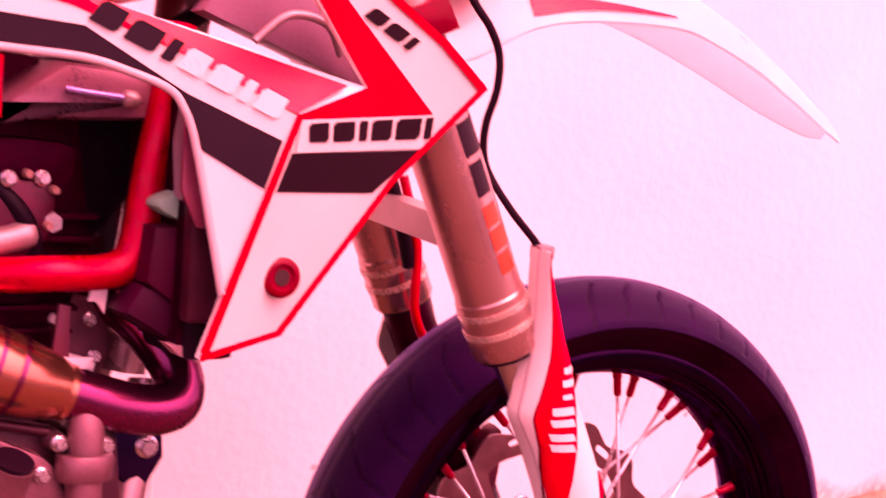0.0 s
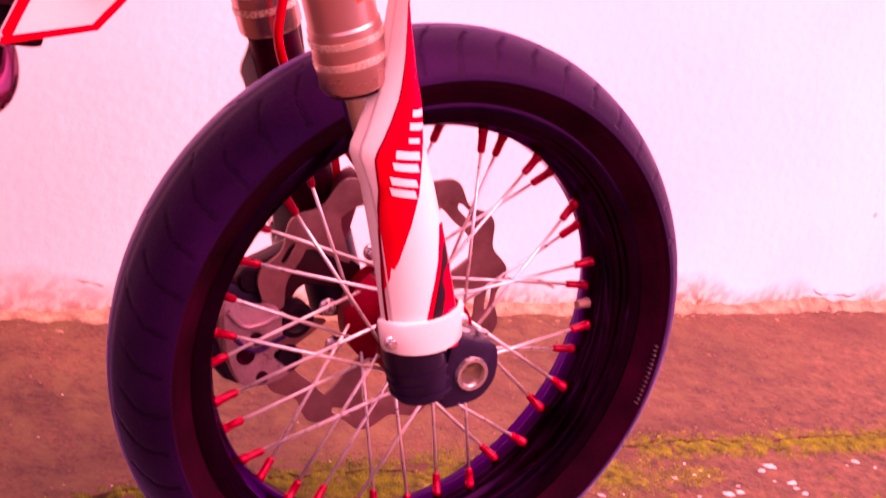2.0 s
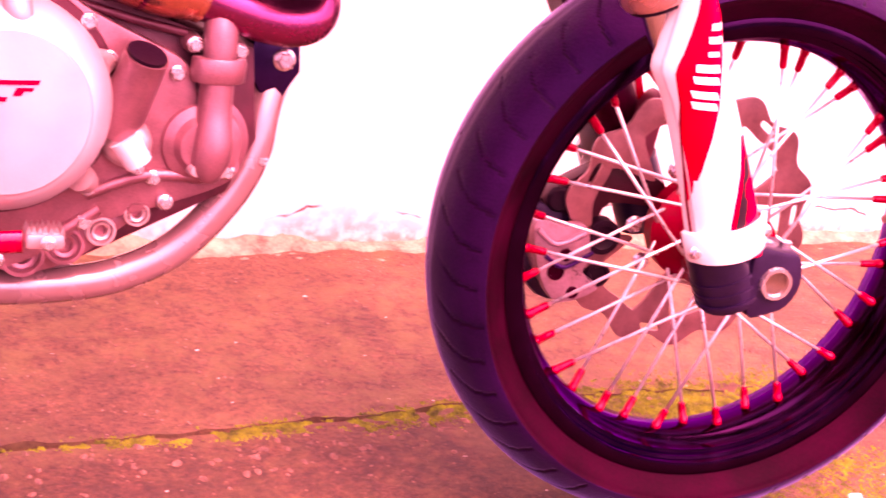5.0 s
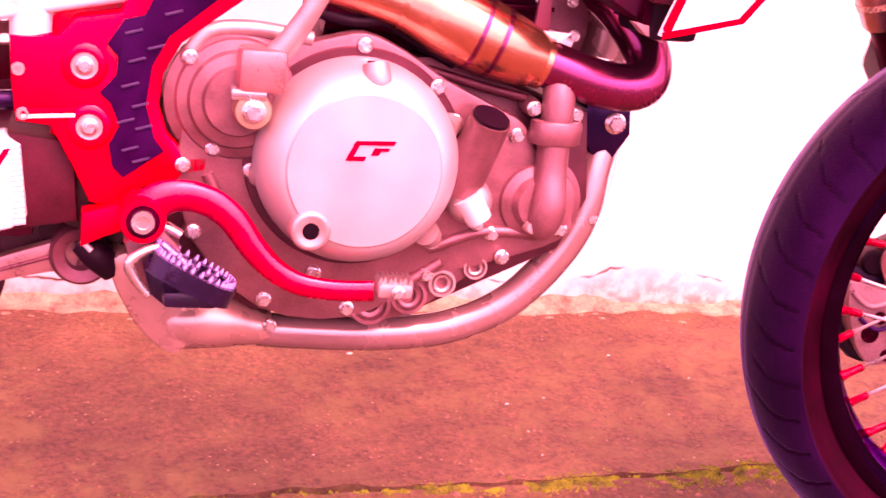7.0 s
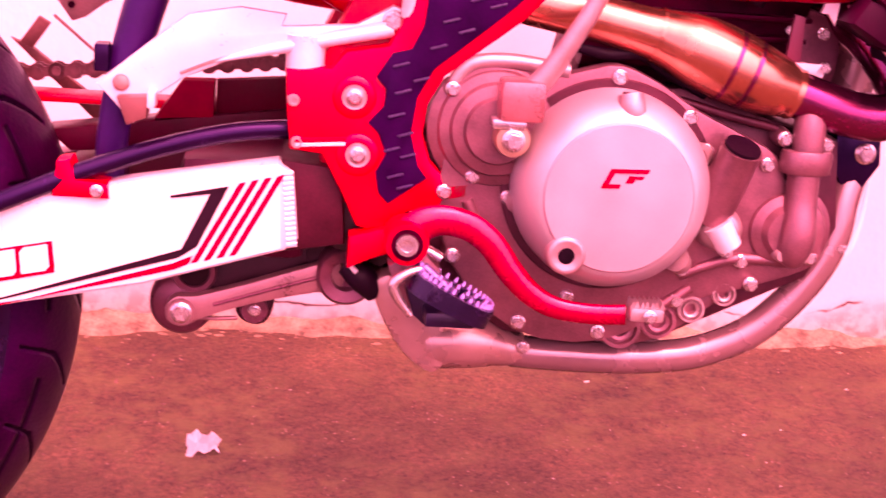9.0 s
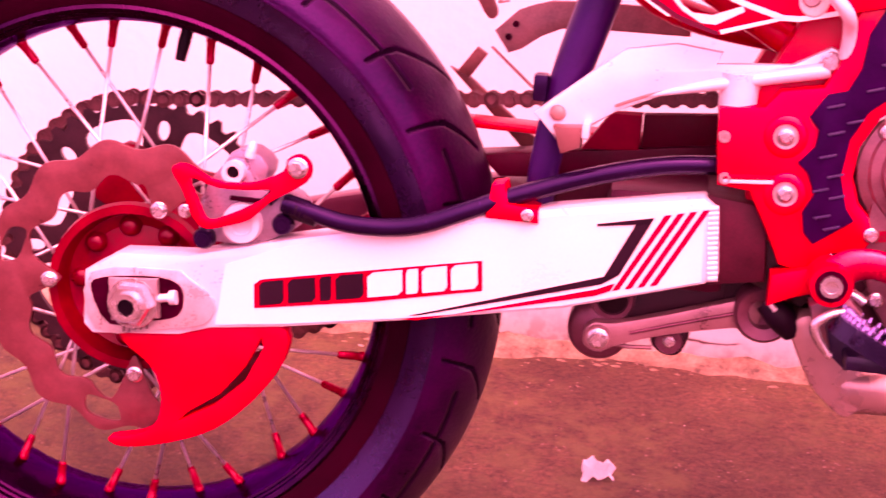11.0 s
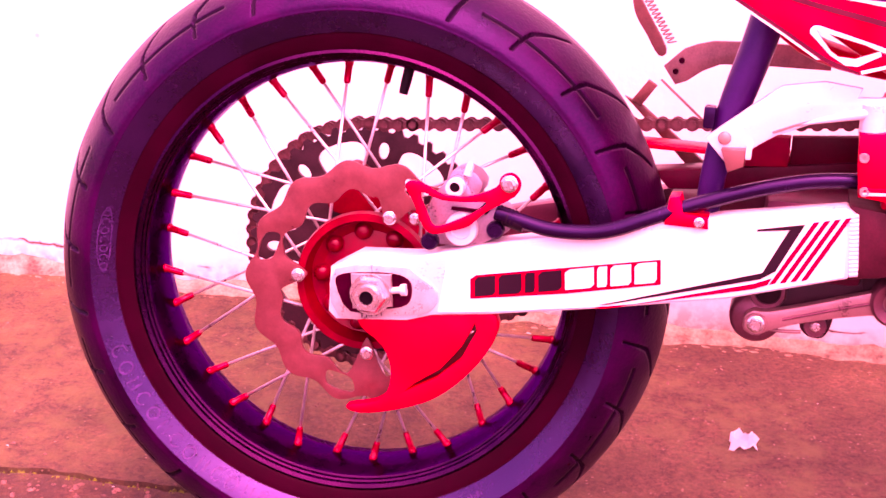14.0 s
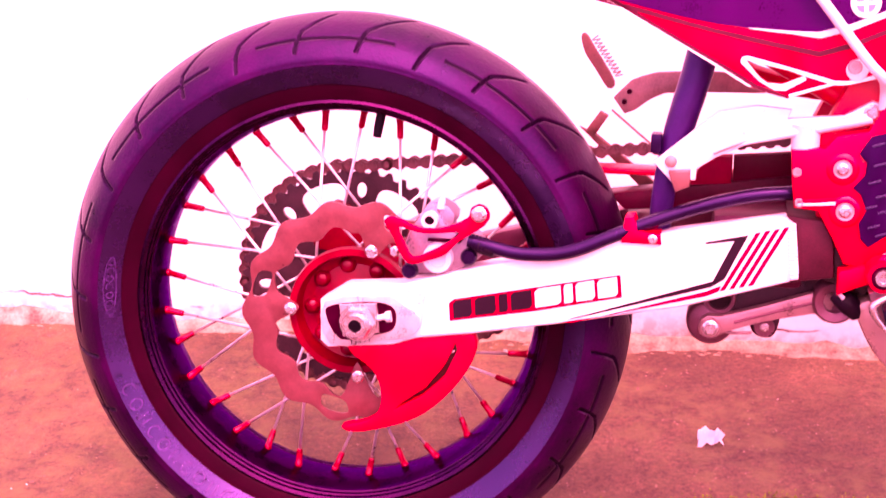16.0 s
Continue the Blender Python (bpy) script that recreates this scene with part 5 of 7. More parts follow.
part("stand_arm", poly_plate([(0.238, 0.1836), (0.2575, 0.1759), (0.333, 0.118), (0.317, 0.11)], 0.098, 0.108, 0.002), STANDBROWN, bike)
part("stand_rod", between((0.2763, 0.088, 0.2062), (0.3249, 0.088, 0.1666), 0.0014, 6), RUSTY, bike)

# ---- rear side panel ----
PANEL = [(0.17, 0.412), (0.319, 0.3284), (0.3597, 0.3057), (0.3991, 0.2837), (0.432, 0.2643), (0.4474, 0.2597), (0.4711, 0.2537), (0.5149, 0.2689), (0.5283, 0.2695), (0.5577, 0.277), (0.72, 0.318), (0.72, 0.47), (0.45, 0.5), (0.17, 0.46)]
TRI = [(0.4278, 0.2914), (0.4728, 0.2816), (0.4863, 0.277), (0.4653, 0.2683), (0.4502, 0.2689), (0.4427, 0.2738)]
panel = sharp(part("side_panel", poly_plate(PANEL, -0.126, -0.116, 0.003, [TRI]), RED, bike, "red plastic side panel with white and black graphics"))
part("panel_backing", poly_plate([(0.3, 0.36), (0.43, 0.285), (0.47, 0.275), (0.56, 0.29), (0.7, 0.32), (0.7, 0.45), (0.3, 0.45)], -0.04, 0.04, 0.004), BLACK, bike)
YP = -0.1264
DEEPRED = M("deep_red_sticker", (0.09, 0.001, 0.012), 0.38, 0, 0.15, 25, 0.03, spec=0.3)
VIOLET = M("violet_black_sticker", (0.04, 0.001, 0.035), 0.3, 0, 0.3, 20, 0.03, spec=0.5, tint=(0.7, 0.2, 1))
bars("sticker", panel, CREAM, [[(0.17, 0.412), (0.319, 0.3284), (0.3597, 0.3057), (0.3991, 0.2837), (0.432, 0.2643), (0.4348, 0.265), (0.399, 0.2862), (0.3597, 0.308), (0.319, 0.3308), (0.17, 0.4145)]], YP, label="white edge trim")
bars("sticker", panel, DEEPRED, [[(0.17, 0.4145), (0.319, 0.3308), (0.399, 0.2862), (0.4348, 0.265), (0.4474, 0.2597), (0.4711, 0.2537), (0.4709, 0.2566), (0.4404, 0.2668), (0.3988, 0.2905), (0.319, 0.335), (0.17, 0.419)]], YP, label="dark red edge line")
bars("sticker", panel, CREAM, [
    [(0.423, 0.2879), (0.4228, 0.2913), (0.4243, 0.294), (0.427, 0.2953), (0.4304, 0.2955), (0.4726, 0.285), (0.5163, 0.2732), (0.4863, 0.277), (0.4728, 0.2816), (0.4278, 0.2914)],
    [(0.423, 0.2879), (0.4278, 0.2914), (0.4427, 0.2738), (0.4502, 0.2689), (0.4653, 0.2683), (0.4863, 0.277), (0.4882, 0.2731), (0.4684, 0.2616), (0.4573, 0.2618), (0.4429, 0.2698)],
    [(0.4863, 0.277), (0.5163, 0.2732), (0.5283, 0.2735), (0.5444, 0.2772), (0.5577, 0.281), (0.5577, 0.277), (0.5283, 0.2695), (0.5149, 0.269)],
    [(0.4727, 0.2549), (0.5149, 0.269), (0.5147, 0.2717), (0.4714, 0.258)]], YP, label="white outlined triangle")
bars("sticker", panel, DEEPRED, [[(0.27, 0.353), (0.3586, 0.3306), (0.3972, 0.3216), (0.4293, 0.3152), (0.499, 0.3021), (0.5311, 0.312), (0.5615, 0.3257), (0.64, 0.365), (0.64, 0.359), (0.5619, 0.3202), (0.5315, 0.3065), (0.4994, 0.2965), (0.4296, 0.3101), (0.3974, 0.3171), (0.3588, 0.3261), (0.27, 0.348)]], YP, label="dark red graphic line")
bars("sticker", panel, VIOLET, [[(0.24, 0.362), (0.3185, 0.3426), (0.3585, 0.3335), (0.397, 0.3266), (0.4289, 0.323), (0.4979, 0.32), (0.5604, 0.3411), (0.64, 0.378), (0.64, 0.43), (0.24, 0.43)]], YP, label="glossy violet-black graphic")
bars("sticker", panel, CREAM, [[(0.4289, 0.3236), (0.4704, 0.3214), (0.4979, 0.3211), (0.5299, 0.3303), (0.5602, 0.3433), (0.63, 0.3755), (0.63, 0.3695), (0.5607, 0.3372), (0.5303, 0.3237), (0.4993, 0.315), (0.4706, 0.3186), (0.4289, 0.3225)]], YP - 0.0008, label="white graphic line")
part("fastener_plate", lathe([(0, -0.129), (0.0095, -0.129), (0.0108, -0.1275), (0.0112, -0.125)], 24, 0.537, 0.2845), CREAM, panel)
part("fastener", lathe([(0, -0.1305), (0.0022, -0.1305), (0.003, -0.1325), (0.006, -0.1325), (0.0072, -0.131), (0.0072, -0.128)], 20, 0.5345, 0.2881), ALU, panel)
part("badge", lathe([(0, -0.1285), (0.0145, -0.1285), (0.015, -0.1275)], 28, 0.5409, 0.351), CREAM, panel, "round blue and white badge")
for k in range(4):
    c, d = math.cos(math.pi / 2 * k + 0.1), math.sin(math.pi / 2 * k + 0.1)
    spot = [(0.5409 + u * c - v * d, 0.351 + u * d + v * c) for u, v in ((0.0022, 0.0022), (0.0092, 0.0022), (0.0075, 0.0065), (0.0022, 0.0092))]
    part("badge_field", poly_plate(spot, -0.1294, -0.1284, 0), M("pale_blue_enamel", (0.1, 0.18, 0.55), 0.35) if k == 0 else bpy.data.materials["pale_blue_enamel"], panel, "", False)

# ---- red frame guard with black rubber grip ----
GUARD = [(0.478, 0.2), (0.512, 0.204), (0.522, 0.217), (0.553, 0.223), (0.562, 0.24), (0.566, 0.27), (0.6, 0.335), (0.72, 0.335), (0.678, 0.275), (0.652, 0.247), (0.597, 0.203), (0.585, 0.18), (0.583, 0.158), (0.59, 0.138), (0.604, 0.124), (0.625, 0.127), (0.622, 0.108), (0.598, 0.1035), (0.573, 0.096), (0.557, 0.08), (0.537, 0.084), (0.524, 0.11), (0.508, 0.138), (0.484, 0.14), (0.48, 0.17)]
guard = sharp(part("frame_guard", poly_plate(GUARD, -0.118, -0.1, 0.005), RED, bike, "red plastic frame guard with a black rubber grip pad"))
PAD = [(0.545, 0.2), (0.556, 0.218), (0.57, 0.222), (0.578, 0.24), (0.58, 0.265), (0.612, 0.33), (0.695, 0.33), (0.662, 0.275), (0.64, 0.253), (0.588, 0.208), (0.577, 0.186), (0.574, 0.158), (0.581, 0.134), (0.588, 0.125), (0.56, 0.104), (0.552, 0.112), (0.549, 0.128), (0.556, 0.142), (0.549, 0.158), (0.541, 0.165), (0.552, 0.178), (0.553, 0.191)]
pad = sharp(part("grip_pad", poly_plate(PAD, -0.1215, -0.1175, 0.0015), PADRUBBER, guard, "black rubber grip pad with raised ribs"))
rib = bpy.data.meshes.new("rib")
q = box(-0.0062, 0.0062, -0.0016, 0.001, -0.0009, 0.0009, 0.0004)
q.to_mesh(rib)
q.free()
rib.materials.append(M("rib_rubber", (0.03, 0.007, 0.06), 0.3, spec=0.6))
for x, z in ((0.563, 0.21), (0.579, 0.2), (0.566, 0.19), (0.562, 0.172), (0.57, 0.158), (0.56, 0.146), (0.573, 0.142), (0.564, 0.126), (0.572, 0.118), (0.59, 0.225), (0.598, 0.245), (0.61, 0.238), (0.6, 0.27), (0.617, 0.262), (0.632, 0.258), (0.615, 0.29), (0.635, 0.283), (0.65, 0.28)):
    place("rib", rib, None, pad, "", Matrix.Translation((x, -0.1215, z)) @ Matrix.Rotation(-0.3, 4, "Y"))
for x, z in ((0.53, 0.183), (0.535, 0.1395)):
    part("bolt_boss", lathe([(0.0093, -0.1165), (0.01, -0.1195), (0.0148, -0.1195), (0.017, -0.1175), (0.017, -0.112)], 28, x, z), RED, guard)
    part("washer", lathe([(0, -0.1192), (0.006, -0.1192), (0.0066, -0.1186), (0.0078, -0.1186), (0.0086, -0.1194), (0.0094, -0.1194), (0.0094, -0.116)], 24, x, z), ALU, guard)
    bolt(guard, x, -0.119, z, BOLT)
for x, z in ((0.602, 0.1155),):
    bolt(guard, x, -0.119, z, BOLT)
for z in (0.1515, 0.1475):
    part("guard_strap", tube([(0.488, -0.1195, z - 0.003), (0.525, -0.1195, z)], 0.0017, 6, 1), ALUBRIGHT if z < 0.15 else RED, guard)
for x, z in ((0.485, 0.178), (0.489, 0.1465)):
    part("strap_end", lathe([(0, -0.119), (0.0022, -0.119), (0.0025, -0.121), (0.0042, -0.121), (0.0052, -0.117), (0.0052, -0.1)], 14, x, z), ALU, guard)
part("master_cylinder", tube([(0.492, -0.1, 0.225), (0.492, -0.1, 0.196)], [0.015, 0.0145], 16, 1), ALUBRIGHT, bike, "aluminium brake master cylinder")
part("frame_spar", poly_plate([(0.5, 0.2), (0.56, 0.33), (0.66, 0.45), (0.74, 0.45), (0.64, 0.28), (0.58, 0.19), (0.56, 0.09), (0.51, 0.1)], -0.095, -0.065, 0.006), RED, bike, "red frame spar")
part("frame_spar", poly_plate([(0.5, 0.2), (0.56, 0.33), (0.66, 0.45), (0.74, 0.45), (0.64, 0.28), (0.58, 0.19), (0.56, 0.09), (0.51, 0.1)], 0.065, 0.095, 0.006), RED, bike, "red frame spar")


# ---- engine ----
CASE = [(0.585, 0.16), (0.62, 0.17), (0.69, 0.176), (0.735, 0.2), (0.79, 0.205), (0.86, 0.182), (0.91, 0.17), (0.918, 0.1), (0.898, 0.058), (0.85, 0.034), (0.79, 0.004), (0.74, -0.004), (0.66, 0.0), (0.605, 0.03), (0.585, 0.08)]
engine = sharp(part("engine", poly_plate(CASE, -0.1, 0.11, 0.008), ALUDARK, bike, "cast aluminium engine with bolted side covers"))
COVER = closed_curve([(0.6, 0.2), (0.625, 0.216), (0.665, 0.206), (0.7, 0.214), (0.728, 0.22), (0.76, 0.208), (0.79, 0.19), (0.83, 0.172), (0.856, 0.158), (0.87, 0.13), (0.9, 0.09), (0.892, 0.07), (0.845, 0.052), (0.795, 0.036), (0.735, 0.003), (0.665, 0.008), (0.612, 0.058), (0.598, 0.11), (0.6, 0.15)], 3)
cover = sharp(part("side_cover", poly_plate(COVER, -0.118, -0.098, 0.004), ALUMID, engine, "cast aluminium side cover"), 40)
for pts in ([(0.79, 0.06), (0.83, 0.075), (0.87, 0.075)], [(0.62, 0.11), (0.64, 0.075), (0.68, 0.035)], [(0.7, 0.03), (0.76, 0.028), (0.8, 0.05)]):
    part("rib", tube([(x, -0.118, z) for x, z in pts], 0.0045, 8, 5), ALUMID, cover)
clutch = sharp(part("clutch_cover", lathe([(0.075, -0.112), (0.0755, -0.128), (0.0745, -0.14), (0.0705, -0.1525), (0.0645, -0.1625), (0.0605, -0.166), (0.0585, -0.1675), (0.0565, -0.1682), (0.055, -0.1702), (0.03, -0.1712), (0, -0.1715)], 72, 0.7265, 0.128), M("matt_cast_aluminium", (0.45, 0.37, 0.385), 0.45, 0.55, 0.08, 30, 0.08, 900), engine, "round matt aluminium clutch cover with a red mark"), 30)
bars("sticker", clutch, RED, [[(0.7115, 0.136), (0.7185, 0.1505), (0.7225, 0.1505), (0.7155, 0.136)], [(0.7185, 0.1505), (0.747, 0.1515), (0.7455, 0.1485), (0.7165, 0.1475)], [(0.7115, 0.136), (0.725, 0.1365), (0.7262, 0.1395), (0.713, 0.139)], [(0.7295, 0.1405), (0.735, 0.1408), (0.7375, 0.146), (0.732, 0.146)], [(0.7375, 0.146), (0.743, 0.1462), (0.742, 0.144), (0.7365, 0.1438)]], -0.1716, label="red geometric mark")
part("inspection_boss", lathe([(0.0085, -0.1722), (0.0105, -0.1732), (0.013, -0.1732), (0.0145, -0.1715), (0.0155, -0.15)], 28, 0.691, 0.0835), ALU, clutch)
part("inspection_bore", lathe([(0, -0.1727), (0.0062, -0.1727)], 24, 0.691, 0.0835), BLACK, clutch, "", False)
part("gasket_ring", lathe([(0.0755, -0.1195), (0.081, -0.1195), (0.083, -0.117)], 64, 0.7265, 0.128), ALUDARK, engine)
part("filler_cap", tube([(0.731, -0.152, 0.203), (0.733, -0.156, 0.19), (0.7345, -0.158, 0.182)], [0.0095, 0.01, 0.0055], 16, 2), ALU, engine)
part("filler_slot", box(0.725, 0.737, -0.1535, -0.15, 0.2015, 0.2045, 0.0005), DARKSTEEL, engine)
sharp(part("kick_cover", lathe([(0.052, -0.105), (0.052, -0.114), (0.045, -0.117), (0.043, -0.12), (0.036, -0.122), (0.034, -0.127), (0.026, -0.129), (0.024, -0.134), (0, -0.136)], 48, 0.638, 0.166), ALUMID, engine), 25)
part("case_rib", tube([(0.6, -0.112, 0.19), (0.615, -0.114, 0.212), (0.645, -0.114, 0.217), (0.69, -0.114, 0.212)], 0.006, 8), ALU, engine)
lever = sharp(part("kick_lever", tube([(0.652, -0.152, 0.195), (0.668, -0.156, 0.215), (0.685, -0.16, 0.245), (0.7, -0.162, 0.275), (0.735, -0.16, 0.36)], [0.0095, 0.0085, 0.0072, 0.0068, 0.0068], 12), ALU, bike, "aluminium kick start lever"))
part("knuckle", box(0.634, 0.667, -0.168, -0.138, 0.179, 0.2095, 0.005), M("pinkish_cast_alloy", (0.5, 0.17, 0.17), 0.3, 0.6, 0.25, 50, 0.1), lever)
part("knuckle_clamp", box(0.63, 0.655, -0.16, -0.138, 0.172, 0.18, 0.002), STEEL, lever)
part("kick_boss", lathe([(0.006, -0.158), (0.0125, -0.1575), (0.0135, -0.153), (0.0135, -0.13)], 24, 0.6465, 0.1645), M("brass_boss", (0.52, 0.33, 0.22), 0.35, 0.8), lever, "brass-coloured splined boss")
bolt(lever, 0.6465, -0.158, 0.1645, BIGBOLT)
for x, z in ((0.603, 0.194), (0.623, 0.129), (0.651, 0.114), (0.612, 0.066), (0.703, 0.038), (0.667, 0.016), (0.73, 0.011), (0.791, 0.065), (0.825, 0.081), (0.8, 0.159), (0.785, 0.184), (0.728, 0.211), (0.712, 0.195), (0.849, 0.151), (0.837, 0.074), (0.847, 0.056), (0.891, 0.08), (0.789, 0.04), (0.86, 0.172), (0.893, 0.169)):
    b = lathe([(0.006, -0.119), (0.007, -0.115), (0.0075, -0.1)], 14, x, z)
    part("bolt_pillar", b, ALUMID, engine)
    bolt(engine, x, -0.119, z, BOLT)
for x, z in ((0.66, 0.122), (0.655, 0.112), (0.79, 0.07), (0.797, 0.158), (0.712, 0.193)):
    part("cover_ear", tube([(x, -0.122, z), (0.7265 + (x - 0.7265) * 0.9, -0.13, 0.128 + (z - 0.128) * 0.9)], [0.0085, 0.0105], 12, 1), ALU, engine)
part("oil_filter_cap", lathe([(0, -0.135), (0.012, -0.134), (0.017, -0.128), (0.019, -0.11)], 24, 0.816, 0.1), ALU, engine)
part("oil_filter_cap", tube([(0.812, -0.13, 0.105), (0.824, -0.13, 0.087)], [0.012, 0.01], 14, 1), ALUBRIGHT, engine)
part("filler_neck", tube([(0.8215, -0.1415, 0.166), (0.8175, -0.134, 0.148), (0.807, -0.118, 0.11)], [0.0158, 0.016, 0.0185], 28, 2), ALUMID, engine)
part("neck_opening", tube([(0.8221, -0.1426, 0.1686), (0.8216, -0.1416, 0.1663)], 0.0142, 28, 1), BLACK, engine, "dark round opening", False)
for x, z, r in ((0.828, 0.046, 0.0095), (0.7485, 0.014, 0.0165), (0.7778, 0.0215, 0.0145), (0.803, 0.0325, 0.011)):
    sharp(part("lower_boss", lathe([(r * 0.4, -0.105), (r * 0.42, -0.1165), (r * 0.58, -0.1175), (r * 0.62, -0.1135), (r * 0.76, -0.1135), (r * 0.8, -0.118), (r * 0.97, -0.118), (r, -0.1165), (r, -0.09)], 24, x, z), ALU if r < 0.012 else ALUMID, engine), 30)
    part("boss_bore", lathe([(0, -0.108), (r * 0.42, -0.108)], 14, x, z), BLACK, engine, "", False)
part("lug_web", poly_plate(closed_curve([(0.73, 0.004), (0.735, 0.018), (0.76, 0.03), (0.8, 0.045), (0.83, 0.056), (0.838, 0.05), (0.815, 0.03), (0.785, 0.008), (0.752, -0.002)], 3), -0.112, -0.06, 0.004), ALUMID, engine)
# water pump and its pipe
pump = sharp(part("water_pump", lathe([(0.036, -0.1), (0.036, -0.112), (0.031, -0.116), (0.029, -0.121), (0.022, -0.124), (0.018, -0.13), (0, -0.131)], 40, 0.871, 0.1), ALUMID, engine), 25)
part("pump_pipe", tube([(0.873, -0.126, 0.0755), (0.8735, -0.127, 0.079), (0.874, -0.128, 0.086), (0.876, -0.13, 0.1), (0.8765, -0.125, 0.13), (0.878, -0.12, 0.185), (0.88, -0.1, 0.21)], [0.006, 0.0105, 0.0135, 0.014, 0.0125, 0.0125, 0.0125], 16), ALUMID, pump)
part("pipe_clamp", tube([(0.877, -0.122, 0.147), (0.877, -0.122, 0.149), (0.878, -0.122, 0.163), (0.878, -0.122, 0.165)], [0.0185, 0.02, 0.02, 0.0185], 24, 1, 0.8), ALUMID, pump)
for x, z in ((0.8835, 0.0835), (0.8645, 0.0835)):
    part("pipe_boss", lathe([(0, -0.136), (0.004, -0.1355), (0.0055, -0.132), (0.006, -0.12)], 14, x, z), ALU, pump)
# cylinder and head leaning forward, with fins
cyl = part("cylinder", poly_plate([(0.7, 0.2), (0.86, 0.19), (0.895, 0.3), (0.88, 0.4), (0.76, 0.41), (0.72, 0.3)], -0.07, 0.07, 0.008), DARKSTEEL, engine, "dark finned cylinder")
for k in range(7):
    z = 0.225 + 0.016 * k
    part("fin", box(0.705 + 0.004 * k, 0.875 + 0.003 * k, -0.084, 0.084, z, z + 0.004, 0.001), DARKSTEEL, cyl)
part("cam_cover", poly_plate([(0.755, 0.39), (0.885, 0.38), (0.87, 0.43), (0.77, 0.44)], -0.06, 0.06, 0.01), DARKSTEEL, engine)
part("carburettor", tube([(0.62, -0.03, 0.31), (0.68, -0.03, 0.31), (0.74, -0.02, 0.31)], [0.03, 0.026, 0.024], 16, 2), DARKSTEEL, engine)
part("starter", tube([(0.7, -0.085, 0.236), (0.76, -0.085, 0.236)], 0.021, 18, 1), DARKSTEEL, engine)
part("spark_lead", tube([(0.8, -0.08, 0.36), (0.83, -0.1, 0.33), (0.845, -0.095, 0.3), (0.835, -0.085, 0.27)], 0.006, 8), BLACK, engine)
part("head_bolt", tube([(0.855, -0.085, 0.32), (0.855, -0.1, 0.32)], 0.007, 6, 1), STEEL, engine)
part("coolant_pipe", tube([(0.78, -0.1, 0.3), (0.815, -0.1, 0.306), (0.838, -0.1, 0.312), (0.843, -0.1, 0.313)], [0.009, 0.009, 0.0095, 0.006], 12), ALU, engine)
for x, z in ((0.823, 0.349), (0.846, 0.35)):
    bolt(engine, x, -0.1, z, BOLT)
part("head_cover", poly_plate(closed_curve([(0.76, 0.33), (0.85, 0.335), (0.872, 0.36), (0.86, 0.375), (0.77, 0.372)], 3), -0.096, -0.06, 0.006), DARKSTEEL, engine)
part("ignition_cover", lathe([(0, 0.13), (0.05, 0.13), (0.058, 0.12), (0.058, 0.1)], 32, 0.79, 0.1), ALUDARK, engine)

part("head_casting", poly_plate(closed_curve([(0.85, 0.19), (0.862, 0.262), (0.9, 0.262), (0.912, 0.235), (0.905, 0.205), (0.88, 0.185)], 3), -0.068, 0.06, 0.006), M("stained_plum_casting", (0.15, 0.04, 0.06), 0.4, 0.4, 0.4, 40, 0.2), engine)
for x, z in ((0.868, 0.25), (0.896, 0.249), (0.9, 0.222)):
    bolt(engine, x, -0.068, z, SMALLBOLT)
part("case_hose", tube([(0.69, -0.1, 0.232), (0.72, -0.104, 0.226), (0.745, -0.104, 0.228), (0.765, -0.1, 0.216), (0.8, -0.1, 0.2)], 0.005, 8), BLACK, engine)
part("case_hose", tube([(0.78, -0.102, 0.194), (0.82, -0.108, 0.185), (0.856, -0.108, 0.178)], 0.0036, 8), ALUDARK, engine)

# ---- exhaust header ----
header = sharp(part("exhaust_header", tube([(0.893, -0.03, 0.285), (0.91, -0.055, 0.268), (0.935, -0.08, 0.243), (0.95, -0.1, 0.216), (0.944, -0.115, 0.196), (0.915, -0.118, 0.193), (0.866, -0.112, 0.206)], 0.0182, 20), PIPE, bike, "purple-brown steel exhaust header pipe"))
sharp(part("header_bulb", tube([(0.867, -0.112, 0.2055), (0.855, -0.112, 0.2095), (0.835, -0.112, 0.216), (0.81, -0.11, 0.2255), (0.785, -0.108, 0.2345), (0.765, -0.105, 0.2405), (0.745, -0.103, 0.245), (0.7, -0.1, 0.254), (0.62, -0.095, 0.268), (0.58, -0.09, 0.275)], [0.0185, 0.0225, 0.0265, 0.0285, 0.027, 0.0225, 0.0192, 0.0185, 0.0185, 0.0185], 24), GOLD, header, "heat-tinted golden header bulb"))
for c, d, r in (((0.829, -0.1115, 0.2185), (0.826, -0.1113, 0.2196), 0.0286), ((0.8135, -0.1105, 0.224), (0.8105, -0.1103, 0.2251), 0.0293), ((0.866, -0.112, 0.206), (0.862, -0.112, 0.2072), 0.0205), ((0.757, -0.104, 0.2425), (0.754, -0.104, 0.2432), 0.0217)):
    part("seam", tube([c, d], r, 24, 1), PIPE if r > 0.025 else GOLD, header)
part("header_spring", tube([(0.87, -0.088, 0.224), (0.88, -0.086, 0.222), (0.892, -0.085, 0.217)], 0.005, 8), ALUBRIGHT, header)
part("exhaust_flange", tube([(0.885, -0.02, 0.295), (0.897, -0.033, 0.283)], 0.028, 16, 1), DARKSTEEL, header)

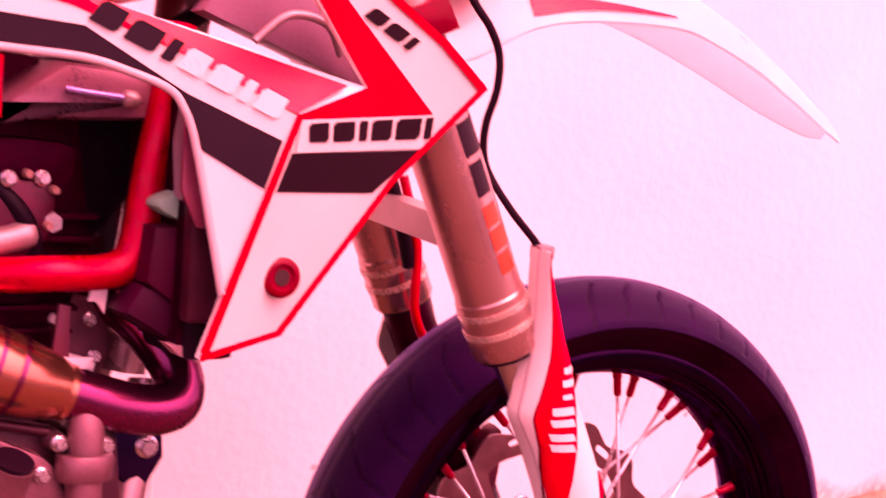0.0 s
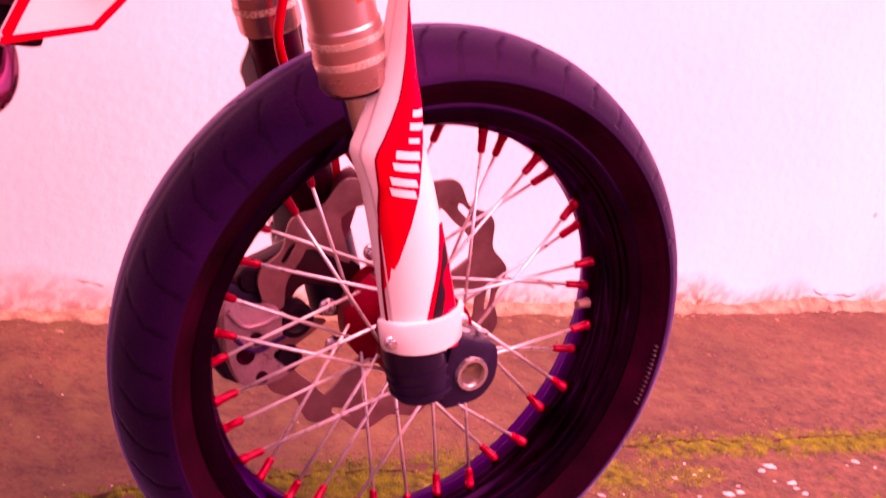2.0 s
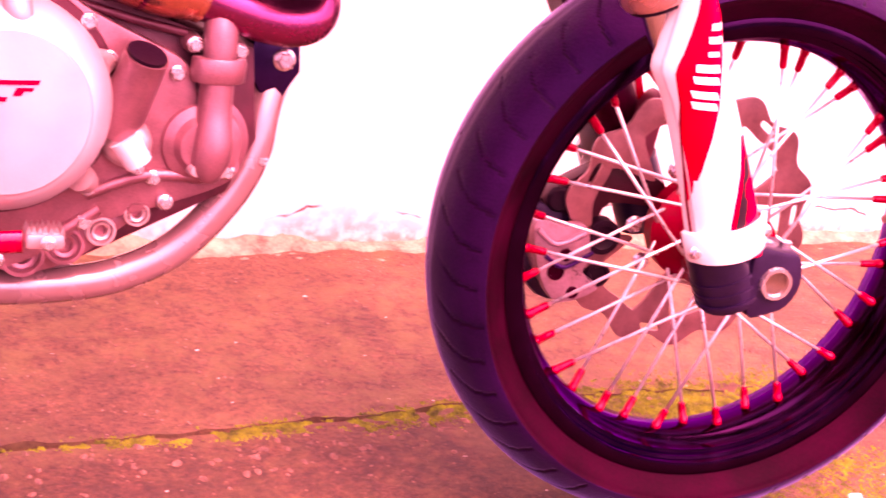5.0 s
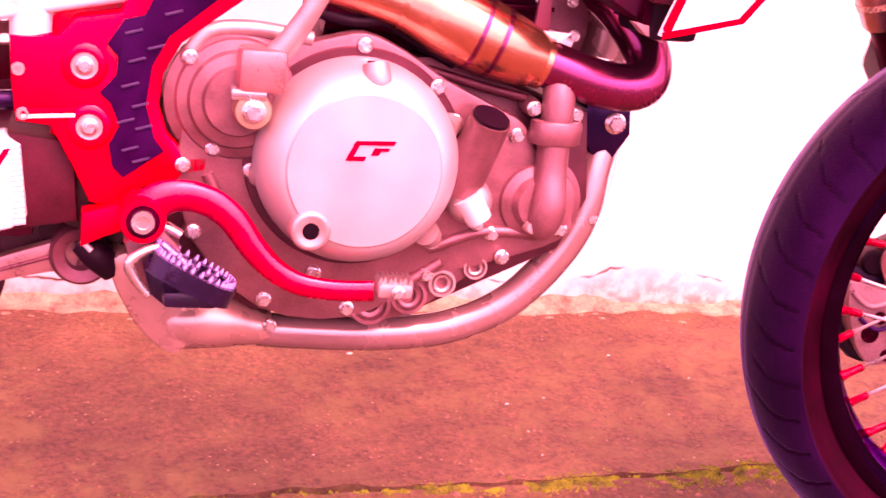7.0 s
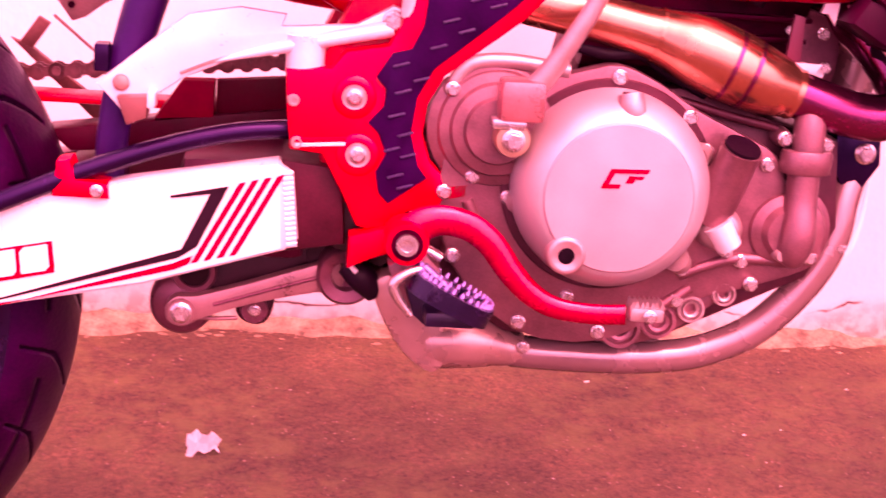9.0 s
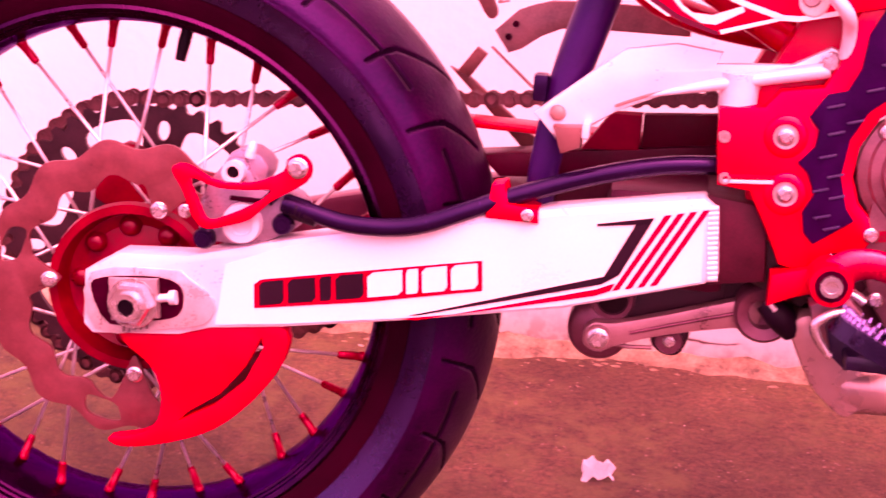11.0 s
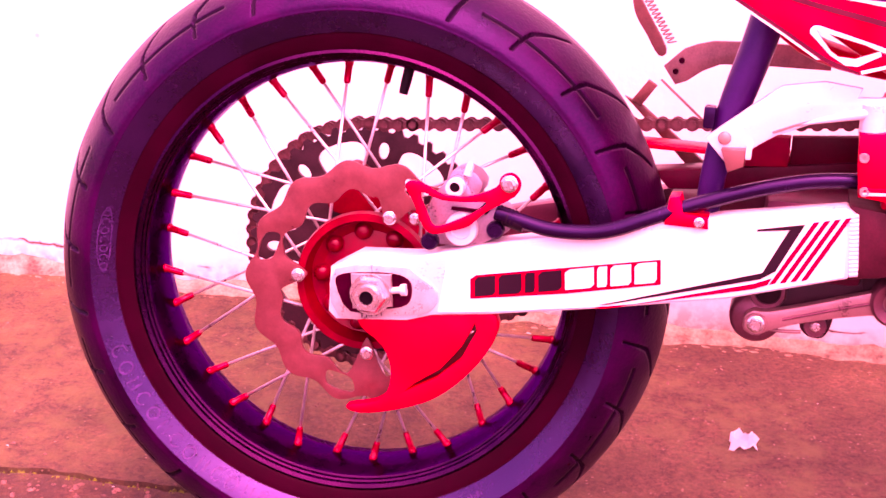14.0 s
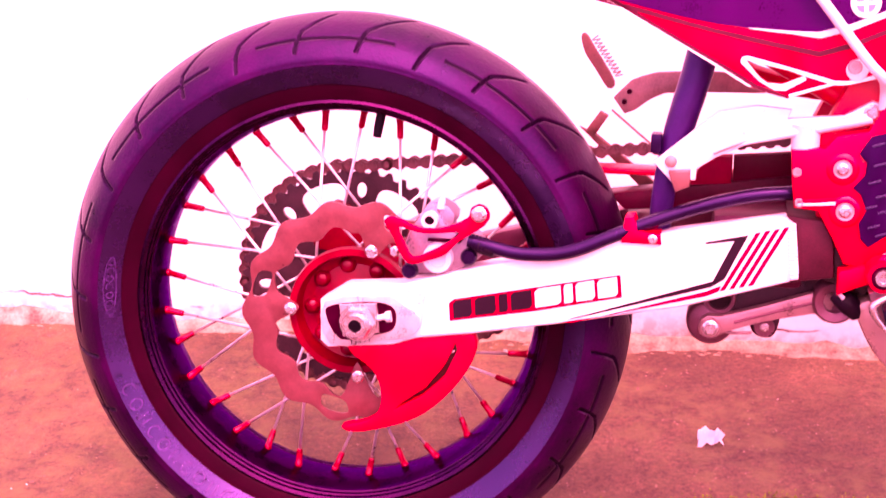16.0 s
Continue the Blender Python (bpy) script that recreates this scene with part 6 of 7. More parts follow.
# ---- cradle tubes, skid casting, engine mount ----
CR_PTS = [(0.948, -0.05, 0.2), (0.94, -0.062, 0.16), (0.926, -0.078, 0.12), (0.919, -0.085, 0.086), (0.9, -0.088, 0.05), (0.864, -0.09, 0.012), (0.822, -0.09, -0.009), (0.78, -0.09, -0.0165), (0.73, -0.09, -0.0185), (0.66, -0.09, -0.016), (0.6, -0.09, -0.006)]
cradle = sharp(part("cradle_tube", tube(CR_PTS, 0.0135, 16), M("grey_painted_frame", (0.28, 0.16, 0.16), 0.25, 0.5, 0.12, 20, 0.02, 60, coat=0.6), bike, "grey painted frame cradle tube"))
part("cradle_tube", tube([(x, -y, z) for x, y, z in CR_PTS], 0.0135, 12), cradle.data.materials[0], bike)
part("cross_tube", tube([(0.78, -0.085, -0.012), (0.78, 0.085, -0.012)], 0.0125, 12, 1), cradle.data.materials[0], bike)
part("down_tube", tube([(0.945, 0, 0.2), (0.965, 0, 0.33), (0.985, 0, 0.5), (1.0, 0, 0.62)], 0.022, 14), cradle.data.materials[0], bike, "grey painted frame down tube")
mount = sharp(part("engine_mount", poly_plate([(0.912, 0.175), (0.922, 0.18), (0.948, 0.178), (0.9505, 0.15), (0.939, 0.131), (0.922, 0.128), (0.91, 0.15)], -0.086, 0.06, 0.004), BLACKRIM, bike, "dark engine mount plate"))
bolt(mount, 0.936, -0.086, 0.159, BIGBOLT)
part("clear_guard", tube([(0.921, -0.08, 0.064), (0.936, -0.08, 0.079), (0.943, -0.08, 0.109), (0.944, -0.08, 0.136)], [0.0045, 0.0035, 0.0024, 0.0014], 10, 5, 0.5), CREAM, bike, "thin white plastic guard lip")
bolt(cradle, 0.9235, -0.094, 0.083, SMALLBOLT)
skid = sharp(part("skid_casting", poly_plate(closed_curve([(0.553, 0.034), (0.571, 0.046), (0.598, 0.022), (0.612, 0.004), (0.616, -0.02), (0.606, -0.0335), (0.592, -0.028), (0.572, -0.008)], 4), -0.11, -0.06, 0.009), M("bare_cast_alloy", (0.44, 0.26, 0.23), 0.28, 0.6, 0.15, 25, 0.06, 90), bike, "bare alloy footrest casting"), 40)
sharp(part("casting_bulb", tube([(0.598, -0.09, -0.012), (0.606, -0.09, -0.0115), (0.622, -0.09, -0.0105), (0.645, -0.09, -0.0115), (0.662, -0.09, -0.0145), (0.676, -0.09, -0.0155)], [0.021, 0.0225, 0.0225, 0.02, 0.0155, 0.0135], 24), skid.data.materials[0], skid), 50)
bolt(skid, 0.675, -0.104, -0.009, SMALLBOLT)

# ---- rear brake pedal ----
PED = [(0.574, 0.083), (0.585, 0.096), (0.603, 0.1), (0.622, 0.0955), (0.638, 0.084), (0.652, 0.066), (0.668, 0.05), (0.688, 0.0395), (0.715, 0.0365), (0.742, 0.038)]
pedal = sharp(part("brake_pedal", tube([(x, -0.15 - 0.012 * max(0, (x - 0.62) / 0.12), z) for x, z in PED], [0.0145, 0.013, 0.0115, 0.011, 0.0105, 0.01, 0.0092, 0.0085, 0.008, 0.008], 14, flat=0.55), M("crimson_anodised_pedal", (0.5, 0.006, 0.025), 0.26, 0.45, 0.15, 60, 0.04, coat=0.6), bike, "red anodised rear brake pedal"))
part("pivot_ring", lathe([(0.0075, -0.164), (0.0155, -0.1635), (0.0165, -0.16), (0.0165, -0.13)], 28, 0.574, 0.083), REDANOD, pedal)
part("pivot_bolt", lathe([(0, -0.1655), (0.0045, -0.166), (0.0048, -0.167), (0.008, -0.167), (0.0085, -0.164)], 24, 0.574, 0.083), STEEL, pedal)
part("pivot_seal", lathe([(0.0082, -0.1642), (0.0118, -0.1645), (0.0122, -0.163)], 24, 0.574, 0.083), DARKSTEEL, pedal)
tip = part("pedal_tip", box(0.742, 0.768, -0.178, -0.158, 0.037, 0.048, 0.003), ALU, pedal, "toothed aluminium pedal tip")
for k in range(7):
    part("tooth", poly_plate([(0.742 + 0.0037 * k, 0.0475), (0.7438 + 0.0037 * k, 0.053), (0.7457 + 0.0037 * k, 0.0475)], -0.177 + 0.003 * (k % 2), -0.16, 0), ALU, tip, "", False)
bolt(tip, 0.756, -0.182, 0.043, SMALLBOLT)

# ---- footpeg ----
LOOP = [(0.59, -0.138), (0.578, -0.146), (0.577, -0.16), (0.582, -0.176), (0.6, -0.184), (0.628, -0.186), (0.64, -0.178), (0.644, -0.164), (0.638, -0.148), (0.62, -0.139)]
ring = closed_curve(LOOP, 4)
bm = bmesh.new()
rows = []
for (x, y), (u, v) in zip(ring, [(p[0] * 0.8 + 0.61 * 0.2, p[1] * 0.8 - 0.163 * 0.2) for p in ring]):
    rows.append([bm.verts.new(p) for p in ((x, y, 0.036), (x, y, 0.05), (u, v, 0.05), (u, v, 0.036))])
for p, q in zip(rows, rows[1:] + rows[:1]):
    for j in range(4):
        bm.faces.new((p[j], p[(j + 1) % 4], q[(j + 1) % 4], q[j]))
bmesh.ops.recalc_face_normals(bm, faces=bm.faces[:])
TILT = Matrix.Translation((0.608, 0, 0.049)) @ Matrix.Rotation(radians(24), 4, "Y") @ Matrix.Translation((-0.608, 0, -0.047))
bm.transform(TILT)
peg = sharp(part("footpeg", bm, M("purple_peg_casting", (0.014, 0.004, 0.028), 0.25, 0.5, 0.3, 60, 0.15), bike, "purple-tinted steel footpeg with rows of teeth"))
for k in range(3):
    bm = box(0.592 + 0.015 * k, 0.598 + 0.015 * k, -0.183, -0.14, 0.038, 0.0495, 0.001)
    bm.transform(TILT)
    part("peg_rung", bm, peg.data.materials[0], peg)
part("peg_core", box(0.59, 0.628, -0.176, -0.12, 0.024, 0.036, 0.004), DARKCAST, peg)
tooth = plain_mesh("tooth", lathe([(0, 0.0055), (0.0009, 0.005), (0.0021, 0.0014), (0.0022, -0.001), (0, -0.001)], 6), PURPLE, False)
spots = [((ring[i][0] * 0.9 + 0.61 * 0.1), (ring[i][1] * 0.9 - 0.163 * 0.1), 0.05) for i in range(40)] + [(0.59 + 0.0075 * k, -0.166 + 0.006 * (k % 2), 0.05) for k in range(7)]
for x, y, z in spots:
    place("tooth", tooth, None, peg, "", TILT @ Matrix.Translation((x, y, z)) @ Matrix.Rotation(radians(90), 4, "X"))
part("peg_body", poly_plate([(0.575, 0.05), (0.6, 0.04), (0.634, 0.034), (0.636, 0.028), (0.615, 0.022), (0.594, 0.016), (0.582, 0.026)], -0.15, -0.12, 0.003), DARKCAST, peg)
part("peg_mount", poly_plate([(0.562, 0.062), (0.585, 0.077), (0.602, 0.06), (0.598, 0.026), (0.572, 0.03)], -0.145, -0.115, 0.004), ALUMID, peg)
part("peg_spring", tube([(0.586, -0.165, 0.066), (0.576, -0.165, 0.062), (0.5665, -0.165, 0.054), (0.569, -0.165, 0.044), (0.58, -0.165, 0.03)], [0.0028, 0.0036, 0.0042, 0.004, 0.0028], 12), STEEL, peg)
part("peg_arm", tube([(0.588, -0.15, 0.064), (0.602, -0.15, 0.052), (0.61, -0.15, 0.046)], [0.004, 0.005, 0.004], 12), PURPLE, peg)
part("peg_pin", tube([(0.578, -0.135, 0.078), (0.59, -0.137, 0.074), (0.602, -0.138, 0.068)], 0.0045, 8), STEEL, peg)

# ---- radiators, guard tube, parts under the tank ----
for side in (-1, 1):
    rad = part("radiator", box(0.925, 0.962, min(side * 0.06, side * 0.17), max(side * 0.06, side * 0.17), 0.235, 0.43, 0.006), BLACK, bike, "black finned radiator")
    for k in range(14):
        y = side * (0.066 + 0.0075 * k)
        part("fin", box(0.921, 0.966, y - 0.0012, y + 0.0012, 0.245, 0.42, 0), DARKSTEEL, rad, "", False)
part("radiator_tank", box(0.92, 0.962, -0.182, -0.166, 0.262, 0.43, 0.005), M("brown_radiator_tank", (0.06, 0.009, 0.018), 0.4, 0.2, 0.4, 40, 0.1, spec=0.2), bike)
part("radiator_duct", poly_plate([(0.906, 0.324), (0.945, 0.325), (0.957, 0.272), (0.934, 0.263), (0.902, 0.286)], -0.155, -0.1, 0.006), M("maroon_duct", (0.055, 0.003, 0.014), 0.4, 0, 0.4, 30, 0.1, spec=0.14), bike)
part("radiator_duct", poly_plate([(0.902, 0.284), (0.955, 0.268), (0.946, 0.237), (0.923, 0.246), (0.89, 0.265)], -0.15, -0.08, 0.006), M("dark_plum_plastic", (0.045, 0.003, 0.016), 0.45, 0, 0.4, 30, 0.1, spec=0.14), bike)
part("coolant_bottle", poly_plate(closed_curve([(0.907, 0.337), (0.915, 0.345), (0.938, 0.348), (0.942, 0.326), (0.926, 0.327)], 3), -0.156, -0.13, 0.005), MINT, bike, "mint green coolant bottle")
part("radiator_guard", tube([(0.77, -0.06, 0.29), (0.81, -0.1, 0.285), (0.843, -0.122, 0.288), (0.88, -0.122, 0.289), (0.898, -0.122, 0.294), (0.9075, -0.122, 0.313), (0.9145, -0.122, 0.363), (0.922, -0.122, 0.402), (0.93, -0.12, 0.46)], 0.0122, 16), REDANOD, bike, "red painted guard tube")
part("tank_lower", poly_plate([(0.7, 0.375), (0.81, 0.388), (0.905, 0.392), (0.924, 0.395), (0.924, 0.42), (0.9, 0.426), (0.853, 0.429), (0.809, 0.398), (0.7, 0.4)], -0.12, -0.02, 0.012), M("plum_tank_casting", (0.26, 0.1, 0.14), 0.3, 0.4, 0.3, 25, 0.05), bike, "plum-grey lower tank casting")
tap = part("tank_tap", tube([(0.852, -0.122, 0.4106), (0.863, -0.125, 0.409), (0.8916, -0.126, 0.4068)], [0.0025, 0.003, 0.003], 10, 1), PURPLE, bike, "thin steel fuel tap rod")
part("tap_knob", tube([(0.8895, -0.126, 0.407), (0.8915, -0.126, 0.4068), (0.899, -0.126, 0.406), (0.901, -0.126, 0.4058)], [0.0035, 0.006, 0.0062, 0.0045], 12, 1), ALU, tap)
part("shroud_liner", poly_plate([(0.9093, 0.4033), (0.9268, 0.3799), (0.9358, 0.3253), (0.9218, 0.3269), (0.9092, 0.351)], -0.188, -0.184, 0.001), M("rose_plastic", (0.3, 0.05, 0.08), 0.4, 0, 0.25, 25, 0.05), bike, "rose plastic shroud liner")
cover = sharp(part("cam_housing", poly_plate(closed_curve([(0.8177, 0.3434), (0.8403, 0.3487), (0.8562, 0.3409), (0.8554, 0.3179), (0.8464, 0.3024), (0.8199, 0.2945)], 3), -0.1, -0.06, 0.006), M("plum_cam_casting", (0.1, 0.006, 0.022), 0.36, 0.4, 0.5, 50, 0.25), bike, "dark plum cam housing"), 40)
for x, z in ((0.8251, 0.3491), (0.8356, 0.3525), (0.8454, 0.3491), (0.8543, 0.3421), (0.8508, 0.318)):
    part("cap_screw", lathe([(0, -0.106), (0.0022, -0.1062), (0.003, -0.105), (0.0034, -0.098)], 10, x, z), RUSTY, cover)
part("mount_tab", poly_plate([(0.8798, 0.2794), (0.8907, 0.2794), (0.8885, 0.2596), (0.8825, 0.2678), (0.8764, 0.2686)], -0.116, -0.112, 0.001), ALUBRIGHT, bike, "bright folded steel tab")
part("mount_tab", poly_plate([(0.8598, 0.2306), (0.8824, 0.23), (0.8769, 0.2224), (0.8689, 0.2226)], -0.118, -0.114, 0.001), ALUBRIGHT, bike, "bright folded steel tab")
part("drain_hose", tube([(0.8977, -0.118, 0.2771), (0.9023, -0.118, 0.2681), (0.91, -0.118, 0.261), (0.9234, -0.118, 0.2581)], 0.0032, 10), M("rose_rubber_hose", (0.2, 0.04, 0.07), 0.4), bike, "rose coloured drain hose")
part("stay_strip", poly_plate([(0.86, 0.2658), (0.8688, 0.2638), (0.8692, 0.2247), (0.8561, 0.225)], -0.106, -0.1, 0.002), M("plum_stay_steel", (0.16, 0.03, 0.05), 0.4, 0.4), bike, "plum painted steel stay")
part("radiator_lip", poly_plate([(0.9144, 0.2465), (0.9386, 0.2441), (0.9376, 0.2332), (0.923, 0.2382)], -0.166, -0.15, 0.002), M("pink_grey_lip", (0.42, 0.22, 0.24), 0.4), bike)
# tank flank behind the shroud: its shade is put into the lilac colour
part("tank_flank", poly_plate([(0.94, 0.47), (0.985, 0.52), (1.06, 0.52), (1.088, 0.42), (1.04, 0.435)], -0.13, -0.105, 0.008), M("shaded_lilac_plastic", (0.22, 0.1, 0.14), 0.3, 0, 0.3, 14, 0.05), bike, "plastic tank flank with shade in its lilac-grey colour")
part("tank_hose", tube([(0.975, -0.145, 0.452), (1.0, -0.147, 0.472), (1.03, -0.146, 0.468), (1.045, -0.14, 0.448)], 0.0032, 10), ALU, bike, "grey vent hose")
part("fuel_tank", poly_plate([(0.62, 0.4), (0.82, 0.45), (1.0, 0.5), (1.02, 0.56), (0.9, 0.62), (0.66, 0.56)], -0.13, 0.13, 0.03), RED, bike, "red fuel tank")
for k in range(3):
    part("tank_stripe", box(0.775 + 0.012 * k, 0.782 + 0.012 * k, -0.135, -0.128, 0.39, 0.43, 0.001), RED, bike)
part("wiring", tube([(0.9, -0.05, 0.44), (0.95, -0.07, 0.46), (1.0, -0.06, 0.5), (1.03, -0.05, 0.56)], 0.008, 8), BLACK, bike)

# ---- shroud ----
SH_F = [(0.9749, -0.2150, 0.4038), (1.0368, -0.1961, 0.4258), (0.9726, -0.2327, 0.4817), (0.9381, -0.2532, 0.5156), (1.0064, -0.2292, 0.5250), (1.0487, -0.2054, 0.4897), (1.1100, -0.1764, 0.4636), (1.1616, -0.1500, 0.4330), (1.0766, -0.1670, 0.3615), (0.9893, -0.1772, 0.2545), (0.9226, -0.2000, 0.2420)]
SH_R = [(0.9749, -0.2150, 0.4038), (1.0368, -0.1961, 0.4258), (0.8281, -0.1746, 0.4742), (0.7128, -0.1427, 0.5053), (0.7150, -0.1431, 0.4419), (0.7940, -0.1650, 0.4366), (0.8433, -0.1786, 0.4336), (0.8705, -0.1862, 0.4262), (0.8914, -0.1919, 0.4178), (0.9016, -0.1947, 0.4078), (0.9125, -0.1976, 0.3797), (0.9336, -0.2032, 0.2854), (0.9226, -0.2000, 0.2420)]
shroud = part("shroud", plate3(SH_F, 0.004), WHITE, bike, "white plastic radiator shroud with red and black graphics", False)
part("shroud_side", plate3(SH_R, 0.004), WHITE, shroud, "", False)


def sheet(pts, m, lift, label, toward=(0, -1, 0)):
    return part("sticker", plate3(pts, 0.0006, lift, toward), m, shroud, label, False)


sheet([(0.9749, -0.2150, 0.4038), (1.0368, -0.1961, 0.4258), (0.9751, -0.2318, 0.4819), (0.9411, -0.2514, 0.5126), (0.9672, -0.2422, 0.5162), (1.0039, -0.2207, 0.4814), (1.1094, -0.1651, 0.4104), (0.9790, -0.2129, 0.4014)], RED, 0.0008, "red graphic")
sheet([(0.9758, -0.2093, 0.3789), (1.1042, -0.1614, 0.3842), (1.0593, -0.1717, 0.3524), (0.9672, -0.2070, 0.3531)], BLACKST, 0.0008, "black graphic band")
sheet([(0.9790, -0.2129, 0.4014), (1.1096, -0.1648, 0.4095), (1.1037, -0.1619, 0.3858), (0.9787, -0.2083, 0.3797)], CREAM, 0.0014, "white name panel")
marks("print_block", shroud, BLACKST, (0.9836, -0.2107, 0.3993), (1.1117, -0.1638, 0.4088), (1.1124, -0.1602, 0.3931), (0.9865, -0.2069, 0.3867), 6, 0.0022, "black printed bar")
sheet([(1.1610, -0.1507, 0.4351), (1.0760, -0.1677, 0.3635), (0.9872, -0.1785, 0.2567), (0.9220, -0.2009, 0.2452), (0.9229, -0.1995, 0.2405), (0.9917, -0.1760, 0.2531), (1.0794, -0.1656, 0.3598), (1.1654, -0.1483, 0.4319)], RED, 0.0018, "red edge line")
sheet([(0.9745, -0.2156, 0.4057), (0.9214, -0.2018, 0.2483), (0.9275, -0.1980, 0.2416), (0.9790, -0.2129, 0.4014)], RED, 0.002, "red crease line")
sheet([(1.0064, -0.2292, 0.5250), (1.0487, -0.2054, 0.4897), (1.1100, -0.1764, 0.4636), (1.1610, -0.1507, 0.4351), (1.1556, -0.1518, 0.4305), (1.1050, -0.1773, 0.4592), (1.0441, -0.2062, 0.4855), (0.9996, -0.2308, 0.5205)], RED, 0.0018, "red edge line")
marks("print_block", shroud, BLACKST, (1.0286, -0.2110, 0.4802), (1.0831, -0.1859, 0.4602), (1.0732, -0.1881, 0.4528), (1.0192, -0.2132, 0.4737), 3, 0.0016, "black printed bar")
sheet([(0.9749, -0.2150, 0.4046), (1.0185, -0.2020, 0.4254), (0.8281, -0.1746, 0.4742), (0.7128, -0.1427, 0.5053), (0.7132, -0.1428, 0.4920), (0.8352, -0.1765, 0.4627), (0.8936, -0.1926, 0.4412)], RED, 0.0012, "red graphic")
sheet([(0.7138, -0.1429, 0.4753), (0.7931, -0.1648, 0.4555), (0.8424, -0.1785, 0.4511), (0.9054, -0.1958, 0.4135), (0.9670, -0.2127, 0.3868), (0.9574, -0.2100, 0.3549), (0.9125, -0.1976, 0.3804), (0.9016, -0.1947, 0.4078), (0.8740, -0.1871, 0.4243), (0.7940, -0.1650, 0.4362), (0.7149, -0.1431, 0.4432)], BLACKST, 0.0012, "dark graphic band")
a, b, c, d = (0.8484, -0.1801, 0.4656), (0.9692, -0.2134, 0.4089), (0.9644, -0.2121, 0.3994), (0.8422, -0.1784, 0.4563)
a, b = (tuple(Vector(low) + (Vector(up) - Vector(low)) * 1.4) for up, low in ((a, d), (b, c)))
m1, m2 = tuple(Vector(a).lerp(Vector(b), 0.45)), tuple(Vector(d).lerp(Vector(c), 0.45))
marks("print_block", shroud, BLACKST, a, m1, m2, d, 3, 0.002, "black printed bar")
marks("print_block", shroud, CREAM, m1, b, c, m2, 4, 0.002, "white printed bar")
part("shroud_lip", tube([(0.72, -0.146, 0.439), (0.794, -0.167, 0.434), (0.8433, -0.18, 0.431), (0.8705, -0.188, 0.4242), (0.893, -0.194, 0.4158), (0.903, -0.197, 0.405), (0.913, -0.1995, 0.378), (0.9336, -0.205, 0.2854)], 0.0028, 10), M("grey_pink_lip", (0.5, 0.38, 0.37), 0.4), shroud)
# inner face of the white shroud, with its shade mixed into the pink
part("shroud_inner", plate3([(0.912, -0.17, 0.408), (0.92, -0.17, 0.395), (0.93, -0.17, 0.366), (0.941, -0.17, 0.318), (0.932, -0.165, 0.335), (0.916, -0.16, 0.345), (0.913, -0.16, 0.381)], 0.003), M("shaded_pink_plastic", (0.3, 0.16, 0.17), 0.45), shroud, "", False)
part("grommet", lathe([(0.008, -0.1925), (0.009, -0.194), (0.0125, -0.194), (0.0138, -0.1925), (0.0138, -0.18)], 32, 0.983, 0.2945), DARKRED, shroud, "dark red ringed screw grommet")
part("grommet_screw", lathe([(0, -0.193), (0.0055, -0.193), (0.0062, -0.192), (0.0098, -0.191)], 20, 0.983, 0.2945), M("brown_screw", (0.05, 0.018, 0.018), 0.4, 0.5), shroud, "", False)

# ---- front fork, in the steered frame ----
FOOT, HEAD = Vector((-0.05, 0, 0.004)), Vector((-0.247, 0, 0.407))
AX = (HEAD - FOOT).normalized()


def on_leg(s, y):
    p = FOOT + AX * s
    return (p.x + (0.012 if y > 0 else 0.0), y, p.z)


fork_near = fork_far = None
for y, who in ((-0.104, "near"), (0.104, "far")):
    S0 = 0.268 if y < 0 else 0.262
    leg = sharp(part("fork_leg", tube([on_leg(s, y) for s in (S0, S0 + 0.004, S0 + 0.05, S0 + 0.052, S0 + 0.3, S0 + 0.5)], [0.0265, 0.0285, 0.0285, 0.0272, 0.0272, 0.0272], 28, 1), FORKGOLD, bike, "champagne anodised fork leg", True, FRONT), 30)
    for s in (S0 + 0.021, S0 + 0.038):
        part("fork_ring", tube([on_leg(S0 + 0.0 + s - S0, y), on_leg(s + 0.005, y)], 0.0296, 28, 1), M("pale_anodised", (0.7, 0.52, 0.42), 0.25, 0.6), leg)
    part("fork_seal", tube([on_leg(S0 - 0.004, y), on_leg(S0 + 0.001, y)], 0.0235, 24, 1), BLACK, leg)
    # the far tube's shade is put into its colour: dark steel, not chrome
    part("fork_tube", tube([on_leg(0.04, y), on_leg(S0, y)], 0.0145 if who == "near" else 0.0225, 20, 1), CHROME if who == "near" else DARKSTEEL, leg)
    if who == "near":
        fork_near = leg
    else:
        fork_far = leg
part("triple_clamp", poly_plate([(-0.325, 0.5), (-0.27, 0.52), (-0.255, 0.495), (-0.31, 0.47)], -0.135, 0.135, 0.01), DARKRED, bike, "", True, FRONT)
part("steering_stem", tube([(-0.28, 0, 0.43), (-0.36, 0, 0.6)], 0.025, 16, 1), ALUDARK, bike, "", True, FRONT)
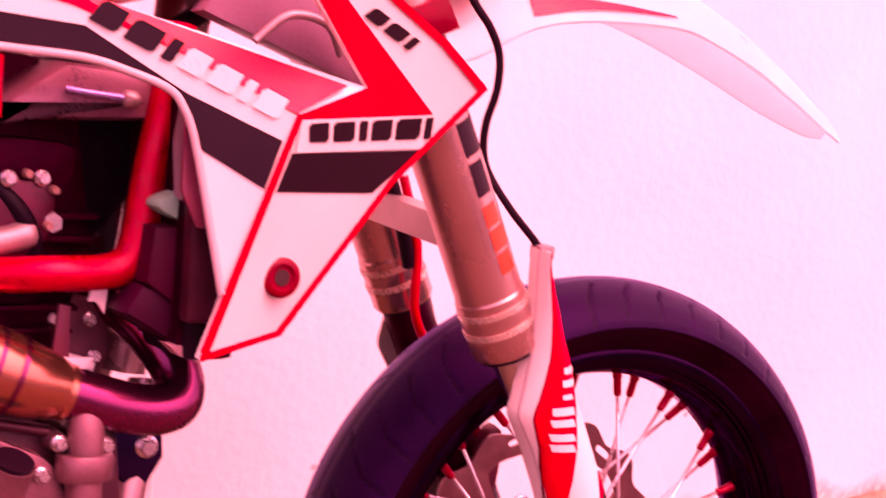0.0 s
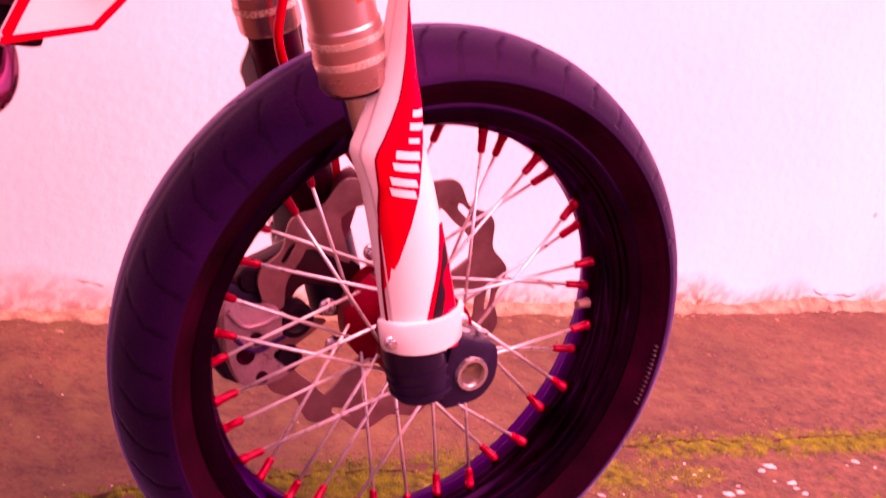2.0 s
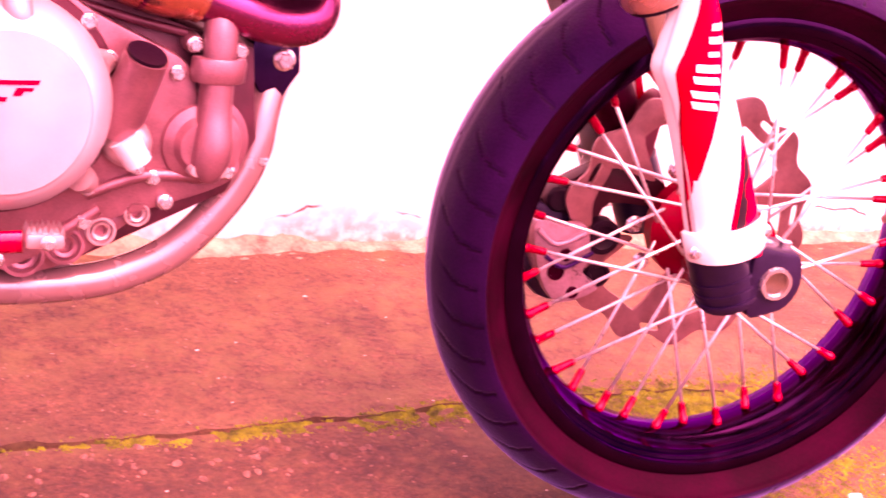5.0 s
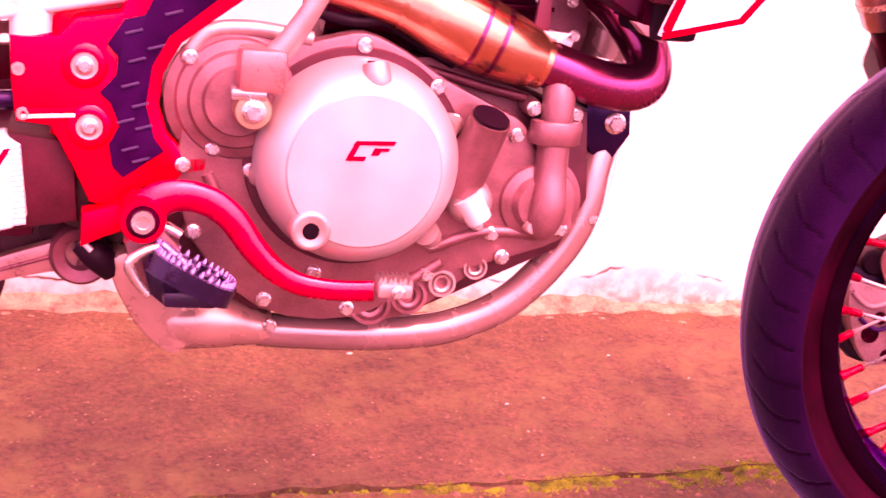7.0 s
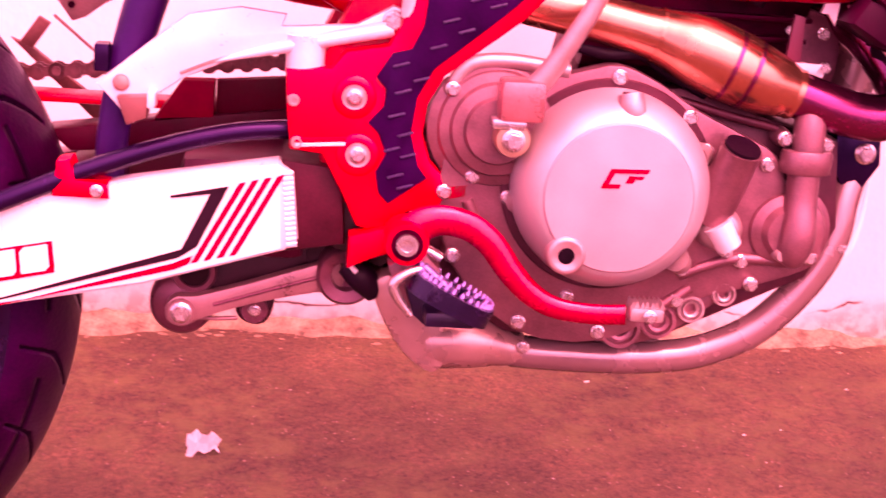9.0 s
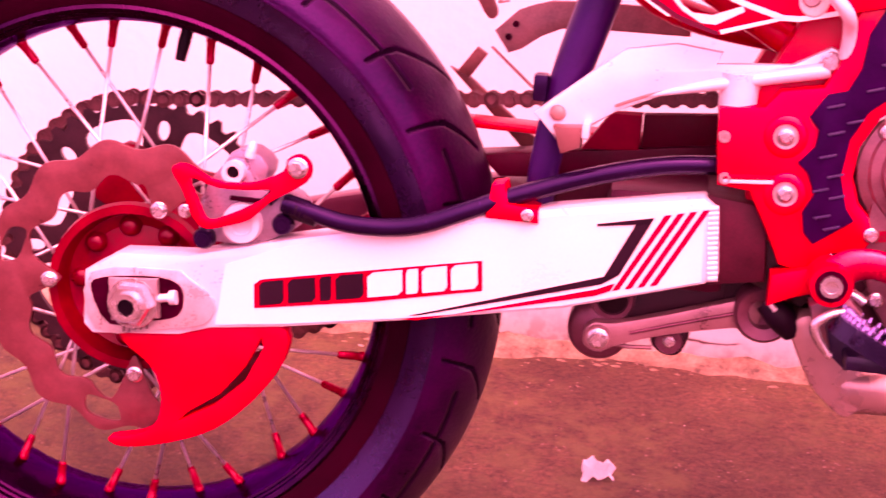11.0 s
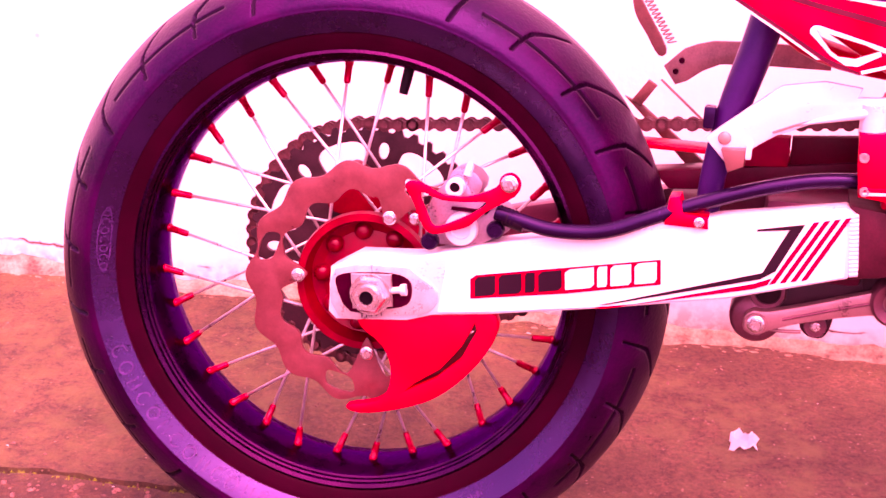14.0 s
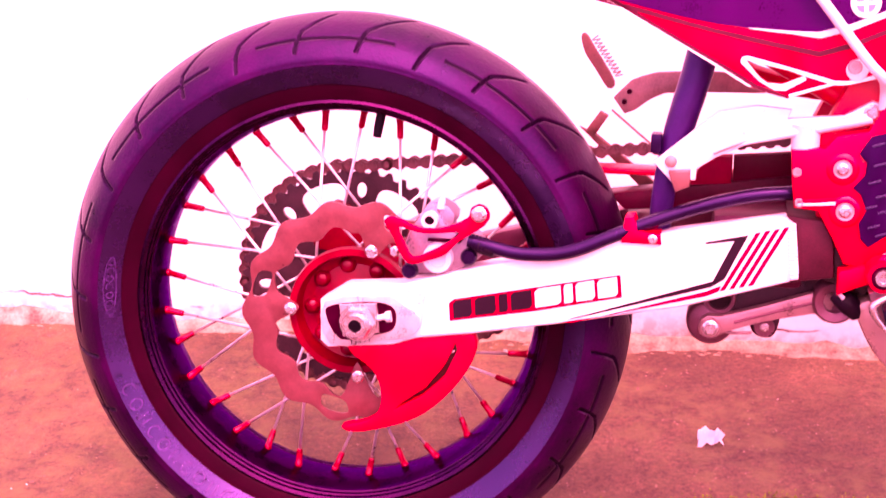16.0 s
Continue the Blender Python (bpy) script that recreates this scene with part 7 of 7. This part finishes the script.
# marks on the near leg: black and orange bars in a column along the tube
for m, s0, s1, n, what in ((BLACKST, 0.402, 0.535, 4, "black printed bar"), (ORANGE, 0.337, 0.398, 3, "orange printed bar")):
    for i in range(n):
        sa, sb = s0 + (s1 - s0) * (i + 0.08) / n, s0 + (s1 - s0) * (i + 0.92) / n
        bm = bmesh.new()
        grid = []
        for s in (sa, sa + (sb - sa) * 0.34, sa + (sb - sa) * 0.62, sb):
            c, q = Vector(on_leg(s, -0.104)), Vector((AX.z, 0, -AX.x))
            grid.append([bm.verts.new(c + q * 0.0277 * math.sin(x) + Vector((0, -1, 0)) * 0.0277 * math.cos(x)) for x in (0.12, 0.26, 0.4, 0.55, 0.7, 0.86)])
        for r in range(3):
            for j in range(5):
                if j < (5 if i % 2 else 4):
                    bm.faces.new((grid[r][j], grid[r][j + 1], grid[r + 1][j + 1], grid[r + 1][j]))
        part("print_block", bm, m, fork_near, what, False)


def wrap(rows, y, bulge, u0, u1, lift=0.0, thick=0.0025, cols=9, tilt=0.0):
    """A shell wrapped round a leg: rows of (z, left x, right x); u picks the share of the width, a number or one a row."""
    bm = bmesh.new()
    out, inn = [], []
    k = len(rows)
    for i, (z, xl, xr) in enumerate(rows):
        a, b = (u0[i] if isinstance(u0, list) else u0), (u1[i] if isinstance(u1, list) else u1)
        ro, ri = [], []
        for j in range(cols):
            u = a + (b - a) * j / (cols - 1)
            s = 2 * u - 1
            yy = -bulge * math.sqrt(max(0.0, 1 - 0.92 * s * s))
            ro.append(bm.verts.new((xl + (xr - xl) * u, y + yy - lift, z + tilt * (u - 0.5))))
            ri.append(bm.verts.new((xl + (xr - xl) * u, y + yy * 0.9 + thick - lift, z + tilt * (u - 0.5))))
        out.append(ro)
        inn.append(ri)
    for i in range(k - 1):
        for j in range(cols - 1):
            bm.faces.new((out[i][j], out[i][j + 1], out[i + 1][j + 1], out[i + 1][j]))
            bm.faces.new((inn[i][j], inn[i + 1][j], inn[i + 1][j + 1], inn[i][j + 1]))
        bm.faces.new((out[i][0], out[i + 1][0], inn[i + 1][0], inn[i][0]))
        bm.faces.new((out[i][-1], inn[i][-1], inn[i + 1][-1], out[i + 1][-1]))
    for i in (0, k - 1):
        for j in range(cols - 1):
            bm.faces.new((out[i][j], out[i][j + 1], inn[i][j + 1], inn[i][j]))
    bmesh.ops.recalc_face_normals(bm, faces=bm.faces[:])
    return bm


FG = [(0.33, -0.1625, -0.156), (0.316, -0.163, -0.153), (0.279, -0.161, -0.136), (0.261, -0.161, -0.1285), (0.243, -0.162, -0.1195), (0.21, -0.1665, -0.107), (0.193, -0.168, -0.0985), (0.169, -0.153, -0.0865), (0.114, -0.129, -0.0605), (0.058, -0.1075, -0.036), (0.04, -0.102, -0.03)]
FG = [tuple(v) for v in smooth_line(FG, 2)]
for y, leg in ((-0.112, fork_near), (0.112, fork_far)):
    sgn = 1 if y < 0 else -1
    fg = sharp(part("fork_guard", wrap(FG, y, 0.028 * sgn, 0.0, 1.0, 0, 0.003 * sgn), WHITE, leg, "white plastic fork guard with red and black graphics"), 50)
    zs = [r[0] for r in FG]
    lo = [float(np.interp(z, [0.085, 0.145, 0.198, 0.246, 0.33], [0.03, 0.08, 0.22, 0.36, 0.5])) for z in zs]
    hi = [float(np.interp(z, [0.085, 0.102, 0.137, 0.174, 0.205, 0.25, 0.33], [0.035, 0.14, 0.38, 0.66, 0.86, 0.98, 0.98])) for z in zs]
    part("sticker", wrap(FG, y, 0.028 * sgn, lo, hi, 0.0007 * sgn, 0.0004 * sgn), RED, fg, "red graphic band")
    part("sticker", wrap(FG, y, 0.028 * sgn, [max(0, v - 0.012) for v in lo], [v + 0.003 for v in lo], 0.001 * sgn, 0.0004 * sgn), DARKRED, fg, "dark red graphic line")
    lo2 = [float(np.interp(z, [0.05, 0.077, 0.107, 0.136, 0.16], [0.38, 0.51, 0.7, 0.85, 0.975])) for z in zs]
    low_rows = [i for i, z in enumerate(zs) if z < 0.163]
    sub = [FG[i] for i in low_rows]
    part("sticker", wrap(sub, y, 0.028 * sgn, [lo2[i] for i in low_rows], 0.99, 0.0008 * sgn, 0.0004 * sgn), RED, fg, "red graphic band")
    part("sticker", wrap(sub, y, 0.028 * sgn, [lo2[i] + 0.06 for i in low_rows], [min(0.99, lo2[i] + 0.2) for i in low_rows], 0.0013 * sgn, 0.0004 * sgn), BLACKST, fg, "dark graphic band")
    if y < 0:
        # grey strip that paints the shade of the guard's fold
        part("crease", wrap(FG, y, 0.028, 0.06, 0.075, 0.0009, 0.0004, 3), M("grey_crease", (0.6, 0.5, 0.48), 0.5), fg)
        for za, zb, ua, ub in ((0.167, 0.173, 0.26, 0.58), (0.176, 0.182, 0.3, 0.64), (0.188, 0.194, 0.38, 0.72), (0.1975, 0.204, 0.42, 0.77), (0.2105, 0.2145, 0.58, 0.78), (0.221, 0.2265, 0.58, 0.88), (0.2315, 0.237, 0.62, 0.9)):
            rows4 = [(z, float(np.interp(-z, [-q for q in zs], [r[1] for r in FG])), float(np.interp(-z, [-q for q in zs], [r[2] for r in FG]))) for z in (zb, (za + zb) / 2, za)]
            part("print_block", wrap(rows4, y, 0.028, ua, ub, 0.0016, 0.0004, 5), CREAM, fg, "white plain block")
CUFF = [(0.066, -0.108, -0.037), (0.0635, -0.11, -0.035), (0.043, -0.102, -0.03), (0.039, -0.099, -0.032)]
for y, leg in ((-0.112, fork_near), (0.112, fork_far)):
    sgn = 1 if y < 0 else -1
    cuff = sharp(part("guard_cuff", wrap(CUFF, y, 0.034 * sgn, 0.0, 1.0, 0, 0.004 * sgn, 9, 0.02), WHITE, leg, "white plastic cuff"), 50)
    if y < 0:
        for x, z in ((-0.1, 0.04), (-0.038, 0.062)):
            bolt(cuff, x, -0.128, z, BOLT)
foot = sharp(part("fork_foot", tube([on_leg(-0.022, -0.104), on_leg(-0.018, -0.104), on_leg(0.0, -0.104), on_leg(0.05, -0.104)], [0.02, 0.026, 0.0285, 0.0285], 24, 1), DARKCAST, fork_near, "dark cast fork foot"), 40)
sharp(part("axle_clamp", poly_plate(closed_curve([(-0.042, 0.034), (-0.036, 0.045), (-0.008, 0.042), (0.004, 0.038), (0.0095, 0.012), (0.0, -0.008), (-0.018, -0.016), (-0.038, -0.016)], 3), -0.13, -0.085, 0.004), DARKCAST, foot), 40)
part("axle_end", lathe([(0.0105, -0.129), (0.0115, -0.1345), (0.0145, -0.1345), (0.0155, -0.131)], 28, -0.0175, 0.0145), STEEL, foot, "bright hollow axle end")
part("axle_bore", lathe([(0, -0.131), (0.0112, -0.131)], 20, -0.0175, 0.0145), M("rusty_bore", (0.35, 0.2, 0.12), 0.6, 0.4), foot, "", False)
for k in range(3):
    part("foot_ridge", tube([on_leg(-0.012 + 0.011 * k, -0.104), on_leg(-0.009 + 0.011 * k, -0.104)], 0.0298, 24, 1), DARKCAST, foot)
for x in (-0.022, -0.004):
    part("pinch_bolt", tube([(x, -0.112, 0.038), (x, -0.112, 0.0465)], 0.0055, 12, 1), STEEL, foot)
part("front_axle", tube([(-0.006, -0.12, 0.006), (-0.006, 0.12, 0.006)], 0.0095, 12, 1), STEEL, fork_near)
part("far_foot", tube([on_leg(-0.022, 0.104), on_leg(0.05, 0.104)], 0.028, 20, 1), DARKCAST, fork_far)
part("guard_strip", poly_plate([(-0.066, 0.06), (-0.048, 0.066), (-0.086, 0.175), (-0.104, 0.168)], 0.098, 0.103, 0.002), WHITE, fork_far, "white inner face of the guard", True, Matrix.Identity(4))
part("guard_strip", poly_plate([(-0.05, 0.066), (-0.043, 0.068), (-0.08, 0.176), (-0.088, 0.174)], 0.0965, 0.1, 0.001), RED, fork_far, "red edge of the guard", True, Matrix.Identity(4))
# front caliper on the far leg, and its hanger
PALECAST = M("lilac_cast_caliper", (0.36, 0.2, 0.24), 0.34, 0.5, 0.3, 50, 0.15)
cal2 = sharp(part("brake_caliper", poly_plate(closed_curve([(-0.1759, -0.0026), (-0.1665, 0.0055), (-0.1449, -0.001), (-0.1216, -0.001), (-0.1118, -0.0307), (-0.1169, -0.0476), (-0.0985, -0.0641), (-0.1365, -0.079), (-0.1599, -0.054)], 3), 0.036, 0.052, 0.004), PALECAST, bike, "pale cast front brake caliper", True, FRONT))
part("caliper_body", poly_plate(closed_curve([(-0.18, 0.0), (-0.165, 0.012), (-0.118, 0.004), (-0.09, -0.02), (-0.085, -0.07), (-0.135, -0.088), (-0.168, -0.06)], 3), 0.064, 0.105, 0.006), DARKCAST, cal2)
part("caliper_bridge", poly_plate(closed_curve([(-0.176, -0.004), (-0.168, 0.004), (-0.15, -0.03), (-0.138, -0.07), (-0.15, -0.066), (-0.166, -0.04)], 3), 0.05, 0.07, 0.003), PALECAST, cal2)
for x, z, r in ((-0.139, -0.029, 0.0062), (-0.1254, -0.0668, 0.0058), (-0.146, -0.046, 0.0085)):
    part("caliper_pocket", lathe([(0, 0.0352), (r * 0.72, 0.0352), (r * 0.8, 0.0335), (r, 0.0338), (r * 1.05, 0.038)], 16, x, z), DARKSTEEL, cal2)
part("caliper_rib", tube([(-0.172, 0.035, -0.004), (-0.15, 0.034, -0.018), (-0.118, 0.035, -0.004)], 0.0028, 8), PALECAST, cal2)
part("pad_spring", tube([(-0.16, 0.034, -0.03), (-0.14, 0.032, -0.04), (-0.112, 0.035, -0.026)], 0.0022, 8), STRUTM, cal2)
for x, z, r in ((-0.0956, -0.0166, 0.0175), (-0.0938, -0.0549, 0.0125)):
    part("caliper_piston", lathe([(0, 0.053), (r * 0.6, 0.0525), (r * 0.7, 0.0505), (r, 0.051), (r, 0.066)], 22, x, z), BLACK, cal2)
hanger = sharp(part("caliper_hanger", poly_plate(closed_curve([(-0.1376, 0.0345), (-0.096, 0.0553), (-0.0722, 0.0501), (-0.0342, 0.0354), (-0.0411, 0.0125), (-0.0876, 0.0132), (-0.1013, -0.0041), (-0.135, -0.0038), (-0.1568, 0.0101), (-0.156, 0.0211)], 3), 0.064, 0.085, 0.004), M("black_red_hanger", (0.03, 0.003, 0.008), 0.4, 0.2, 0.3, 40, 0.1, spec=0.3), bike, "near-black cast caliper hanger", True, FRONT))
part("hanger_web", poly_plate(closed_curve([(-0.1, 0.04), (-0.085, 0.07), (-0.06, 0.12), (-0.045, 0.11), (-0.05, 0.05), (-0.06, 0.03)], 3), 0.075, 0.095, 0.004), M("plum_red_casting", (0.14, 0.02, 0.035), 0.4, 0.3, 0.3, 40, 0.1), hanger)
part("hanger_boss", lathe([(0.004, 0.061), (0.01, 0.0605), (0.0125, 0.063), (0.0125, 0.075)], 20, -0.143, 0.016), BLACK, hanger)
for x, z in ((-0.0609, -0.0042), (-0.0462, -0.0412), (-0.028, 0.052)):
    place("bolt", BIGBOLT, None, front_disc, "", Matrix.Translation((x, 0.05, z)))
# speedometer cable and hose down the leg
cable = sharp(part("brake_line", tube([(-0.27, -0.1, 0.57), (-0.235, -0.108, 0.517), (-0.219, -0.11, 0.498), (-0.208, -0.11, 0.477), (-0.207, -0.11, 0.451), (-0.211, -0.105, 0.42), (-0.203, -0.1, 0.39), (-0.182, -0.108, 0.359), (-0.151, -0.112, 0.326), (-0.143, -0.105, 0.3), (-0.14, -0.09, 0.27)], 0.0032, 10), BLACK, bike, "thin black cable", True, FRONT))
part("cable_clip", box(-0.158, -0.144, -0.122, -0.106, 0.32, 0.332, 0.002), ALU, cable)
part("fork_bracket", box(-0.215, -0.19, -0.075, 0.075, 0.318, 0.345, 0.004), M("pale_bracket", (0.6, 0.45, 0.4), 0.4, 0.3), bike, "", True, FRONT)
part("far_hose", tube([(-0.25, 0.05, 0.5), (-0.235, 0.05, 0.42), (-0.2, 0.05, 0.34), (-0.175, 0.06, 0.28)], 0.0065, 10), BLACK, bike, "black brake hose", True, FRONT)
part("far_hose", tube([(-0.19, 0.06, 0.36), (-0.172, 0.055, 0.3), (-0.165, 0.06, 0.24), (-0.14, 0.07, 0.2)], 0.0045, 8), RED, bike, "red brake hose", True, FRONT)

# ---- front mudguard ----
MG = [(-0.26, 0.501, 0.05, 0.05), (-0.2, 0.521, 0.062, 0.048), (-0.15, 0.544, 0.066, 0.043), (-0.09, 0.554, 0.07, 0.042), (-0.01, 0.551, 0.07, 0.038), (0.035, 0.541, 0.066, 0.038), (0.09, 0.518, 0.06, 0.035), (0.135, 0.494, 0.052, 0.031), (0.18, 0.467, 0.042, 0.025), (0.225, 0.439, 0.027, 0.015), (0.24, 0.428, 0.013, 0.006)]
bm = bmesh.new()
rings = []
for x, z, w, drop in smooth_line(MG, 4):
    ring = []
    for j in range(13):
        s = -1 + 2 * j / 12
        ring.append(bm.verts.new((x, s * w, z - drop * abs(s) ** 2.2 + 0.006 * (1 - abs(s)))))
    rings.append(ring)
for p, q in zip(rings, rings[1:]):
    for j in range(12):
        bm.faces.new((p[j], p[j + 1], q[j + 1], q[j]))
bmesh.ops.recalc_face_normals(bm, faces=bm.faces[:])
bmesh.ops.solidify(bm, geom=bm.faces[:], thickness=0.003)
mud = sharp(part("front_mudguard", bm, THINWHITE, bike, "white plastic front mudguard with a red stripe", True, FRONT), 50)
bm = bmesh.new()
rings = []
for i, (x, z, w, drop) in enumerate(smooth_line(MG[2:5], 6)):
    ring = []
    u = i / 12
    top = -0.7 - 0.215 * u ** 0.6
    for s in (-0.93, -0.93 + (top + 0.93) * 0.33, -0.93 + (top + 0.93) * 0.66, top):
        ring.append(bm.verts.new((x, s * w * 1.002, z - drop * abs(s) ** 2.2 + 0.006 * (1 - abs(s)) + 0.0022)))
    rings.append(ring)
for p, q in zip(rings, rings[1:]):
    for j in range(3):
        bm.faces.new((p[j], p[j + 1], q[j + 1], q[j]))
part("sticker", bm, RED, mud, "red graphic stripe")
part("headstock_part", box(-0.26, -0.19, -0.06, 0.06, 0.52, 0.6, 0.01), RED, bike, "red plastic fork clamp cover", True, FRONT)

# dark airbox and battery box behind the engine
part("airbox", poly_plate([(0.6, 0.3), (0.7, 0.36), (0.78, 0.42), (0.93, 0.44), (0.95, 0.36), (0.9, 0.3), (0.88, 0.22), (0.72, 0.23)], -0.05, 0.05, 0.008), BLACK, bike, "black airbox and ducting")
